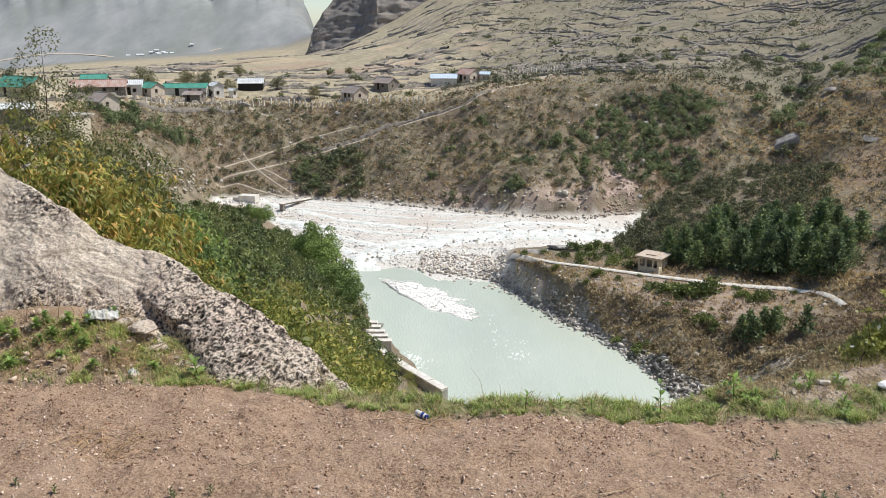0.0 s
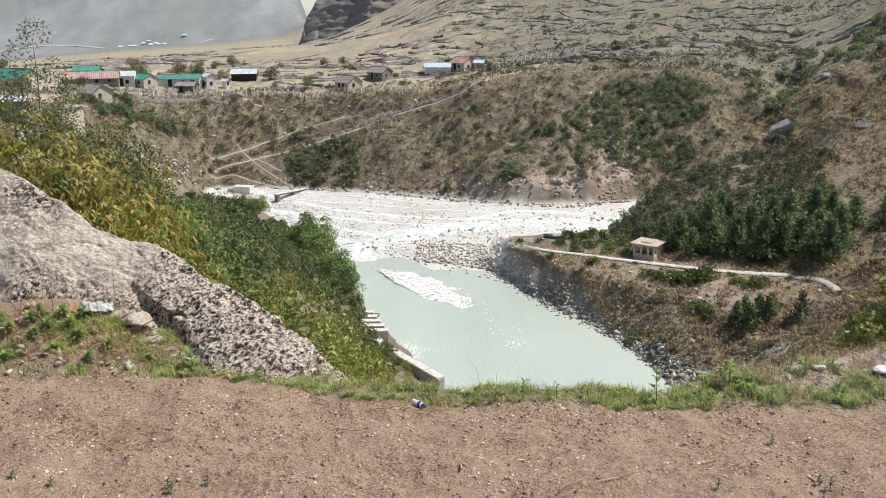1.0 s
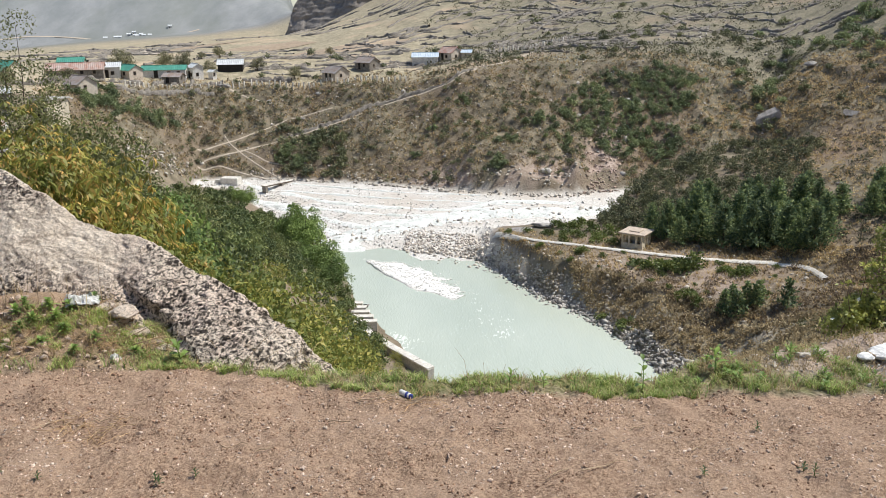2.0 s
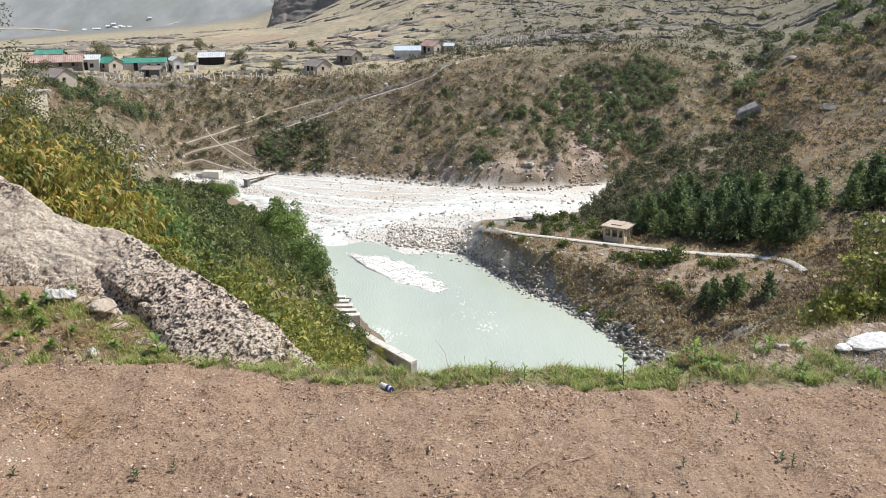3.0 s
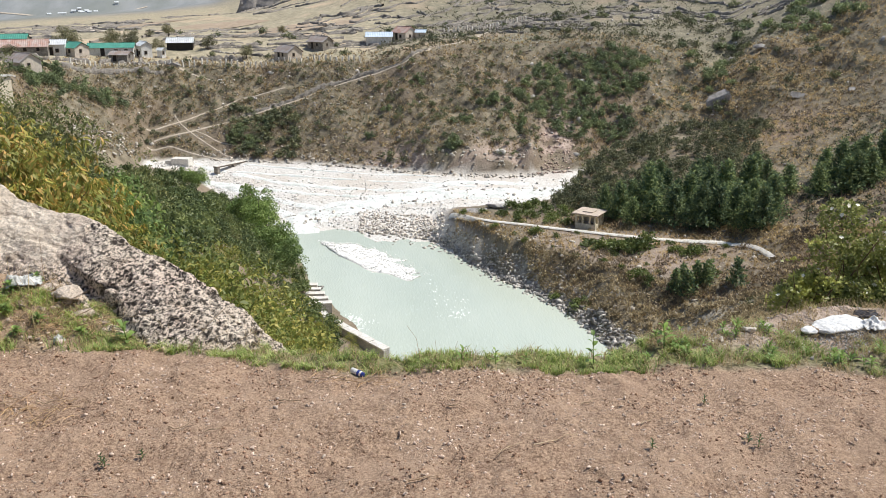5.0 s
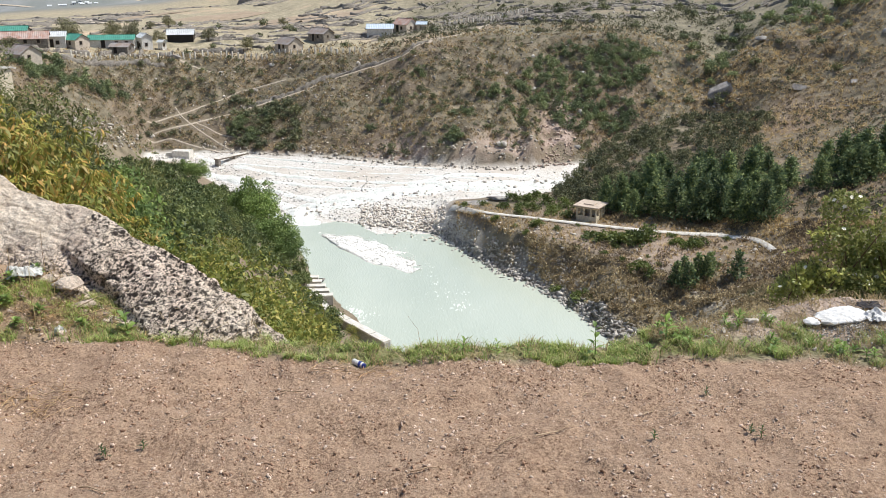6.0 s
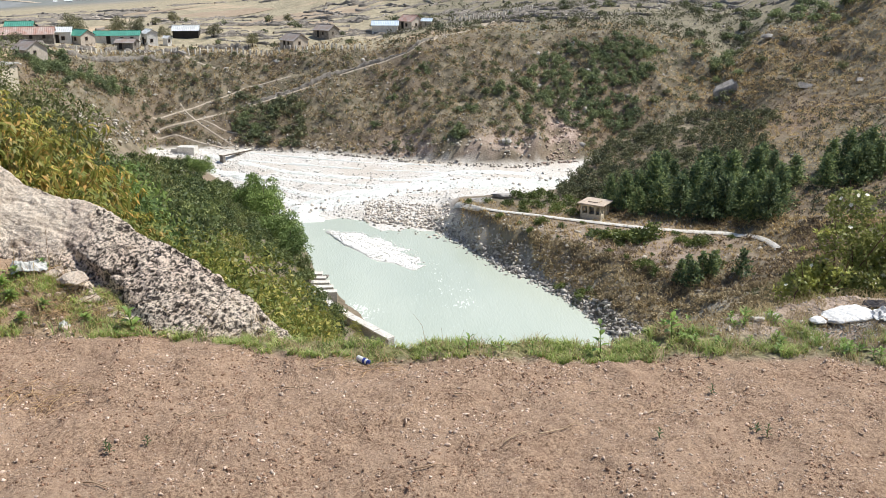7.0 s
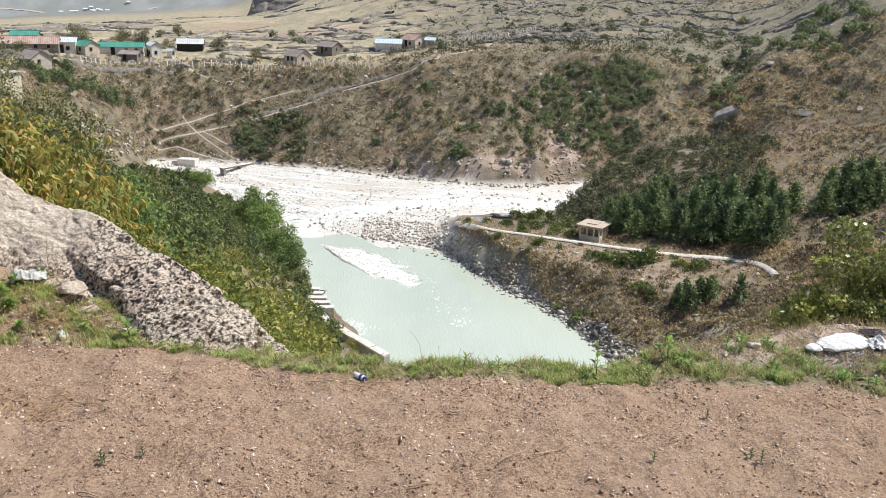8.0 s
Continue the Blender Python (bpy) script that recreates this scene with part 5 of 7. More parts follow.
stones("bank_rocks", "dark angular rocks lining the waterline", "stones", sized(scattered(57, 3600, (3.4, 19.5), (5.9, 6.28)), 58, 0.14, 1.15, 3.4), M_BANK_STONE, 59, SHARP_STONES)
stones("bank_rubble", "grey rubble strewn over the bank", "stones", sized(scattered(60, 800, (5, 27), (6.3, 8.0)), 61, 0.15, 1.0, 3.0), M_SCARP_STONE, 62, SHARP_STONES)
stones("bank_scree", "pale scree on the steep river bank below the path", "stones", sized(scattered(66, 2600, (4.4, 14), (6.1, 6.8), lambda x, y, a, q: value_noise(x, y, 0 * x, 6) > -0.2), 67, 0.12, 0.75, 3.2), M_SCARP_STONE, 68, SHARP_STONES)
stones("hillside_stones", "grey stones strewn over fields and slopes", "stones", sized(scattered(63, 3200, (-12, 32), (12.2, 14.3), lambda x, y, a, q: (q < 13.0) | (a > 5 + 3 * value_noise(x, y, 0 * x, 12))), 64, 0.2, 1.1, 3), M_BANK_STONE, 65)


def low_scrub(name, label, places, mat, seed, size=0.7, leaves=14):
    """Small scrub clumps, joined; nobody could count them."""
    rng = np.random.RandomState(seed)
    p = np.array(places, float)
    g = land(p[:, 0], p[:, 1])[0]
    s = size * rng.uniform(0.5, 1.4, len(p))
    c = np.repeat(np.c_[p, g + 0.15 * s], leaves, 0)
    s = np.repeat(s, leaves)
    out = unit(rng.normal(size=c.shape) + (0, 0, 0.6))
    at = c + out * (s * rng.uniform(0.3, 0.9, len(c)) * 0.6)[:, None]
    v, f = leaf_quads(rng, at, out + rng.normal(size=out.shape) * 0.5, 0.34 * size / 0.7, 0.17 * size / 0.7)
    return tagged(new(name, mesh_from(name, v, f, mat)), label, "scrub", kind="stuff")


def patchy(x, y, a, q):
    return (fbm(x, y, 0 * x, 11, 3) > -0.1) & off_scar(x, y, a, q)


low_scrub("low_scrub", "low olive scrub dotting the dry scarp", scattered(240, 1500, (-24, 20), (12.02, 13.02), patchy), M_SCRUB_LEAF, 241, 0.75)
low_scrub("brown_scrub", "dead brown scrub dotting the dry scarp", scattered(242, 2600, (-24, 31), (12.02, 13.3), off_scar), M_BROWN_BUSH, 243, 0.75)
low_scrub("slope_scrub", "brown scrub over the golden hillside", scattered(250, 800, (22, 33), (8.5, 10.0), patchy) + scattered(256, 420, (20, 33), (9.7, 12.1)) + scattered(254, 300, (22, 33), (12.1, 13.0), patchy), M_BROWN_BUSH, 251, 0.65)
low_scrub("slope_scrub", "olive scrub over the golden hillside", scattered(252, 500, (22, 33), (9.0, 10.0), patchy) + scattered(255, 250, (21, 33), (12.1, 13.0), patchy), M_DARK_SCRUB, 253, 0.8)
low_scrub("bank_scrub", "brown and olive scrub on the stony bank", scattered(244, 1200, (5, 31), (6.6, 9.0), patchy), M_BROWN_BUSH, 245, 0.55)
low_scrub("field_scrub", "dark low scrub on the terraced hillside", scattered(246, 3000, (0, 32), (13.05, 14.9), patchy), M_FIELD_SCRUB, 247, 1.2, 10)
stones("scarp_outcrops", "weathered grey rock outcrops breaking through the scarp", "rocks", sized(scattered(260, 110, (-24, 31), (12.05, 13.0)), 261, 0.6, 2.6, 2.0), M_BANK_STONE, 262, FINE_STONES, sink=0.7)
low_scrub("golden_tussocks", "rounded golden-brown grass tussocks on the river bank", scattered(270, 1100, (8.5, 31), (6.25, 7.0), lambda x, y, a, q: value_noise(x, y, 0 * x, 5) > -0.3) + scattered(271, 1100, (17.5, 31), (2.8, 6.2)), M_TUSSOCK, 272, 0.8, 12)
low_scrub("golden_tussocks", "golden grass tussocks massed on the dry hillside", scattered(273, 1700, (17, 33), (12.1, 13.1)) + scattered(274, 900, (22, 33), (8.6, 10.0)) + scattered(278, 160, (21, 31), (9.9, 11.9)) + scattered(279, 350, (21, 31), (9.5, 10.2)), M_TUSSOCK, 275, 0.75, 9)
low_scrub("golden_tussocks", "golden grass tussocks on the far scarp", scattered(276, 4600, (-24, 17), (12.05, 13.05), off_scar), M_TUSSOCK, 277, 0.8, 9)
low_scrub("bank_scrub", "dark scrub on the slope above the pool", scattered(282, 1000, (13, 31), (2.8, 6.3), patchy), M_DARK_SCRUB, 283, 0.6, 12)
stones("scar_rubble", "pinkish rubble below the bare scar", "stones", sized(scattered(284, 420, (10.6, 13.0), (11.98, 12.34)), 285, 0.2, 1.1, 2.2), M_SCAR_STONE, 286)
stones("scarp_foot_rocks", "grey rocks fallen along the foot of the scarp", "stones", sized(scattered(287, 800, (-12, 11), (11.9, 12.09)), 288, 0.2, 1.3, 2.4), M_SCARP_STONE, 289)


# ---- builders for built things ----
def part(name, bm, material, parent, label=""):
    me = bpy.data.meshes.new(name)
    bm.to_mesh(me)
    bm.free()
    me.materials.append(material)
    ob = new(name, me)
    ob.parent = parent
    return tagged(ob, label)


def blocks(*boxes, bevel=0.0):
    """A bmesh of boxes (x0, x1, y0, y1, z0, z1)."""
    bm = bmesh.new()
    for x0, x1, y0, y1, z0, z1 in boxes:
        m = Matrix.Translation(((x0 + x1) / 2, (y0 + y1) / 2, (z0 + z1) / 2)) @ Matrix.Diagonal((x1 - x0, y1 - y0, z1 - z0, 1))
        bmesh.ops.create_cube(bm, size=1, matrix=m)
    if bevel:
        bmesh.ops.bevel(bm, geom=bm.edges[:], offset=bevel, segments=1, affect="EDGES")
    return bm


def prism(section, x0, x1):
    """A bmesh: a (y, z) section drawn along x."""
    bm = bmesh.new()
    a = [bm.verts.new((x0, y, z)) for y, z in section]
    b = [bm.verts.new((x1, y, z)) for y, z in section]
    bm.faces.new(a)
    bm.faces.new(b[::-1])
    for i in range(len(a)):
        j = (i + 1) % len(a)
        bm.faces.new((a[i], b[i], b[j], a[j]))
    bmesh.ops.recalc_face_normals(bm, faces=bm.faces[:])
    return bm


def corrugated(length, y0, z0, y1, z1, thick=0.06, pitch=0.45):
    """A bmesh: a ribbed roof sheet along x from an eave (y0, z0) to a ridge (y1, z1)."""
    n = max(4, int(length / pitch)) * 2
    bm = bmesh.new()
    rows = []
    for k in range(n + 1):
        x, h = -length / 2 + length * k / n, 0.05 * (k % 2)
        rows.append([bm.verts.new(p) for p in ((x, y0, z0 + h), (x, y1, z1 + h), (x, y1, z1 + h - thick), (x, y0, z0 + h - thick))])
    for a, b in zip(rows, rows[1:]):
        for i in range(4):
            j = (i + 1) % 4
            bm.faces.new((a[i], b[i], b[j], a[j]))
    bm.faces.new(rows[0])
    bm.faces.new(rows[-1][::-1])
    bmesh.ops.recalc_face_normals(bm, faces=bm.faces[:])
    return bm


def opening(parent, name, x, y, z, w, h, face):
    """A door or window: frame, and a dark pane or leaf set inside it. face: 'front' or 'gable'."""
    place = pose(x, y, z) if face == "front" else pose(x, y, z, 0, 0, 90)
    t = 0.09
    frame_bm = blocks((-w / 2 - t, w / 2 + t, -0.06, 0.02, h, h + t), (-w / 2 - t, -w / 2, -0.06, 0.02, 0, h), (w / 2, w / 2 + t, -0.06, 0.02, 0, h),
                      (-w / 2 - t, w / 2 + t, -0.09, 0.02, -t, 0))
    ob = part(name, frame_bm, M_TIMBER, parent)
    ob.matrix_basis = place
    part("pane" if name == "window" else "door_leaf", blocks((-w / 2, w / 2, -0.025, 0.02, 0, h)), M_DARK_OPENING, ob)


def house(label, x, y, length, depth, wall_h, roof_h, turn, wall_mat, roof_mat, windows=2, z=None, door=True):
    ob = tagged(new("house"), label, "house", "houses of the village")
    ob.matrix_basis = pose(x, y, (ground_z(x, y) if z is None else z), 0, 0, turn)
    d = depth / 2
    part("wall", prism([(-d, -1.5), (d, -1.5), (d, wall_h), (0, wall_h + roof_h - 0.04), (-d, wall_h)], -length / 2, length / 2), wall_mat, ob)
    drop = roof_h / d * 0.35
    for s in (-1, 1):
        roof = part("roof", corrugated(length + 0.6, s * (d + 0.35), wall_h - drop + 0.08, 0, wall_h + roof_h + 0.08), roof_mat, ob)
    part("ridge_cap", blocks((-length / 2 - 0.3, length / 2 + 0.3, -0.14, 0.14, wall_h + roof_h + 0.06, wall_h + roof_h + 0.16)), roof_mat, ob)
    if door:
        opening(ob, "door", -length * 0.18, -d, 0.05, 0.85, min(1.85, wall_h - 0.2), "front")
    for k in range(windows):
        opening(ob, "window", length * (0.12 + 0.22 * k), -d, 0.75, 0.7, min(0.8, wall_h - 1.0), "front")
    opening(ob, "window", length / 2, -depth * 0.1, 0.8, 0.6, 0.75, "gable")
    return ob


def drape(name, label, category, points, width, mat, lift=0.08, step=0.5, sag=0.10):
    """A strip laid over the ground along a polyline."""
    x, y, t, v = ribbon(points, width, step, 7)
    shape = x.shape
    z = land(x.ravel(), y.ravel())[0].reshape(shape)
    z = z + lift - sag * np.abs(v) ** 8
    me = mesh_from(name, np.stack([x, y, z], -1).reshape(-1, 3), grid_faces(*shape), mat, True)
    return tagged(new(name, me), label, category, kind="structure")


def along(points, spacing, seed=0, jitter=0.0):
    p = np.array(points, float)
    d = np.r_[0, np.cumsum(np.hypot(*np.diff(p, axis=0).T))]
    t = np.arange(0, d[-1], spacing)
    rng = np.random.RandomState(seed)
    return np.stack([np.interp(t, d, p[:, k]) + rng.normal(size=len(t)) * jitter for k in (0, 1)], 1)


def fence(label, points, spacing, height, seed):
    ob = tagged(new("fence"), label, "fence")
    at = along(points, spacing, seed, 0.1)
    x0, y0 = at[0]
    z0 = ground_z(x0, y0)
    ob.matrix_basis = pose(x0, y0, z0)
    rng = np.random.RandomState(seed)
    h = land(at[:, 0], at[:, 1])[0]
    post = None
    tops = []
    for (x, y), g in zip(at, h):
        m = pose(x - x0, y - y0, g - z0, rng.normal() * 4, rng.normal() * 4, rng.uniform(0, 90))
        if post is None:
            post = part("post", blocks((-0.16, 0.16, -0.16, 0.16, -0.4, height), bevel=0.02), M_POST, ob)
            cur = post
        else:
            cur = new("post", post.data)
            cur.parent = ob
        cur.matrix_basis = m @ Matrix.Diagonal((1, 1, rng.uniform(0.8, 1.15), 1))
        tops.append((x - x0, y - y0, g - z0))
    tops = np.array(tops)
    for f in (0.45, 0.85):
        wire = new("wire", mesh_from("wire", *tube(tops + (0, 0, height * f), np.full(len(tops), 0.012), 4), M_TIMBER))
        wire.parent = ob
    return ob


# ---- distance: cliff, valley road ----
def build_cliff():
    px, py = np.interp(np.linspace(0, 1, 150), [0, 0.25, 0.5, 0.75, 1], [-60, -96, -55, 30, 130]), np.interp(np.linspace(0, 1, 150), [0, 0.25, 0.5, 0.75, 1], [720, 585, 560, 580, 640])
    h = np.linspace(0, 1, 90)
    top = 62 + 10 * value_noise(px, py, 0 * px, 30)
    x = px[:, None] + 0 * h + (h * 30)[None] * np.exp(-((px[:, None] + 96) / 60) ** 2)
    y = py[:, None] + (h ** 1.4 * 34)[None]
    z = -26 + top[:, None] * h[None]
    n = fbm(x, y, z * 0.5, 22, 5, 0.55)
    y, x = y + 3.5 * n + 1.2 * fbm(x, y, z * 4, 9, 3), x + 4.0 * fbm(x, y + 50, z * 0.5, 22, 4)
    p = np.stack([x, y, z], -1)
    back = p[:, -1:] + np.array((10, 120, 6))
    p = np.concatenate([p, back], 1)
    return tagged(new("cliff", mesh_from("cliff", p.reshape(-1, 3), grid_faces(150, 91), M_CLIFF, True)), "dark rock cliff above the far terraced fields", "cliff", kind="structure")


build_cliff()

# ---- paths ----
drape("footpath", "narrow pale concrete footpath along the terrace", "path",
      PATH_LINE, 0.85, M_PATH, 0.26, 0.5, 0.14)
for trail_label, trail_width, trail_points in TRAILS:
    drape("trail", trail_label, "path", trail_points, trail_width, M_TRAIL, 0.14, 0.3, 0.1)
drape("trail", "pale trail over the grassy bench", "path", [(11.2, 212.5), (14.3, 218.8), (21.9, 223.7), (26.7, 234.2), (35.5, 243.2), (46.3, 265.7)], 1.1, M_TRAIL, 0.2)
drape("dirt_track", "pale dirt track in the distant fields", "path", [(-135, 425), (-90, 295), (-86, 287)], 3.0, M_TRAIL, 0.4, 3)
drape("valley_road", "pale road across the distant valley floor", "road", [(-703, 1354), (-664, 1385), (-647, 1397), (-594, 1412), (-497, 1409)], 3.5, M_TRAIL, 0.8, 8)
drape("valley_road", "pale road at the foot of the distant mountain", "road", [(-410, 1422), (-388, 1459), (-359, 1475)], 3.5, M_TRAIL, 0.8, 8)

for x, y in [(-481, 1408), (-474, 1431), (-463, 1429), (-455, 1434), (-447, 1421), (-419, 1472), (-505, 1412), (-468, 1440), (-440, 1430), (-458, 1421), (-490, 1416)]:
    house("small white house far down the valley", x, y, 6, 5, 3.4, 1.5, 20, M_WHITEWASH, M_WHITE_SHEET, 2)

drape("field", "bare tan ploughed field among stone walls", "field", [(-42.8, 295.7), (-16.9, 278.7)], 22, M_PLOUGHED, 0.2, 1.0, 0.15)
drape("field", "bare tan ploughed field among stone walls", "field", [(-29.0, 257.6), (-14.2, 261.9)], 10, M_PLOUGHED, 0.2, 1.0, 0.15)
drape("field", "bare tan ploughed field among stone walls", "field", [(-70.2, 347.0), (-48.0, 332.6)], 30, M_PLOUGHED, 0.2, 1.0, 0.15)
drape("field", "bare tan ploughed field among stone walls", "field", [(-111.2, 407.1), (-87.8, 396.4)], 26, M_PLOUGHED, 0.2, 1.0, 0.15)
drape("field", "bare tan ploughed field among stone walls", "field", [(-15.7, 289.1), (-4.4, 286.2)], 16, M_PLOUGHED, 0.2, 1.0, 0.15)

# ---- village ----
house("pale blue sheet-roofed shed with whitewashed walls", 0.3, 243, 7.0, 4.2, 1.9, 1.0, -4, M_WHITEWASH, M_PALE_BLUE, 0, door=False)
house("tan gabled house with a rusty brown roof", 7.2, 243.5, 5.0, 4.4, 2.2, 1.4, -45, M_TAN_WALL, M_RUST_SHEET, 1)
house("small shed under a pale blue sheet roof", 11.7, 243, 2.6, 2.5, 1.6, 0.6, -10, M_TAN_WALL, M_PALE_BLUE, 0, door=False)
house("stone house with a grey sheet roof", -15.5, 238, 5.4, 4.2, 2.0, 1.2, -38, M_STONE_WALL, M_GREY_SHEET, 1)
house("small tan gabled house with a grey roof", -23.0, 227, 5.6, 4.6, 1.9, 1.5, -48, M_TAN_WALL, M_GREY_SHEET, 1)
# this shed is closed; its near-black walls paint the shade inside
house("long white-roofed shed, solid near-black walls painting its shaded open front", -52.5, 239, 6.6, 4.0, 1.7, 1.1, 5, M_DARK_OPENING, M_WHITE_SHEET, 0, door=False)
house("tall white house with a white sheet roof", -58.6, 225, 3.2, 2.8, 3.0, 0.8, -50, M_WHITEWASH, M_WHITE_SHEET, 1)
house("tiny white hut with a white roof", -54.8, 227, 1.5, 1.5, 1.9, 0.4, -30, M_WHITEWASH, M_WHITE_SHEET, 0, door=False)
house("long house with a green sheet roof and white walls", -65.5, 222, 10.5, 4.2, 2.0, 0.9, 8, M_WHITEWASH, M_GREEN_SHEET, 2)
house("tan house with a dull green roof", -72.0, 215, 5.0, 4.0, 2.0, 1.1, -35, M_TAN_WALL, M_GREEN_SHEET, 1)
house("low house with a patchy rust-red sheet roof", -82.5, 209, 12.5, 5.0, 1.8, 1.4, 14, M_STONE_WALL, M_RUST_SHEET, 2)
house("white-roofed house beside the rusty roof", -76.0, 214, 4.5, 4.0, 2.6, 0.9, 10, M_WHITEWASH, M_WHITE_SHEET, 1)
house("small house with a bright green sheet roof", -88.5, 222, 6.0, 4.0, 2.8, 0.9, 12, M_STONE_WALL, M_GREEN_SHEET, 1)
house("tan gabled house with a brown-grey roof", -72.3, 184.5, 5.0, 4.6, 1.9, 1.5, -38, M_TAN_WALL, M_GREY_SHEET, 0)
house("grey stone hut with a flat grey roof", -62.0, 217, 4.5, 3.5, 1.6, 0.7, -10, M_STONE_WALL, M_GREY_SHEET, 0)
house("large house with a green sheet roof and cream gable", -93.5, 194, 11, 6.0, 2.2, 2.0, -28, M_CREAM, M_GREEN_SHEET, 2)
house("low house with a white sheet roof behind bushes", -75.5, 150, 8.5, 5, 2.4, 0.7, 20, M_STONE_WALL, M_WHITE_SHEET, 2)
house("low house with a faded red sheet roof behind bushes", -66.0, 128, 7.5, 5, 2.4, 0.8, 18, M_WHITEWASH, M_RUST_SHEET, 2)


def flat_house(label, x, y, w, d, h, turn):
    ob = tagged(new("house"), label, "house", "houses of the village")
    ob.matrix_basis = pose(x, y, ground_z(x, y) - 0.5, 0, 0, turn)
    part("wall", blocks((-w / 2, w / 2, -d / 2, d / 2, -1, h)), M_CREAM, ob)
    part("roof", blocks((-w / 2 - 0.35, w / 2 + 0.35, -d / 2 - 0.35, d / 2 + 0.35, h, h + 0.22), bevel=0.03), M_CONCRETE, ob)
    part("parapet", blocks((-w / 2, w / 2, -d / 2, -d / 2 + 0.15, h + 0.22, h + 0.7)), M_CREAM, ob)
    for k in (-0.25, 0.25):
        opening(ob, "window", w * k, -d / 2, h * 0.55, 0.8, 1.0, "front")
    opening(ob, "door", 0, -d / 2, 0.3, 0.9, 1.9, "front")


flat_house("two-storey cream plastered house with a flat concrete roof", -68.0, 158, 4.2, 5.0, 4.6, -25)

VILLAGE_TREE = [tree_kind("village_tree", "dusty brown-green tree between the village houses", "trees of the village", 200 + k, 5.8, 3.2, 30, 2300, 0.34, 0.17, M_VILLAGE_LEAF, 0.22)
                for k in range(2)]
strew(VILLAGE_TREE, [(-75.7, 222, 1.15), (-69.5, 236, 0.95), (-64.5, 236, 0.95), (-45, 237.3, 0.75), (-34.1, 230.2, 0.72), (-62.2, 268, 0.7), (-67, 266, 0.5),
                     (-97, 186, 0.9), (-100, 200, 1.0), (-88, 185, 0.8), (-79, 196, 0.7), (-57, 233, 0.6), (-28, 262, 0.5)], 22)
fence("line of pale wooden fence posts along the scarp edge", [(-52.8, 214.5), (-47.2, 217), (-37.5, 218.6), (-32, 220.2), (-24.8, 219.8), (-13.3, 218.8), (-3.2, 217)], 1.45, 1.5, 30)
fence("pale wooden fence posts climbing beside the trail", [(18.7, 249.6), (26.5, 247.1), (35.7, 256.3), (44.6, 260.5)], 1.35, 1.5, 31)
fence("rough fence in front of the village houses", [(-70, 205), (-66, 208.5), (-60, 211.5), (-54, 214)], 1.1, 1.0, 32)

# ---- dry stone walls ----
def wall_stones(lines, spacing, size, seed):
    out = []
    for k, line in enumerate(lines):
        for x, y in along(line, spacing, seed + k, 0.12):
            out.append((x, y, size))
    return sized(np.array(out)[:, :2].tolist(), seed, size * 0.6, size * 1.5, 1.5)


def terrace_lines():
    rng = np.random.RandomState(77)
    out = []
    for _ in range(430):
        a0, s = rng.uniform(-15, 30), 13.35 + 1.55 * rng.rand() ** 1.05
        if a0 < 3 and s < 13.9 and rng.rand() < 0.65:
            continue
        if (a0 < -3 and s > 14.3) or (a0 > 13 and s < 13.75):
            continue
        n = rng.uniform(1.2, 5.0)
        tilt = rng.normal() * 0.03 + 0.012
        az = np.arange(a0, min(a0 + n, 32), 0.4)
        ss = np.clip(s + tilt * (az - a0) + 0.012 * np.sin(az * 3 + s * 40), 13.1, 14.95)
        out.append(np.stack(spot(az, ss), 1).tolist())
    return [o for o in out if len(o) > 2]


def rubble_walls(name, label, lines, height, thick, seed, step=0.9):
    """Dry stone walls along polylines: uneven tops, gaps where they have fallen; nobody could count their stones."""
    rng = np.random.RandomState(seed)
    pieces = []
    for line in lines:
        at = along(line, step, seed, 0.08)
        if len(at) < 4:
            continue
        g = land(at[:, 0], at[:, 1])[0]
        way = unit(np.gradient(at, axis=0))
        side = np.stack([-way[:, 1], way[:, 0]], 1)
        n = len(at)
        h = height * np.clip(0.75 + 0.7 * value_noise(at[:, 0], at[:, 1], 0 * g + seed, 6) + 0.25 * rng.normal(size=n), -0.2, 1.6)
        w = thick * rng.uniform(0.7, 1.3, n)
        rows = [np.c_[at + side * (w * f)[:, None], g + z] for f, z in ((-0.62, -0.3), (-0.5, h * 0.9), (0.1, h), (0.5, h * 0.85), (0.62, -0.3))]
        v = np.stack(rows, 1) + rng.normal(size=(n, 5, 3)) * 0.10
        pieces.append((v.reshape(-1, 3), grid_faces(n, 5)))
    return tagged(new(name, mesh_from(name, *joined(pieces), M_STONE_WALL)), label, "wall", kind="stuff")


rubble_walls("trail_wall", "dry stone wall along the trail on the scarp", [[(x - 0.2, y + 0.7) for x, y in TRAILS[3][2]], [(-34.7, 200.7), (-29.7, 202.6), (-24.8, 204.2)]], 0.7, 0.6, 70, 0.5)
rubble_walls("terrace_walls", "rows of grey dry stone terrace walls on the hillside", terrace_lines(), 0.6, 0.5, 80, 0.7)
stones("terrace_rubble", "grey stones fallen from the terrace walls", "stones", wall_stones(terrace_lines()[::2], 2.0, 0.75, 81), M_BANK_STONE, 82, sink=0.2)


def valley_lines():
    rng = np.random.RandomState(83)
    out = []
    for _ in range(85):
        a0, s = rng.uniform(-26, -1), rng.uniform(13.9, 15.9)
        az = np.arange(a0, a0 + rng.uniform(1.2, 3.5), 0.15)
        out.append(np.stack(spot(az, s + 0.02 * np.sin(az * 2.2 + s * 9)), 1).tolist())
    return out


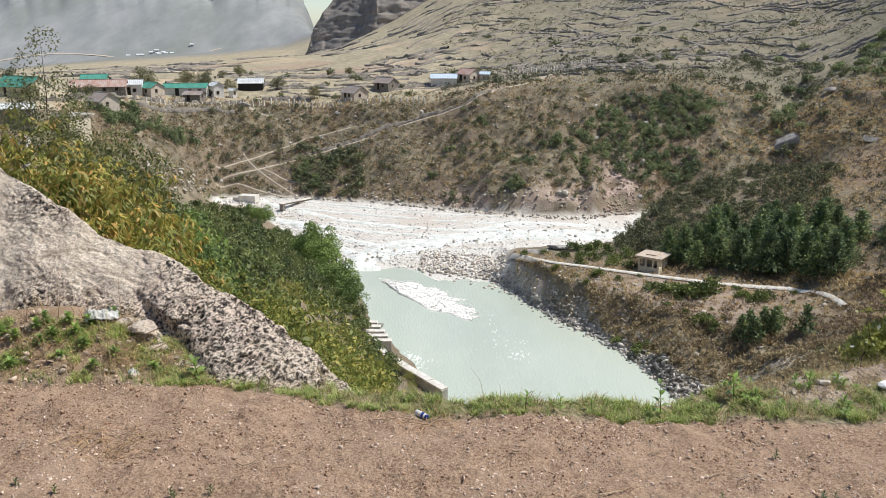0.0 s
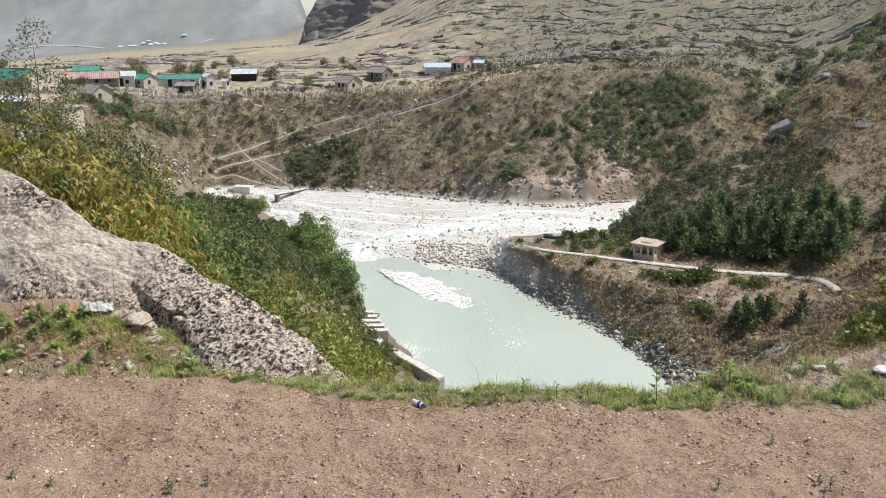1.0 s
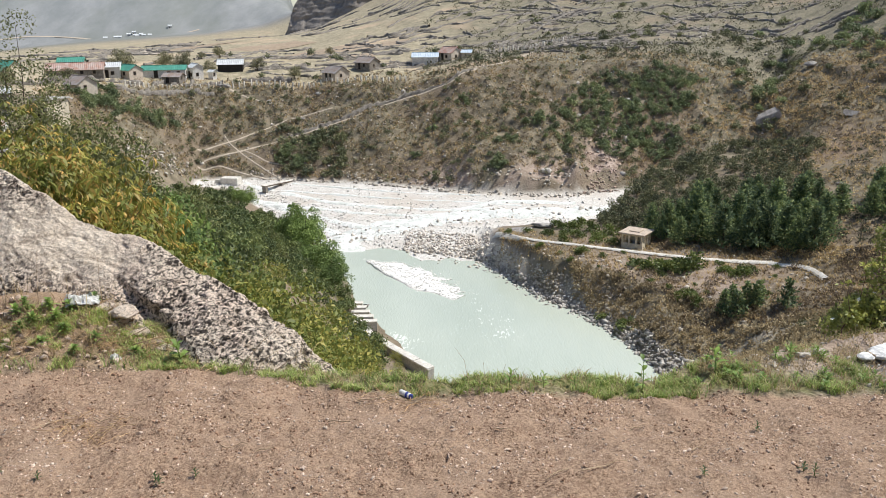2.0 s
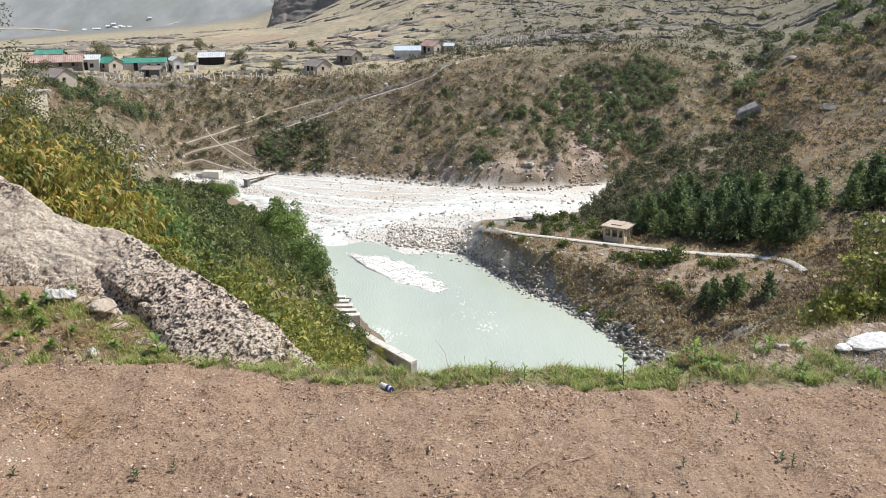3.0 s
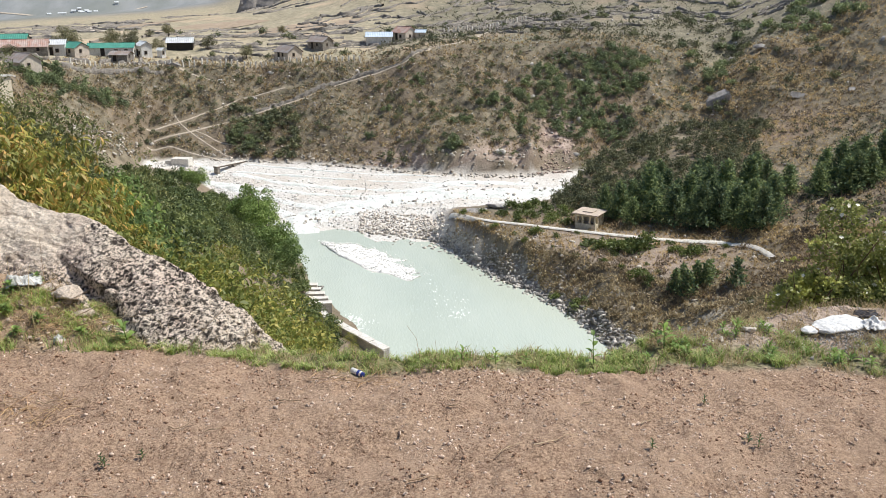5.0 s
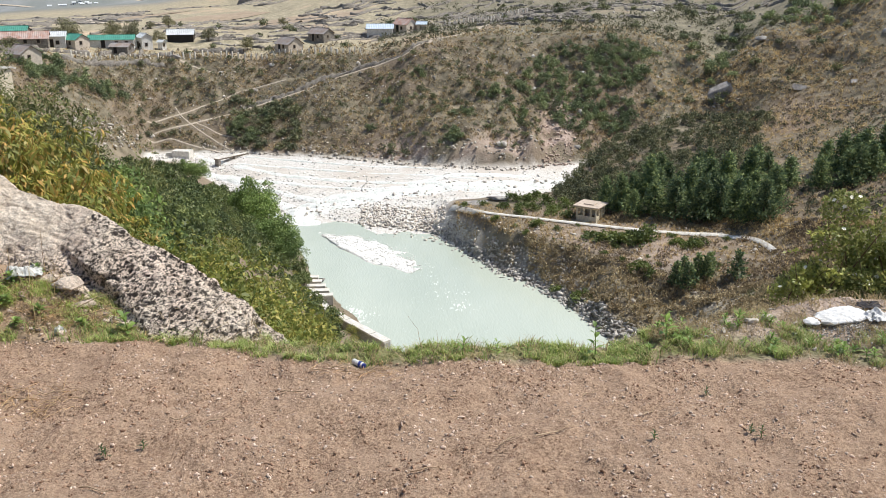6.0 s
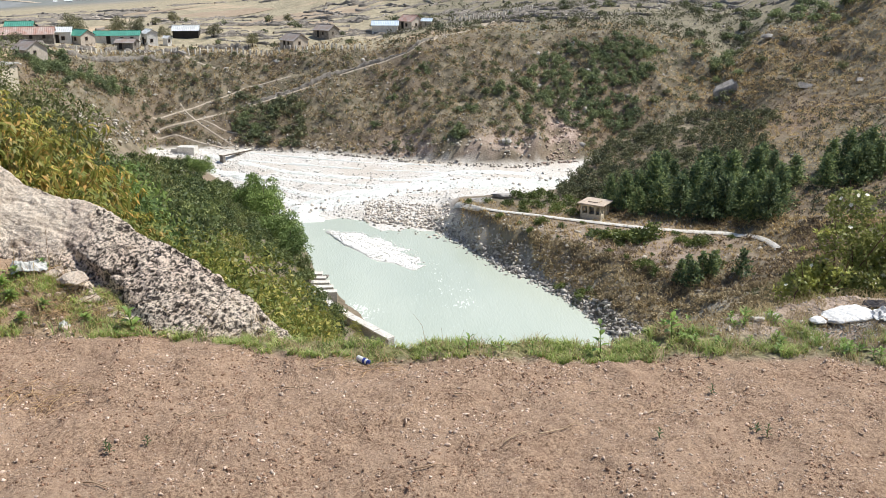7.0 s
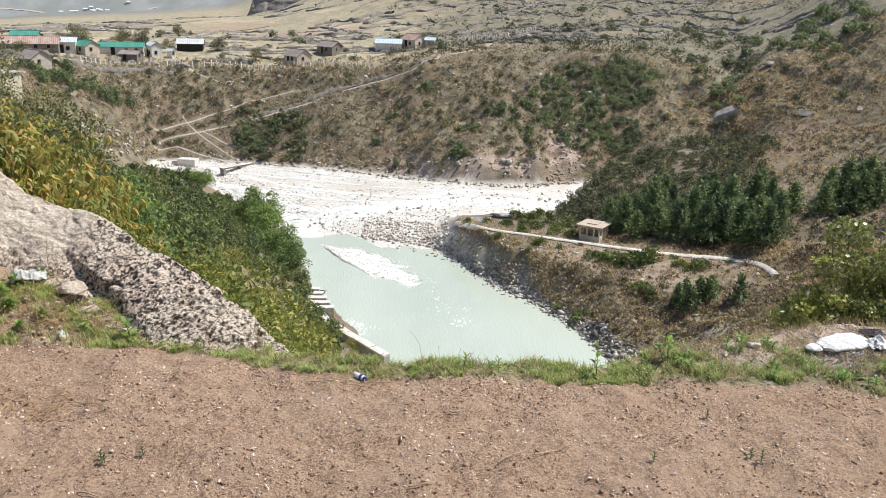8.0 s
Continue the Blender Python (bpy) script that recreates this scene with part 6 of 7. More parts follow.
rubble_walls("yard_walls", "tumbledown stone walls round the village yards", [[(-78, 203), (-72, 206), (-67, 209.5)], [(-70, 199), (-64, 205), (-58, 209), (-51, 213)], [(-62, 214), (-56, 216.5), (-50, 219)],
              [(-86, 196), (-80, 200), (-76, 204)], [(-92, 186), (-86, 190), (-80, 193)], [(-47, 226), (-40, 226.5), (-34, 226)], [(-66, 212), (-63, 217)], [(-57, 213), (-58, 219)]], 1.1, 0.6, 73, 0.6)
stones("yard_rubble", "pale rubble heaped in the village yards", "stones", sized((np.random.RandomState(74).normal(size=(260, 2)) * (9, 4) + (-66, 208)).tolist(), 75, 0.25, 0.9, 2.0), M_SCARP_STONE, 76, SHARP_STONES)
rubble_walls("field_walls", "low stone walls round the fields behind the village", valley_lines(), 0.8, 0.8, 84, 1.2)

# ---- river works: retaining wall, groyne blocks, footbridge, pavilion ----
def build_retaining_wall():
    ob = tagged(new("retaining_wall"), "pale concrete river retaining wall with a broad slab top", "wall")
    top = np.array([(0.2, 86.6), (-1.4, 88.8), (-2.9, 90.9), (-4.4, 93.0), (-5.9, 95.2), (-7.4, 97.8), (-8.7, 100.6), (-9.8, 103.6)])
    ob.matrix_basis = pose(top[0][0], top[0][1], -37.0)
    for k, (a, b) in enumerate(zip(top, top[1:])):
        d = b - a
        ln, turn = np.hypot(*d), math.degrees(math.atan2(d[1], d[0]))
        c = (a + b) / 2 - top[0]
        body = part("wall_section", blocks((-ln / 2 - 0.02, ln / 2 + 0.02, -0.40, 0.40, -4.2, -0.18)), M_CONCRETE, ob)
        slab = part("cap_slab", blocks((-ln / 2 + 0.04, ln / 2 - 0.04, -0.52, 0.52, -0.18, 0.04 + 0.03 * (k % 2)), bevel=0.03), M_PATH, ob)
        body.matrix_basis = slab.matrix_basis = pose(c[0], c[1], 0, 0, 0, turn)
    return ob


build_retaining_wall()


def groyne(x, y, turn, ln, z):
    ob = tagged(new("groyne_block"), "pale concrete groyne block stepping into the water", "concrete block", "groyne blocks")
    ob.matrix_basis = pose(x, y, z, 0, 0, turn)
    part("block", blocks((-ln / 2, ln / 2, -0.45, 0.45, -3.2, -0.16)), M_CONCRETE, ob)
    part("cap_slab", blocks((-ln / 2 - 0.05, ln / 2 + 0.05, -0.5, 0.5, -0.16, 0.03), bevel=0.03), M_PATH, ob)


for k in range(5):
    groyne(-7.9 - 0.55 * k, 103.2 + 2.1 * k, 4 - 2 * k, 2.6 - 0.1 * k, -37.7 - 0.12 * k)
boulder("wet_boulder", "dark wet boulder at the water's edge", -11.6, 119, 2.0, 301, M_ROCK, z=-39.6, group="boulders in the river")
boulder("wet_boulder", "dark wet boulder in the pool", -8.6, 113.5, 1.1, 302, M_ROCK, z=-39.6, group="boulders in the river")


def build_pavilion():
    ob = tagged(new("pavilion"), "small cream open pavilion with a flat roof beside the path", "pavilion")
    ob.matrix_basis = pose(31.2, 123.0, ground_z(31.2, 123.0) - 0.05, 0, 0, -36)
    s = 1.62
    part("plinth", blocks((-s - 0.15, s + 0.15, -s - 0.15, s + 0.15, -1.2, 0.12), bevel=0.02), M_CONCRETE, ob)
    for name, (x0, x1, y0, y1) in (("front_parapet", (-s, s, -s, -s + 0.16)), ("side_parapet", (s - 0.16, s, -s + 0.16, -0.45)), ("side_parapet", (s - 0.16, s, 0.45, s)),
                                   ("side_parapet", (-s, -s + 0.16, -s + 0.16, s)), ("back_wall", (-s, s, s - 0.16, s))):
        part(name, blocks((x0, x1, y0, y1, 0.12, 2.3 if name == "back_wall" else 0.95), bevel=0.01), M_CREAM, ob)
    for x, y in [(-s, -s), (-0.55, -s), (0.55, -s), (s - 0.24, -s), (s - 0.24, -0.62), (s - 0.24, 0.42), (s - 0.24, s - 0.24), (-s, 0.0), (-s, s - 0.24)]:
        part("pillar", blocks((x - 0.012, x + 0.25, y - 0.012, y + 0.25, 0.12, 2.05), bevel=0.012), M_CREAM, ob)
    part("lintel", blocks((-s, s, -s, -s + 0.24, 2.05, 2.32), (-s, s, s - 0.24, s, 2.3, 2.32), (s - 0.24, s, -s + 0.24, s - 0.24, 2.05, 2.32), (-s, -s + 0.24, -s + 0.24, s - 0.24, 2.05, 2.32)), M_CREAM, ob)
    part("roof", blocks((-s - 0.42, s + 0.42, -s - 0.42, s + 0.42, 2.33, 2.52), (-s * 0.5, s * 0.5, -s * 0.5, s * 0.5, 2.51, 2.66), bevel=0.025), M_ROOF_SLAB, ob)
    part("bench", blocks((-s + 0.2, s - 0.3, s - 0.6, s - 0.18, 0.12, 0.55)), M_CONCRETE, ob)


build_pavilion()


def build_footbridge():
    ob = tagged(new("footbridge"), "narrow pale timber footbridge over a side stream", "bridge")
    a, b = np.array((-35.0, 181.5)), np.array((-29.3, 188.0))
    c, d = (a + b) / 2, b - a
    ob.matrix_basis = pose(c[0], c[1], -36.3, 0, 0, math.degrees(math.atan2(d[1], d[0])))
    ln = np.hypot(*d)
    for y in (-0.45, 0.45):
        part("beam", blocks((-ln / 2, ln / 2, y - 0.12, y + 0.12, -0.28, 0)), M_TIMBER, ob)
    n = int(ln / 0.3)
    plank = part("plank", blocks((-0.13, 0.13, -0.65, 0.65, 0.0, 0.07)), M_POST, ob)
    plank.location = (-ln / 2 + 0.15, 0, 0)
    for k in range(1, n):
        o = new("plank", plank.data)
        o.parent, o.location = ob, (-ln / 2 + 0.15 + k * ln / n, 0, 0)
    for x in (-ln / 2 + 0.5, 0.6, ln / 2 - 0.5):
        part("pier", blocks((x - 0.35, x + 0.35, -0.6, 0.6, -1.8, -0.28), bevel=0.06), M_STONE_WALL, ob)


build_footbridge()
ab = tagged(new("bridge_abutment"), "pale concrete abutment on the gravel bank", "abutment")
ab.matrix_basis = pose(-43.0, 187.0, -36.9, 0, 0, -12)
part("block", blocks((-2.0, 2.0, -1.2, 1.2, -1.0, 1.5), bevel=0.08), M_PATH, ab)
part("wing_wall", blocks((-3.6, -2.05, -0.6, 0.6, -1.0, 0.9), bevel=0.05), M_CONCRETE, ab)

# ---- single rocks ----
for x, y, size, seed, st, lab in [(75.6, 187.6, 6.2, 310, (1.25, 0.9, 1.25), "big pale-topped boulder in the gully mouth"), (85.8, 208, 3.6, 311, (1, 1, 0.8), "dark boulder among gully bushes"),
                                  (90.5, 203, 2.8, 312, (1.2, 1, 0.7), "grey boulder among gully bushes"), (87.5, 174.8, 3.2, 313, (1.3, 1, 0.7), "dark boulder on the golden slope"),
                                  (94.8, 168.4, 2.6, 314, (1, 1, 0.8), "grey boulder on the golden slope"), (15.0, 135.6, 3.4, 315, (1.6, 0.8, 0.34), "flat grey rock slab on the terrace tip"), (18.6, 136.2, 3.0, 322, (1.5, 0.8, 0.4), "flat grey rock slab on the terrace tip"),
                                  (-49.7, 216, 2.6, 316, (1.4, 1, 0.8), "dark rock at the scarp edge"), (-37, 152, 3.2, 317, (1, 1, 0.9), "grey rock among the riverbank bushes"),
                                  (-23, 133, 3.6, 318, (1, 1, 0.9), "brown-grey rock under the riverbank trees"), (68, 137, 1.8, 319, (1, 1, 0.8), "grey boulder above the grove")]:
    boulder("boulder", lab, x, y, size, seed, M_ROCK, stretch=st, group="valley boulders")
GULLY = [bush_kind("gully_bush", "bright green bush filling the gully", "bushes of the gully", 210 + k, 1.6, 1.7, 13, 280, 0.38, 0.24, M_SCRUB_GREEN) for k in range(2)]
strew(GULLY, [(75.3, 208), (76.5, 198), (75.7, 194), (78.9, 196), (78, 201), (80.5, 199), (81.5, 204), (83, 207), (87.2, 220), (90, 218), (92.5, 221), (77, 218), (109.4, 225.6, 1.8), (104, 216, 1.5),
              (100.6, 211.8, 1.4), (114.9, 231, 1.9), (113, 222, 1.8), (103.9, 207.4, 1.4), (111, 206.6, 1.7), (107, 211, 1.6), (94.3, 245.8), (96, 226, 1.3), (99, 220, 1.4), (117, 212, 1.8),
              (107, 219, 1.5), (66.5, 206, 0.8), (74, 203, 1.0), (79.5, 192, 0.9), (112, 200, 1.5), (106, 202, 1.3), (119, 220, 1.7)], 23, (0.9, 1.4))
strew(SLOPE_BUSH, scattered(90, 60, (-14, 30), (13.1, 14.4), gap=5), 24, (0.8, 1.8))
strew(LOW_BUSH, scattered(91, 24, (9, 24), (7.0, 8.0), gap=2.5), 25, (0.35, 0.7))
stones("path_edge_stones", "loose grey stones edging the footpath", "stones", sized(scattered(92, 240, (21.2, 25.6), (8.1, 8.5)), 93, 0.2, 0.5), M_BANK_STONE, 94)
stones("slope_stones", "angular stones on the grove hillside", "stones", sized(scattered(95, 500, (14, 31), (8.3, 11.5)), 96, 0.2, 0.9, 3), M_BANK_STONE, 97)
tufts("hillside_grass", "dry golden grass over the grove hillside", [(*p, 0) for p in scattered(98, 1500, (13, 32), (8.3, 10.0)) + scattered(89, 1400, (22, 32), (12.0, 13.0))], 0.5, 5, M_DRY_GRASS, 99, 0.12, 0.8)


stones("scarp_stones", "pale stones scattered over the dry scarp", "stones", sized(scattered(330, 1500, (-24, 22), (12.03, 13.0), patchy), 331, 0.2, 1.0, 2.5), M_SCARP_STONE, 332)
stones("gully_fan", "pale rocks tumbled down a gully beside the trails", "stones", sized(scattered(333, 200, (-19.3, -15.6), (12.02, 12.3), off_scar), 334, 0.4, 1.8, 2.2), M_SCARP_STONE, 335, SHARP_STONES)


# ---- gravel island in the pool ----
def build_island():
    n = 70
    u, v = np.meshgrid(np.linspace(0, 4, n), np.linspace(-1, 1, n), indexing="ij")
    line = [0, 1, 2, 3, 4]
    cx, cy = np.interp(u, line, [-10.5, -6.8, -2.3, 1.4, 5.2]), np.interp(u, line, [136.8, 133.4, 127.9, 123.2, 117.5])
    wx, wy = np.interp(u, line, [0.1, 2.1, 2.8, 2.6, 1.6]), np.interp(u, line, [0.1, 1.9, 3.6, 3.6, 1.8])
    wob = 0.25 * value_noise(u * 3, v, 0 * u, 0.8)
    x, y = cx + (v + wob) * wx, cy + (v + wob) * wy
    crest = np.interp(v, [-1, -0.85, -0.4, 0.3, 1], [-0.6, 0.6, 0.8, 0.45, -0.1]) * smooth(u, 0, 0.7) * (1 - 0.55 * smooth(u, 2.2, 4.0))
    z = POOL_Z - 0.12 + 0.55 * crest + 0.10 * fbm(x, y, 0 * x, 1.2, 3)
    ob = new("gravel_bar", mesh_from("gravel_bar", np.stack([x, y, z], -1).reshape(-1, 3), grid_faces(n, n), M_BAR_COBBLE, True))
    tagged(ob, "low pale cobble bar in the middle of the pool", "gravel bar", kind="structure")
    rng = np.random.RandomState(5)
    k = rng.randint(0, n * n, 2000)
    pts = np.stack([x.ravel()[k] + rng.normal(size=2000) * 0.1, y.ravel()[k] + rng.normal(size=2000) * 0.1, 0.12 + 0.30 * rng.rand(2000) ** 2.5], 1)
    stones("bar_cobbles", "pale cobbles covering the mid-river bar", "stones", pts, M_BAR_COBBLE, 6, heights=np.maximum(z.ravel()[k], POOL_Z - 0.12))


build_island()


# ---- the near terrace ----
def verge_points(seed, count, x0, x1, lo, hi, keep=None):
    rng = np.random.RandomState(seed)
    x = rng.uniform(x0, x1, count)
    y = soil_edge(x) + rng.uniform(lo, hi, count)
    ok = np.ones(count, bool) if keep is None else keep(x, y)
    return [(a, b, 0.0) for a, b in zip(x[ok], y[ok])]


def clumpy(x, y):
    return value_noise(x, y, 0 * x, 0.16) + 0.6 * value_noise(x, y, 3 + 0 * x, 0.05) > 0.08


tufts("verge_grass", "short green grass along the edge of the soil", verge_points(400, 2300, -0.95, 1.9, -0.01, 0.30, clumpy), 0.026, 11, M_GRASS, 401, 0.0034, 0.8)
tufts("verge_grass", "short green grass at the foot of the outcrop", verge_points(402, 1900, -2.3, -0.8, -0.01, 0.42, clumpy), 0.028, 10, M_GRASS, 403, 0.0034, 0.8)
tufts("verge_grass", "patchy grass on the stony rise", verge_points(404, 1300, 1.1, 2.6, 0.0, 0.5, clumpy), 0.028, 9, M_GRASS, 405, 0.0034, 0.8)
tufts("verge_grass", "taller tufts of grass in the verge", verge_points(410, 150, -2.2, 2.4, 0.0, 0.2, lambda x, y: value_noise(x, y, 7 + 0 * x, 0.2) > 0.15), 0.05, 14, M_GRASS, 411, 0.004, 0.6)
tufts("dry_verge_grass", "dry straw-coloured grass in the verge", verge_points(406, 900, -2.3, 2.6, 0.0, 0.42), 0.036, 8, M_DRY_GRASS, 407, 0.0025, 0.9)
tufts("dry_rise_grass", "dry grass and dead stalks on the stony rise", verge_points(412, 700, 1.2, 2.7, 0.2, 0.95), 0.045, 7, M_DRY_GRASS, 413, 0.0022, 1.0)
stones("rise_gravel", "fine pale grit on the rise behind the weeds", "gravel", sized([p[:2] for p in verge_points(414, 1500, 1.3, 2.7, 0.25, 0.95)], 415, 0.005, 0.022, 2.5), M_PALE_STONE, 416, SHARP_STONES, sink=0.4)
tufts("dry_spoil_grass", "dry grass stalks on the spoil heap below the outcrop", verge_points(408, 70, -2.3, -0.5, 0.1, 0.55), 0.12, 6, M_DRY_GRASS, 409, 0.003, 0.9)


def soil_points(seed, count, deep=2.05, tight=0.0):
    rng = np.random.RandomState(seed)
    x, y = rng.uniform(-2.2, 2.4, count), rng.uniform(deep, 3.6, count)
    ok = (y < soil_edge(x) + 0.04) & (value_noise(x, y, seed + 0 * x, 0.22) + 0.6 * value_noise(x, y, seed + 0 * x, 0.06) > rng.uniform(-0.7 + tight, 0.7, count))
    return np.stack([x[ok], y[ok]], 1).tolist()


stones("soil_pebbles", "small pale pebbles scattered over the tilled soil", "pebbles", sized(soil_points(410, 21000), 411, 0.004, 0.024, 3.2), M_PEBBLE, 412, FLAT_STONES, sink=0.40)
stones("soil_clods", "crumbly brown clods on the tilled soil", "clods", sized(soil_points(413, 23000, tight=0.3), 414, 0.004, 0.022, 2.6), M_CLOD, 415, FLAT_STONES, sink=0.36)
stones("rise_rubble", "pale stones and rubble on the verge rise", "stones", sized([p[:2] for p in verge_points(416, 420, 1.35, 2.7, 0.12, 0.75)], 417, 0.008, 0.04, 2.8), M_PALE_STONE, 418, SHARP_STONES)
stones("spoil_rubble", "stones and crumbs on the spoil heap", "stones", sized([p[:2] for p in verge_points(419, 420, -2.4, -0.9, 0.02, 0.5)], 420, 0.008, 0.06, 2.6), M_PEBBLE, 421)
stones("gravel_heap", "grey gravel heaped beside the white sack", "gravel", sized((np.random.RandomState(422).normal(size=(1500, 2)) * (0.12, 0.05) + (2.19, 3.46)).tolist(), 423, 0.005, 0.017, 1.8), M_GREY_GRAVEL, 424, SHARP_STONES, sink=0.1)

for x, y, size, seed in [(1.80, 3.63, 0.075, 430), (1.70, 3.57, 0.07, 431), (1.55, 3.50, 0.04, 432), (1.90, 3.44, 0.035, 435)]:
    boulder("stone", "pale angular stone lying on the grassy rise", x, y, size, seed, M_PALE_STONE, group="stones on the rise")
for x, y, size, seed in [(-2.02, 3.93, 0.12, 440), (-1.39, 3.93, 0.10, 441), (-1.27, 3.84, 0.08, 442), (-1.86, 4.02, 0.09, 443), (-2.2, 4.0, 0.11, 444), (-1.58, 4.08, 0.10, 445), (-1.48, 3.98, 0.13, 446)]:
    boulder("stone", "earth-stained stone in the spoil heap", x, y, size * 0.55, seed, M_SPOIL_STONE, group="stones of the spoil heap", stretch=(1.1, 1, 0.85))
for x, y, size, seed in [(-0.44, 2.72, 0.026, 450), (0.30, 2.86, 0.03, 451), (-0.62, 3.05, 0.024, 452), (0.52, 2.75, 0.026, 453), (-1.1, 3.0, 0.028, 454), (0.95, 3.02, 0.025, 455), (-0.1, 2.6, 0.03, 456), (0.7, 2.5, 0.03, 457)]:
    boulder("soil_stone", "small beige stone lying on tilled soil", x, y, size * 0.75, seed, M_PEBBLE, stretch=(1.2, 0.8, 0.55), group="stones on the soil")


def weed(name, label, x, y, height, leaves, length, width, seed, group, mat=None, lean=0.35, z=None):
    """A leafy weed: a stem with leaves standing off it."""
    rng = np.random.RandomState(seed)
    ob = tagged(new(name), label, "plant", group)
    ob.matrix_basis = pose(x, y, ground_z(x, y) if z is None else z, 0, 0, rng.uniform(0, 360))
    top = np.array((rng.normal() * 0.12, rng.normal() * 0.12, 1.0)) * height
    stalk = mesh_from("stalk", *tube([(0, 0, -0.02), top * 0.5 + (0.02 * height, 0, 0), top], [0.03 * length + 0.0012, 0.02 * length + 0.001, 0.0008], 5), M_WEED)
    new("stalk", stalk).parent = ob
    t = np.linspace(0.12, 1.0, leaves)
    a = np.arange(leaves) * 2.4 + rng.uniform(0, 6)
    way = np.stack([np.cos(a), np.sin(a), lean + 0.9 * t ** 2], 1)
    pieces = []
    for k in range(leaves):
        d, s = unit(way[k]), unit(np.cross(way[k], (0, 0, 1.0)))
        n = np.cross(s, d)
        ln, wd = length * rng.uniform(0.75, 1.2) * (1.1 - 0.45 * t[k]), width * rng.uniform(0.8, 1.2)
        rows = []
        for f, w, bend in ((0, 0.12, 0), (0.3, 0.9, 0.03), (0.6, 0.85, -0.02), (1.0, 0.05, -0.22)):
            c = top * t[k] * 0.98 + d * ln * f + np.array((0, 0, bend * ln))
            rows += [c - s * wd * w * 0.5 + n * wd * 0.15 * w, c, c + s * wd * w * 0.5 + n * wd * 0.15 * w]
        pieces.append((np.array(rows), grid_faces(4, 3)))
    for v, f in pieces[:12]:
        new("leaf", mesh_from("leaf", v, f, mat or M_WEED)).parent = ob
    if len(pieces) > 12:
        new("foliage", mesh_from("foliage", *joined(pieces[12:]), mat or M_WEED)).parent = ob
    return ob


weed("tall_weed", "tall broad-leaved green weed at the drop-off", 0.92, 3.34, 0.15, 9, 0.055, 0.022, 460, "weeds of the verge")
weed("verge_weed", "spiky green weed standing in the verge grass", 0.35, 3.37, 0.07, 11, 0.06, 0.012, 461, "weeds of the verge")
weed("verge_weed", "small weed standing in the verge grass", 0.50, 3.36, 0.065, 7, 0.035, 0.012, 462, "weeds of the verge")
weed("verge_weed", "small weed standing in the verge grass", 0.63, 3.36, 0.05, 7, 0.035, 0.012, 463, "weeds of the verge")
weed("broad_weed", "pale broad-leaved weed in front of the outcrop", -1.13, 3.70, 0.09, 8, 0.075, 0.03, 464, "weeds of the verge")
rise = np.random.RandomState(469)
for k in range(46):
    x = rise.uniform(1.15, 2.45)
    y = float(soil_edge(np.array([x]))[0]) + rise.uniform(0.06, 0.42)
    if 1.95 < x < 2.4 and 3.36 < y < 3.62:
        continue
    weed("verge_weed", "leafy green weed among stones on the rise", x, y, rise.uniform(0.018, 0.05), 9 + k % 6, rise.uniform(0.028, 0.052), rise.uniform(0.008, 0.014), 470 + k, "weeds of the rise", lean=rise.uniform(0.25, 0.6))
weed("broad_weed", "pale broad-leaved weed at the drop-off", 1.27, 3.46, 0.11, 8, 0.07, 0.026, 560, "weeds of the verge")
for k, (x, y, h) in enumerate([(-1.97, 3.93, 0.08), (-1.88, 3.90, 0.07), (-1.78, 3.92, 0.08), (-2.06, 3.88, 0.07), (-1.72, 3.86, 0.05), (-1.92, 3.85, 0.06), (-2.14, 3.92, 0.08), (-1.55, 3.80, 0.05), (-1.83, 3.98, 0.08), (-1.94, 3.98, 0.09), (-1.74, 4.0, 0.07), (-2.2, 3.85, 0.06), (-1.8, 3.78, 0.04),
                               (-1.66, 4.1, 0.07), (-1.35, 3.74, 0.05), (-1.62, 3.72, 0.05), (-2.0, 3.7, 0.05)]):
    weed("spoil_weed", "low leafy weed growing on the spoil heap", x, y, h * 0.6, 22, 0.05, 0.016, 500 + k, "weeds of the spoil heap")
for k, (x, y, h) in enumerate([(-0.82, 2.72, 0.03), (-0.93, 2.66, 0.055), (-0.955, 2.70, 0.035), (1.28, 2.99, 0.045), (1.33, 2.60, 0.06), (1.31, 2.64, 0.04), (0.94, 2.58, 0.035), (-1.35, 2.67, 0.04), (-1.5, 2.7, 0.03)]):
    weed("seedling", "small dark green seedling sprouting from the soil", x, y, h * 0.8, 10, 0.024, 0.007, 520 + k, "seedlings in the soil", M_SEEDLING)


def stalks(name, label, group, lines, radius, mat):
    for line in lines:
        p = np.array(line, float)
        p[:, 2] += ground_z(p[0, 0], p[0, 1]) if p[-1, 2] > 0.03 else land(p[:, 0], p[:, 1])[0]
        tagged(new(name, mesh_from(name, *tube(p, np.linspace(radius, radius * 0.4, len(p)), 5), mat)), label, "twig", group)


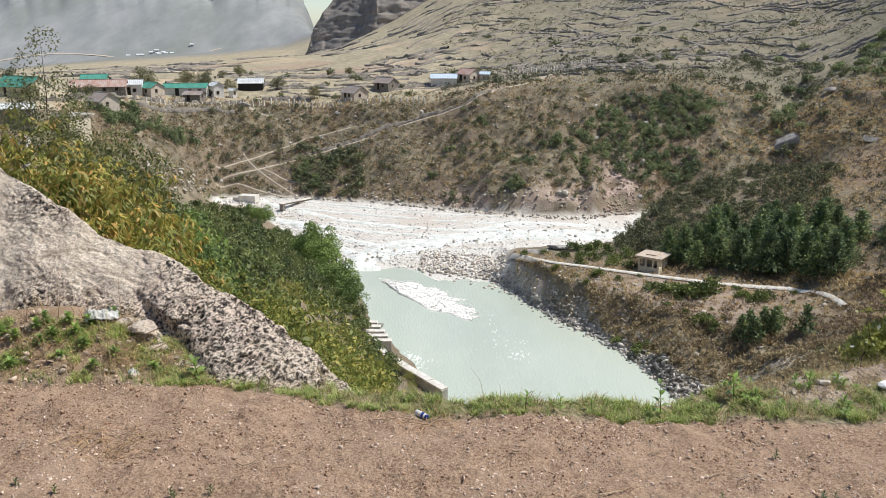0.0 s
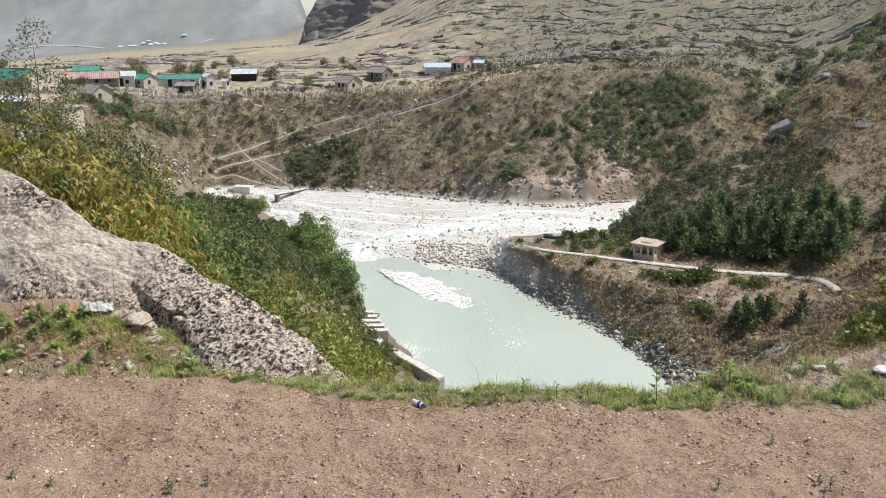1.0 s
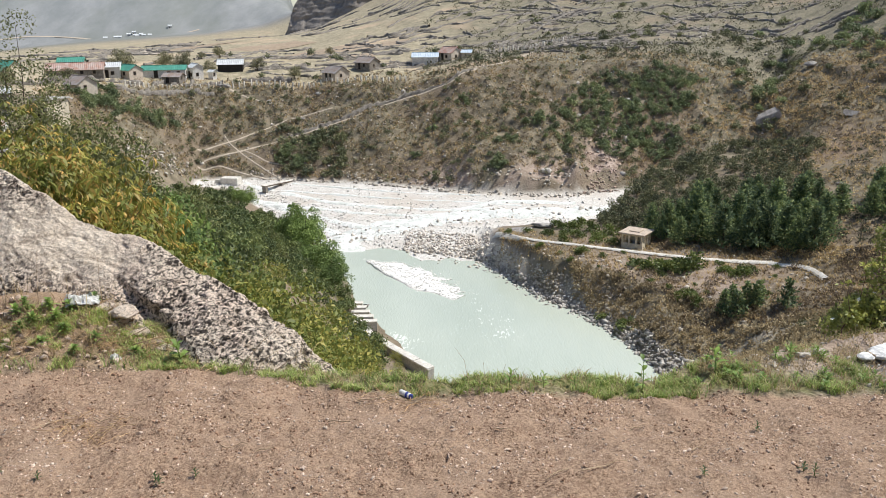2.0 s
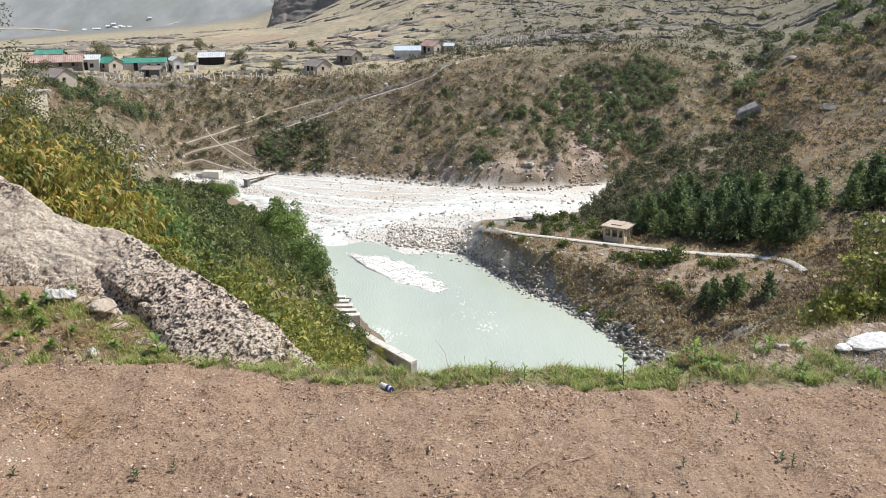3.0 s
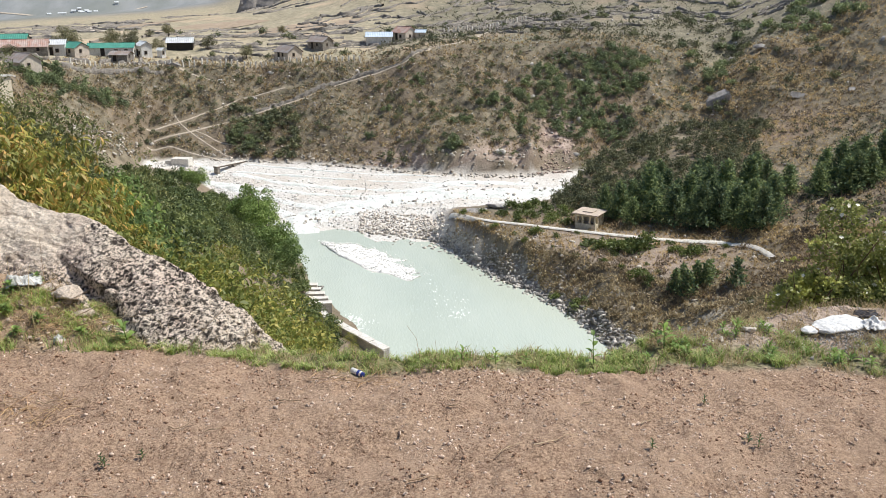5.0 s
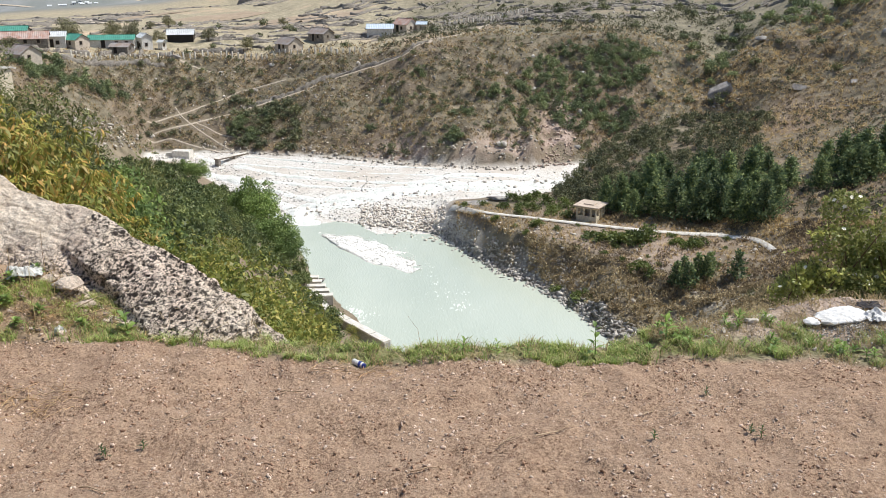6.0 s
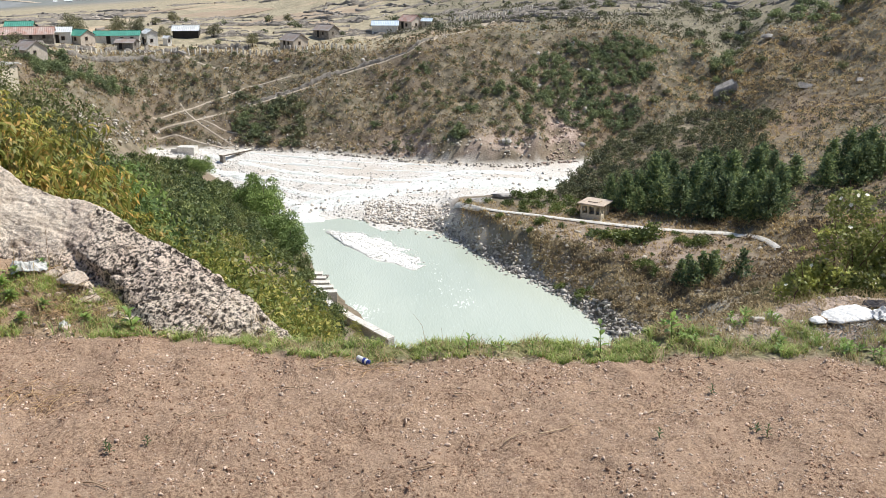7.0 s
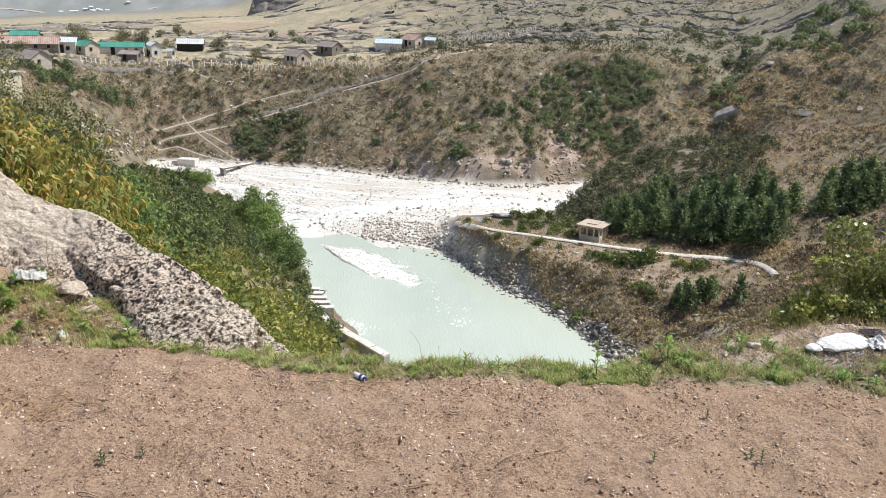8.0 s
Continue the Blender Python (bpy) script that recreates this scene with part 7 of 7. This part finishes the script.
stalks("dry_stalk", "thin dry weed stalk standing at the drop-off", "dry stalks", [[(0.18, 3.36, 0), (0.17, 3.36, 0.06), (0.16, 3.36, 0.12), (0.12, 3.36, 0.18)],
       [(0.24, 3.36, 0), (0.245, 3.36, 0.06), (0.24, 3.36, 0.11)], [(0.31, 3.36, 0), (0.32, 3.36, 0.05), (0.335, 3.36, 0.1)], [(0.1, 3.36, 0.0), (0.06, 3.36, 0.04), (0.03, 3.36, 0.075)]], 0.0012, M_TWIG)
stalks("dry_stalk", "upright brown dry stalk in front of the outcrop", "dry stalks", [[(-1.9, 4.02, 0), (-1.89, 4.02, 0.13), (-1.87, 4.02, 0.27)], [(-1.63, 4.12, 0), (-1.63, 4.12, 0.1), (-1.625, 4.12, 0.22)],
       [(-2.05, 4.0, 0), (-2.04, 4.0, 0.1), (-2.06, 4.0, 0.2)], [(-1.45, 3.85, 0), (-1.3, 3.83, 0.08), (-1.12, 3.8, 0.13)], [(-1.5, 3.85, 0.0), (-1.4, 3.82, 0.1), (-1.22, 3.8, 0.19)],
       [(-1.4, 3.8, 0.0), (-1.25, 3.77, 0.05), (-1.05, 3.74, 0.07)], [(-0.85, 3.6, 0), (-0.75, 3.6, 0.12), (-0.62, 3.6, 0.24)], [(-0.7, 3.6, 0), (-0.62, 3.6, 0.06), (-0.5, 3.6, 0.12)]], 0.0022, M_TWIG)
rng = np.random.RandomState(9)
twig_lines = []
for x, y, ln, a in [(-0.21, 3.27, 0.16, 0.1), (-0.14, 3.26, 0.12, -0.2), (-0.02, 3.25, 0.14, 0.25), (-0.72, 2.90, 0.10, 0.0), (-0.6, 2.86, 0.07, 0.3), (0.62, 2.66, 0.20, 0.5), (0.45, 2.62, 0.12, 0.6), (-1.45, 3.06, 0.16, 0.8),
                    (-1.36, 3.05, 0.1, -0.3), (-1.25, 3.1, 0.12, 0.2), (0.3, 2.95, 0.08, -0.4), (1.0, 2.8, 0.1, 0.7), (-0.35, 3.1, 0.09, -0.2), (0.82, 3.0, 0.07, 0.4), (0.15, 2.45, 0.12, 0.3), (-0.9, 2.45, 0.14, -0.5)]:
    t = np.linspace(-0.5, 0.5, 5)
    twig_lines.append(np.stack([x + np.cos(a) * ln * t, y + np.sin(a) * ln * t + rng.normal(size=5) * 0.006, np.full(5, 0.008) + 0.004 * rng.rand(5)], 1))
stalks("dry_twig", "thin dry twig lying on tilled soil", "twigs on the soil", twig_lines, 0.0028, M_TWIG)


def straw(name, label, x, y, spread, count, seed):
    r = np.random.RandomState(seed)
    pieces = []
    for _ in range(count):
        a, ln = r.uniform(0, 3.14), r.uniform(0.03, 0.09)
        cx, cy = x + r.normal() * spread, y + r.normal() * spread * 0.6
        c = np.array((cx, cy, ground_z(cx, cy) + 0.006 + 0.012 * r.rand()))
        d = np.array((math.cos(a), math.sin(a), r.normal() * 0.15)) * ln / 2
        pieces.append(tube([c - d, c + (0, 0, 0.004), c + d], [0.0012, 0.0012, 0.0008], 4))
    tagged(new(name, mesh_from(name, *joined(pieces), M_STRAW)), label, "straw", kind="stuff")


straw("straw_litter", "loose orange-brown straw on the soil", -1.33, 3.02, 0.10, 70, 540)
straw("straw_litter", "loose dry straw beside the bottle", -0.08, 3.27, 0.09, 40, 541)
straw("straw_litter", "rusty dead grass on the spoil heap", -1.48, 3.78, 0.07, 90, 542)
straw("straw_litter", "dead stalks tangled below the outcrop", -1.75, 3.88, 0.22, 240, 544)
straw("straw_litter", "dead stalks at the foot of the outcrop", -1.2, 3.74, 0.14, 150, 545)
straw("straw_litter", "dead stalks under the flowering bush", 2.45, 4.35, 0.16, 160, 543)


# ---- litter and sack ----
def lathe(name, profile, mat, parent, sides=20, label=""):
    v, f = tube([(x, 0, 0) for x, _ in profile], [r for _, r in profile], sides)
    ob = new(name, mesh_from(name, v, f, mat, True))
    ob.parent = parent
    return tagged(ob, label)


bottle = tagged(new("plastic_bottle"), "small white plastic bottle with a blue cap lying on soil", "bottle")
bottle.matrix_basis = pose(-0.09, 3.31, ground_z(-0.09, 3.31) + 0.014, 0, 6, -38) @ Matrix.Scale(0.84, 4)
lathe("body", [(-0.036, 0.0), (-0.036, 0.012), (-0.033, 0.0145), (0.004, 0.0145), (0.0045, 0.0142)], M_WHITE_PLASTIC, bottle)
lathe("label_band", [(0.004, 0.0150), (0.010, 0.0152), (0.018, 0.0150)], M_BLUE_PLASTIC, bottle)
lathe("shoulder", [(0.018, 0.0146), (0.024, 0.0140), (0.028, 0.0105), (0.029, 0.009)], M_WHITE_PLASTIC, bottle)
lathe("cap", [(0.027, 0.0), (0.027, 0.0118), (0.030, 0.0125), (0.038, 0.0125), (0.040, 0.0105), (0.040, 0.0)], M_BLUE_PLASTIC, bottle, label="blue screw cap")


def crumpled(name, label, category, x, y, w, d, h, seed, mat, turn=0, z=0.0, n=46, fold=0.35):
    """A crumpled sheet lying on the ground."""
    u, v = np.meshgrid(np.linspace(-1, 1, n), np.linspace(-1, 1, n), indexing="ij")
    edge = 1 - 0.25 * value_noise(u * 2, v * 2, seed + 0 * u, 0.9)
    rr = np.maximum(np.abs(u), np.abs(v))
    a = value_noise(u + 3, v, seed + 0 * u, 0.55)
    b = np.abs(value_noise(u, v + 7, seed + 5 + 0 * u, 0.4))
    zz = h * (fold * a + 0.9 * (1 - b) * (1 - rr ** 3) + 0.2 * value_noise(u, v, seed + 9 + 0 * u, 0.15))
    px, py = u * w / 2 * edge + 0.05 * w * b, v * d / 2 * edge
    p = np.stack([px, py, zz], -1).reshape(-1, 3)
    f = grid_faces(n, n)
    low = p - (0, 0, 0.0025)
    ob = new(name, mesh_from(name, np.concatenate([p, low]), np.concatenate([f, f[:, ::-1] + n * n]), mat, True))
    ob.matrix_basis = pose(x, y, ground_z(x, y) + z, 0, 0, turn)
    return tagged(ob, label, category)


crumpled("crumpled_paper", "crumpled white paper on the spoil heap", "litter", -1.70, 4.05, 0.15, 0.10, 0.045, 2, M_PAPER, 20, 0.02)
crumpled("paper_scrap", "small white paper scrap in the grass", "litter", -1.42, 3.66, 0.045, 0.04, 0.03, 4, M_PAPER, 50, 0.01)


def build_sack():
    """A half-empty sack slumped flat, with a tied neck."""
    n, k = 110, 60
    u, a = np.meshgrid(np.linspace(0, 1, n), np.linspace(0, 2 * np.pi, k, endpoint=False), indexing="ij")
    wide = np.interp(u, [0, 0.05, 0.16, 0.22, 0.35, 0.7, 0.93, 1], [0.005, 0.035, 0.042, 0.03, 0.075, 0.095, 0.085, 0.01])
    tall = np.interp(u, [0, 0.05, 0.16, 0.22, 0.35, 0.7, 0.93, 1], [0.005, 0.022, 0.026, 0.018, 0.036, 0.040, 0.030, 0.006])
    x, y, z = (u - 0.5) * 0.34, np.cos(a) * wide, np.sin(a) * tall
    crease = 0.009 * np.abs(fbm(x * 6, y * 10, z * 6 + u * 3, 0.4, 4)) + 0.004 * np.sin(a * 9 + 3 * value_noise(x, y, z, 0.05)) * np.exp(-((u - 0.22) / 0.1) ** 2)
    y, z = y * (1 - crease * 6), z - crease + 0.006 * fbm(x, y, z, 0.09, 3)
    v = np.stack([x, y, z], -1).reshape(-1, 3)
    ob = tagged(new("white_sack"), "white woven sack slumped on the gravel", "sack")
    ob.matrix_basis = pose(2.09, 3.56, ground_z(2.09, 3.56) + 0.022, 0, -4, 12) @ Matrix.Diagonal((0.95, 0.9, 0.5, 1))
    new("sack_body", mesh_from("sack_body", v, grid_faces(n, k, True), M_WHITE_CLOTH, True)).parent = ob
    tie = part("tie_cord", blocks((-0.104, -0.096, -0.032, 0.032, -0.02, 0.021), bevel=0.003), M_TWIG, ob, "brown tie cord round the neck")


build_sack()
crumpled("cloth_scrap", "flattened white cloth on the gravel", "litter", 2.27, 3.52, 0.12, 0.09, 0.035, 8, M_WHITE_CLOTH, 20, 0.03)
crumpled("dark_cloth", "dark crumpled cloth beside the sack", "litter", 2.31, 3.66, 0.12, 0.06, 0.015, 12, M_DARK_CLOTH, 10, 0.02)

# ---- flowering bush over the edge ----
def rose_bush(x, y, radius, height, leaves, flowers, seed, lean=0.0):
    rng = np.random.RandomState(seed)
    ob = tagged(new("flowering_bush"), "thorny green bush with small white flowers at the drop-off", "bush", "flowering bushes")
    z = ground_z(x, y)
    ob.matrix_basis = pose(x, y, z)
    cl = dome_clumps(rng, 34, radius, height, 0.12)
    cl[:, 3] *= 0.8
    at, out = clump_points(rng, cl, leaves, 0.9)
    new("crown", mesh_from("crown", *leaf_quads(rng, at, out * 0.4 + rng.normal(size=out.shape) * 0.7, 0.029, 0.017, 0.25, out), M_ROSE_LEAF)).parent = ob
    for k in range(16):
        c = cl[rng.randint(len(cl)), :3]
        base = rng.normal(size=3) * (0.12, 0.12, 0)
        mid = (base + c) / 2 + rng.normal(size=3) * 0.05 + (0, 0, 0.1)
        tip = c + unit(c - base) * 0.16 + (0, 0, 0.03)
        new("stem", mesh_from("stem", *tube([base, mid, c, tip], [0.005, 0.004, 0.003, 0.0012], 5), M_STEM)).parent = ob
    for k in range(14):
        c = cl[rng.randint(len(cl)), :3]
        way = unit(rng.normal(size=3) * (0.7, 0.5, 0.3) + (-0.25, -0.2, 0.9))
        reach = radius * rng.uniform(0.5, 0.95)
        t = np.linspace(0, 1, 6)[:, None]
        line = c + way * reach * t + np.array((way[0] * 0.35, way[1] * 0.35, -0.25)) * reach * t ** 2
        shoot = new("shoot", mesh_from("shoot", *tube(line, np.linspace(0.0028, 0.0010, 6), 5), M_STEM))
        shoot.parent = ob
        f = rng.uniform(0.1, 1, 46)
        spots = np.stack([np.interp(f, t[:, 0], line[:, i]) for i in range(3)], 1)
        new("leaf_spray", mesh_from("leaf_spray", *leaf_quads(rng, spots, rng.normal(size=(46, 3)) + way * 0.6, 0.030, 0.017), M_ROSE_LEAF)).parent = shoot
    at, out = clump_points(rng, cl, flowers * 3, 0.95)
    pick = at[np.argsort(-(out[:, 2] - out[:, 1]))[:flowers]]
    for p in pick:
        petals = []
        n = unit(rng.normal(size=3) * 0.5 + (0, -0.5, 0.8))
        s = unit(np.cross(n, (1, 0.2, 0)))
        for q in range(5):
            a = q * 2 * np.pi / 5
            d = math.cos(a) * s + math.sin(a) * np.cross(n, s)
            e = np.cross(n, d)
            petals.append((np.array([p, p + d * 0.009 + e * 0.007 + n * 0.004, p + d * 0.015 + n * 0.002, p + d * 0.009 - e * 0.007 + n * 0.004]) + n * 0.025, np.array([[0, 1, 2, 3]])))
        new("flower", mesh_from("flower", *joined(petals), M_PETAL)).parent = ob


rose_bush(3.06, 4.95, 0.50, 1.22, 15000, 60, 600)
rose_bush(3.62, 5.1, 0.62, 1.52, 17000, 60, 601)
rose_bush(2.70, 4.85, 0.28, 0.72, 4200, 16, 602)
rose_bush(4.2, 5.2, 0.7, 1.65, 9000, 24, 603)
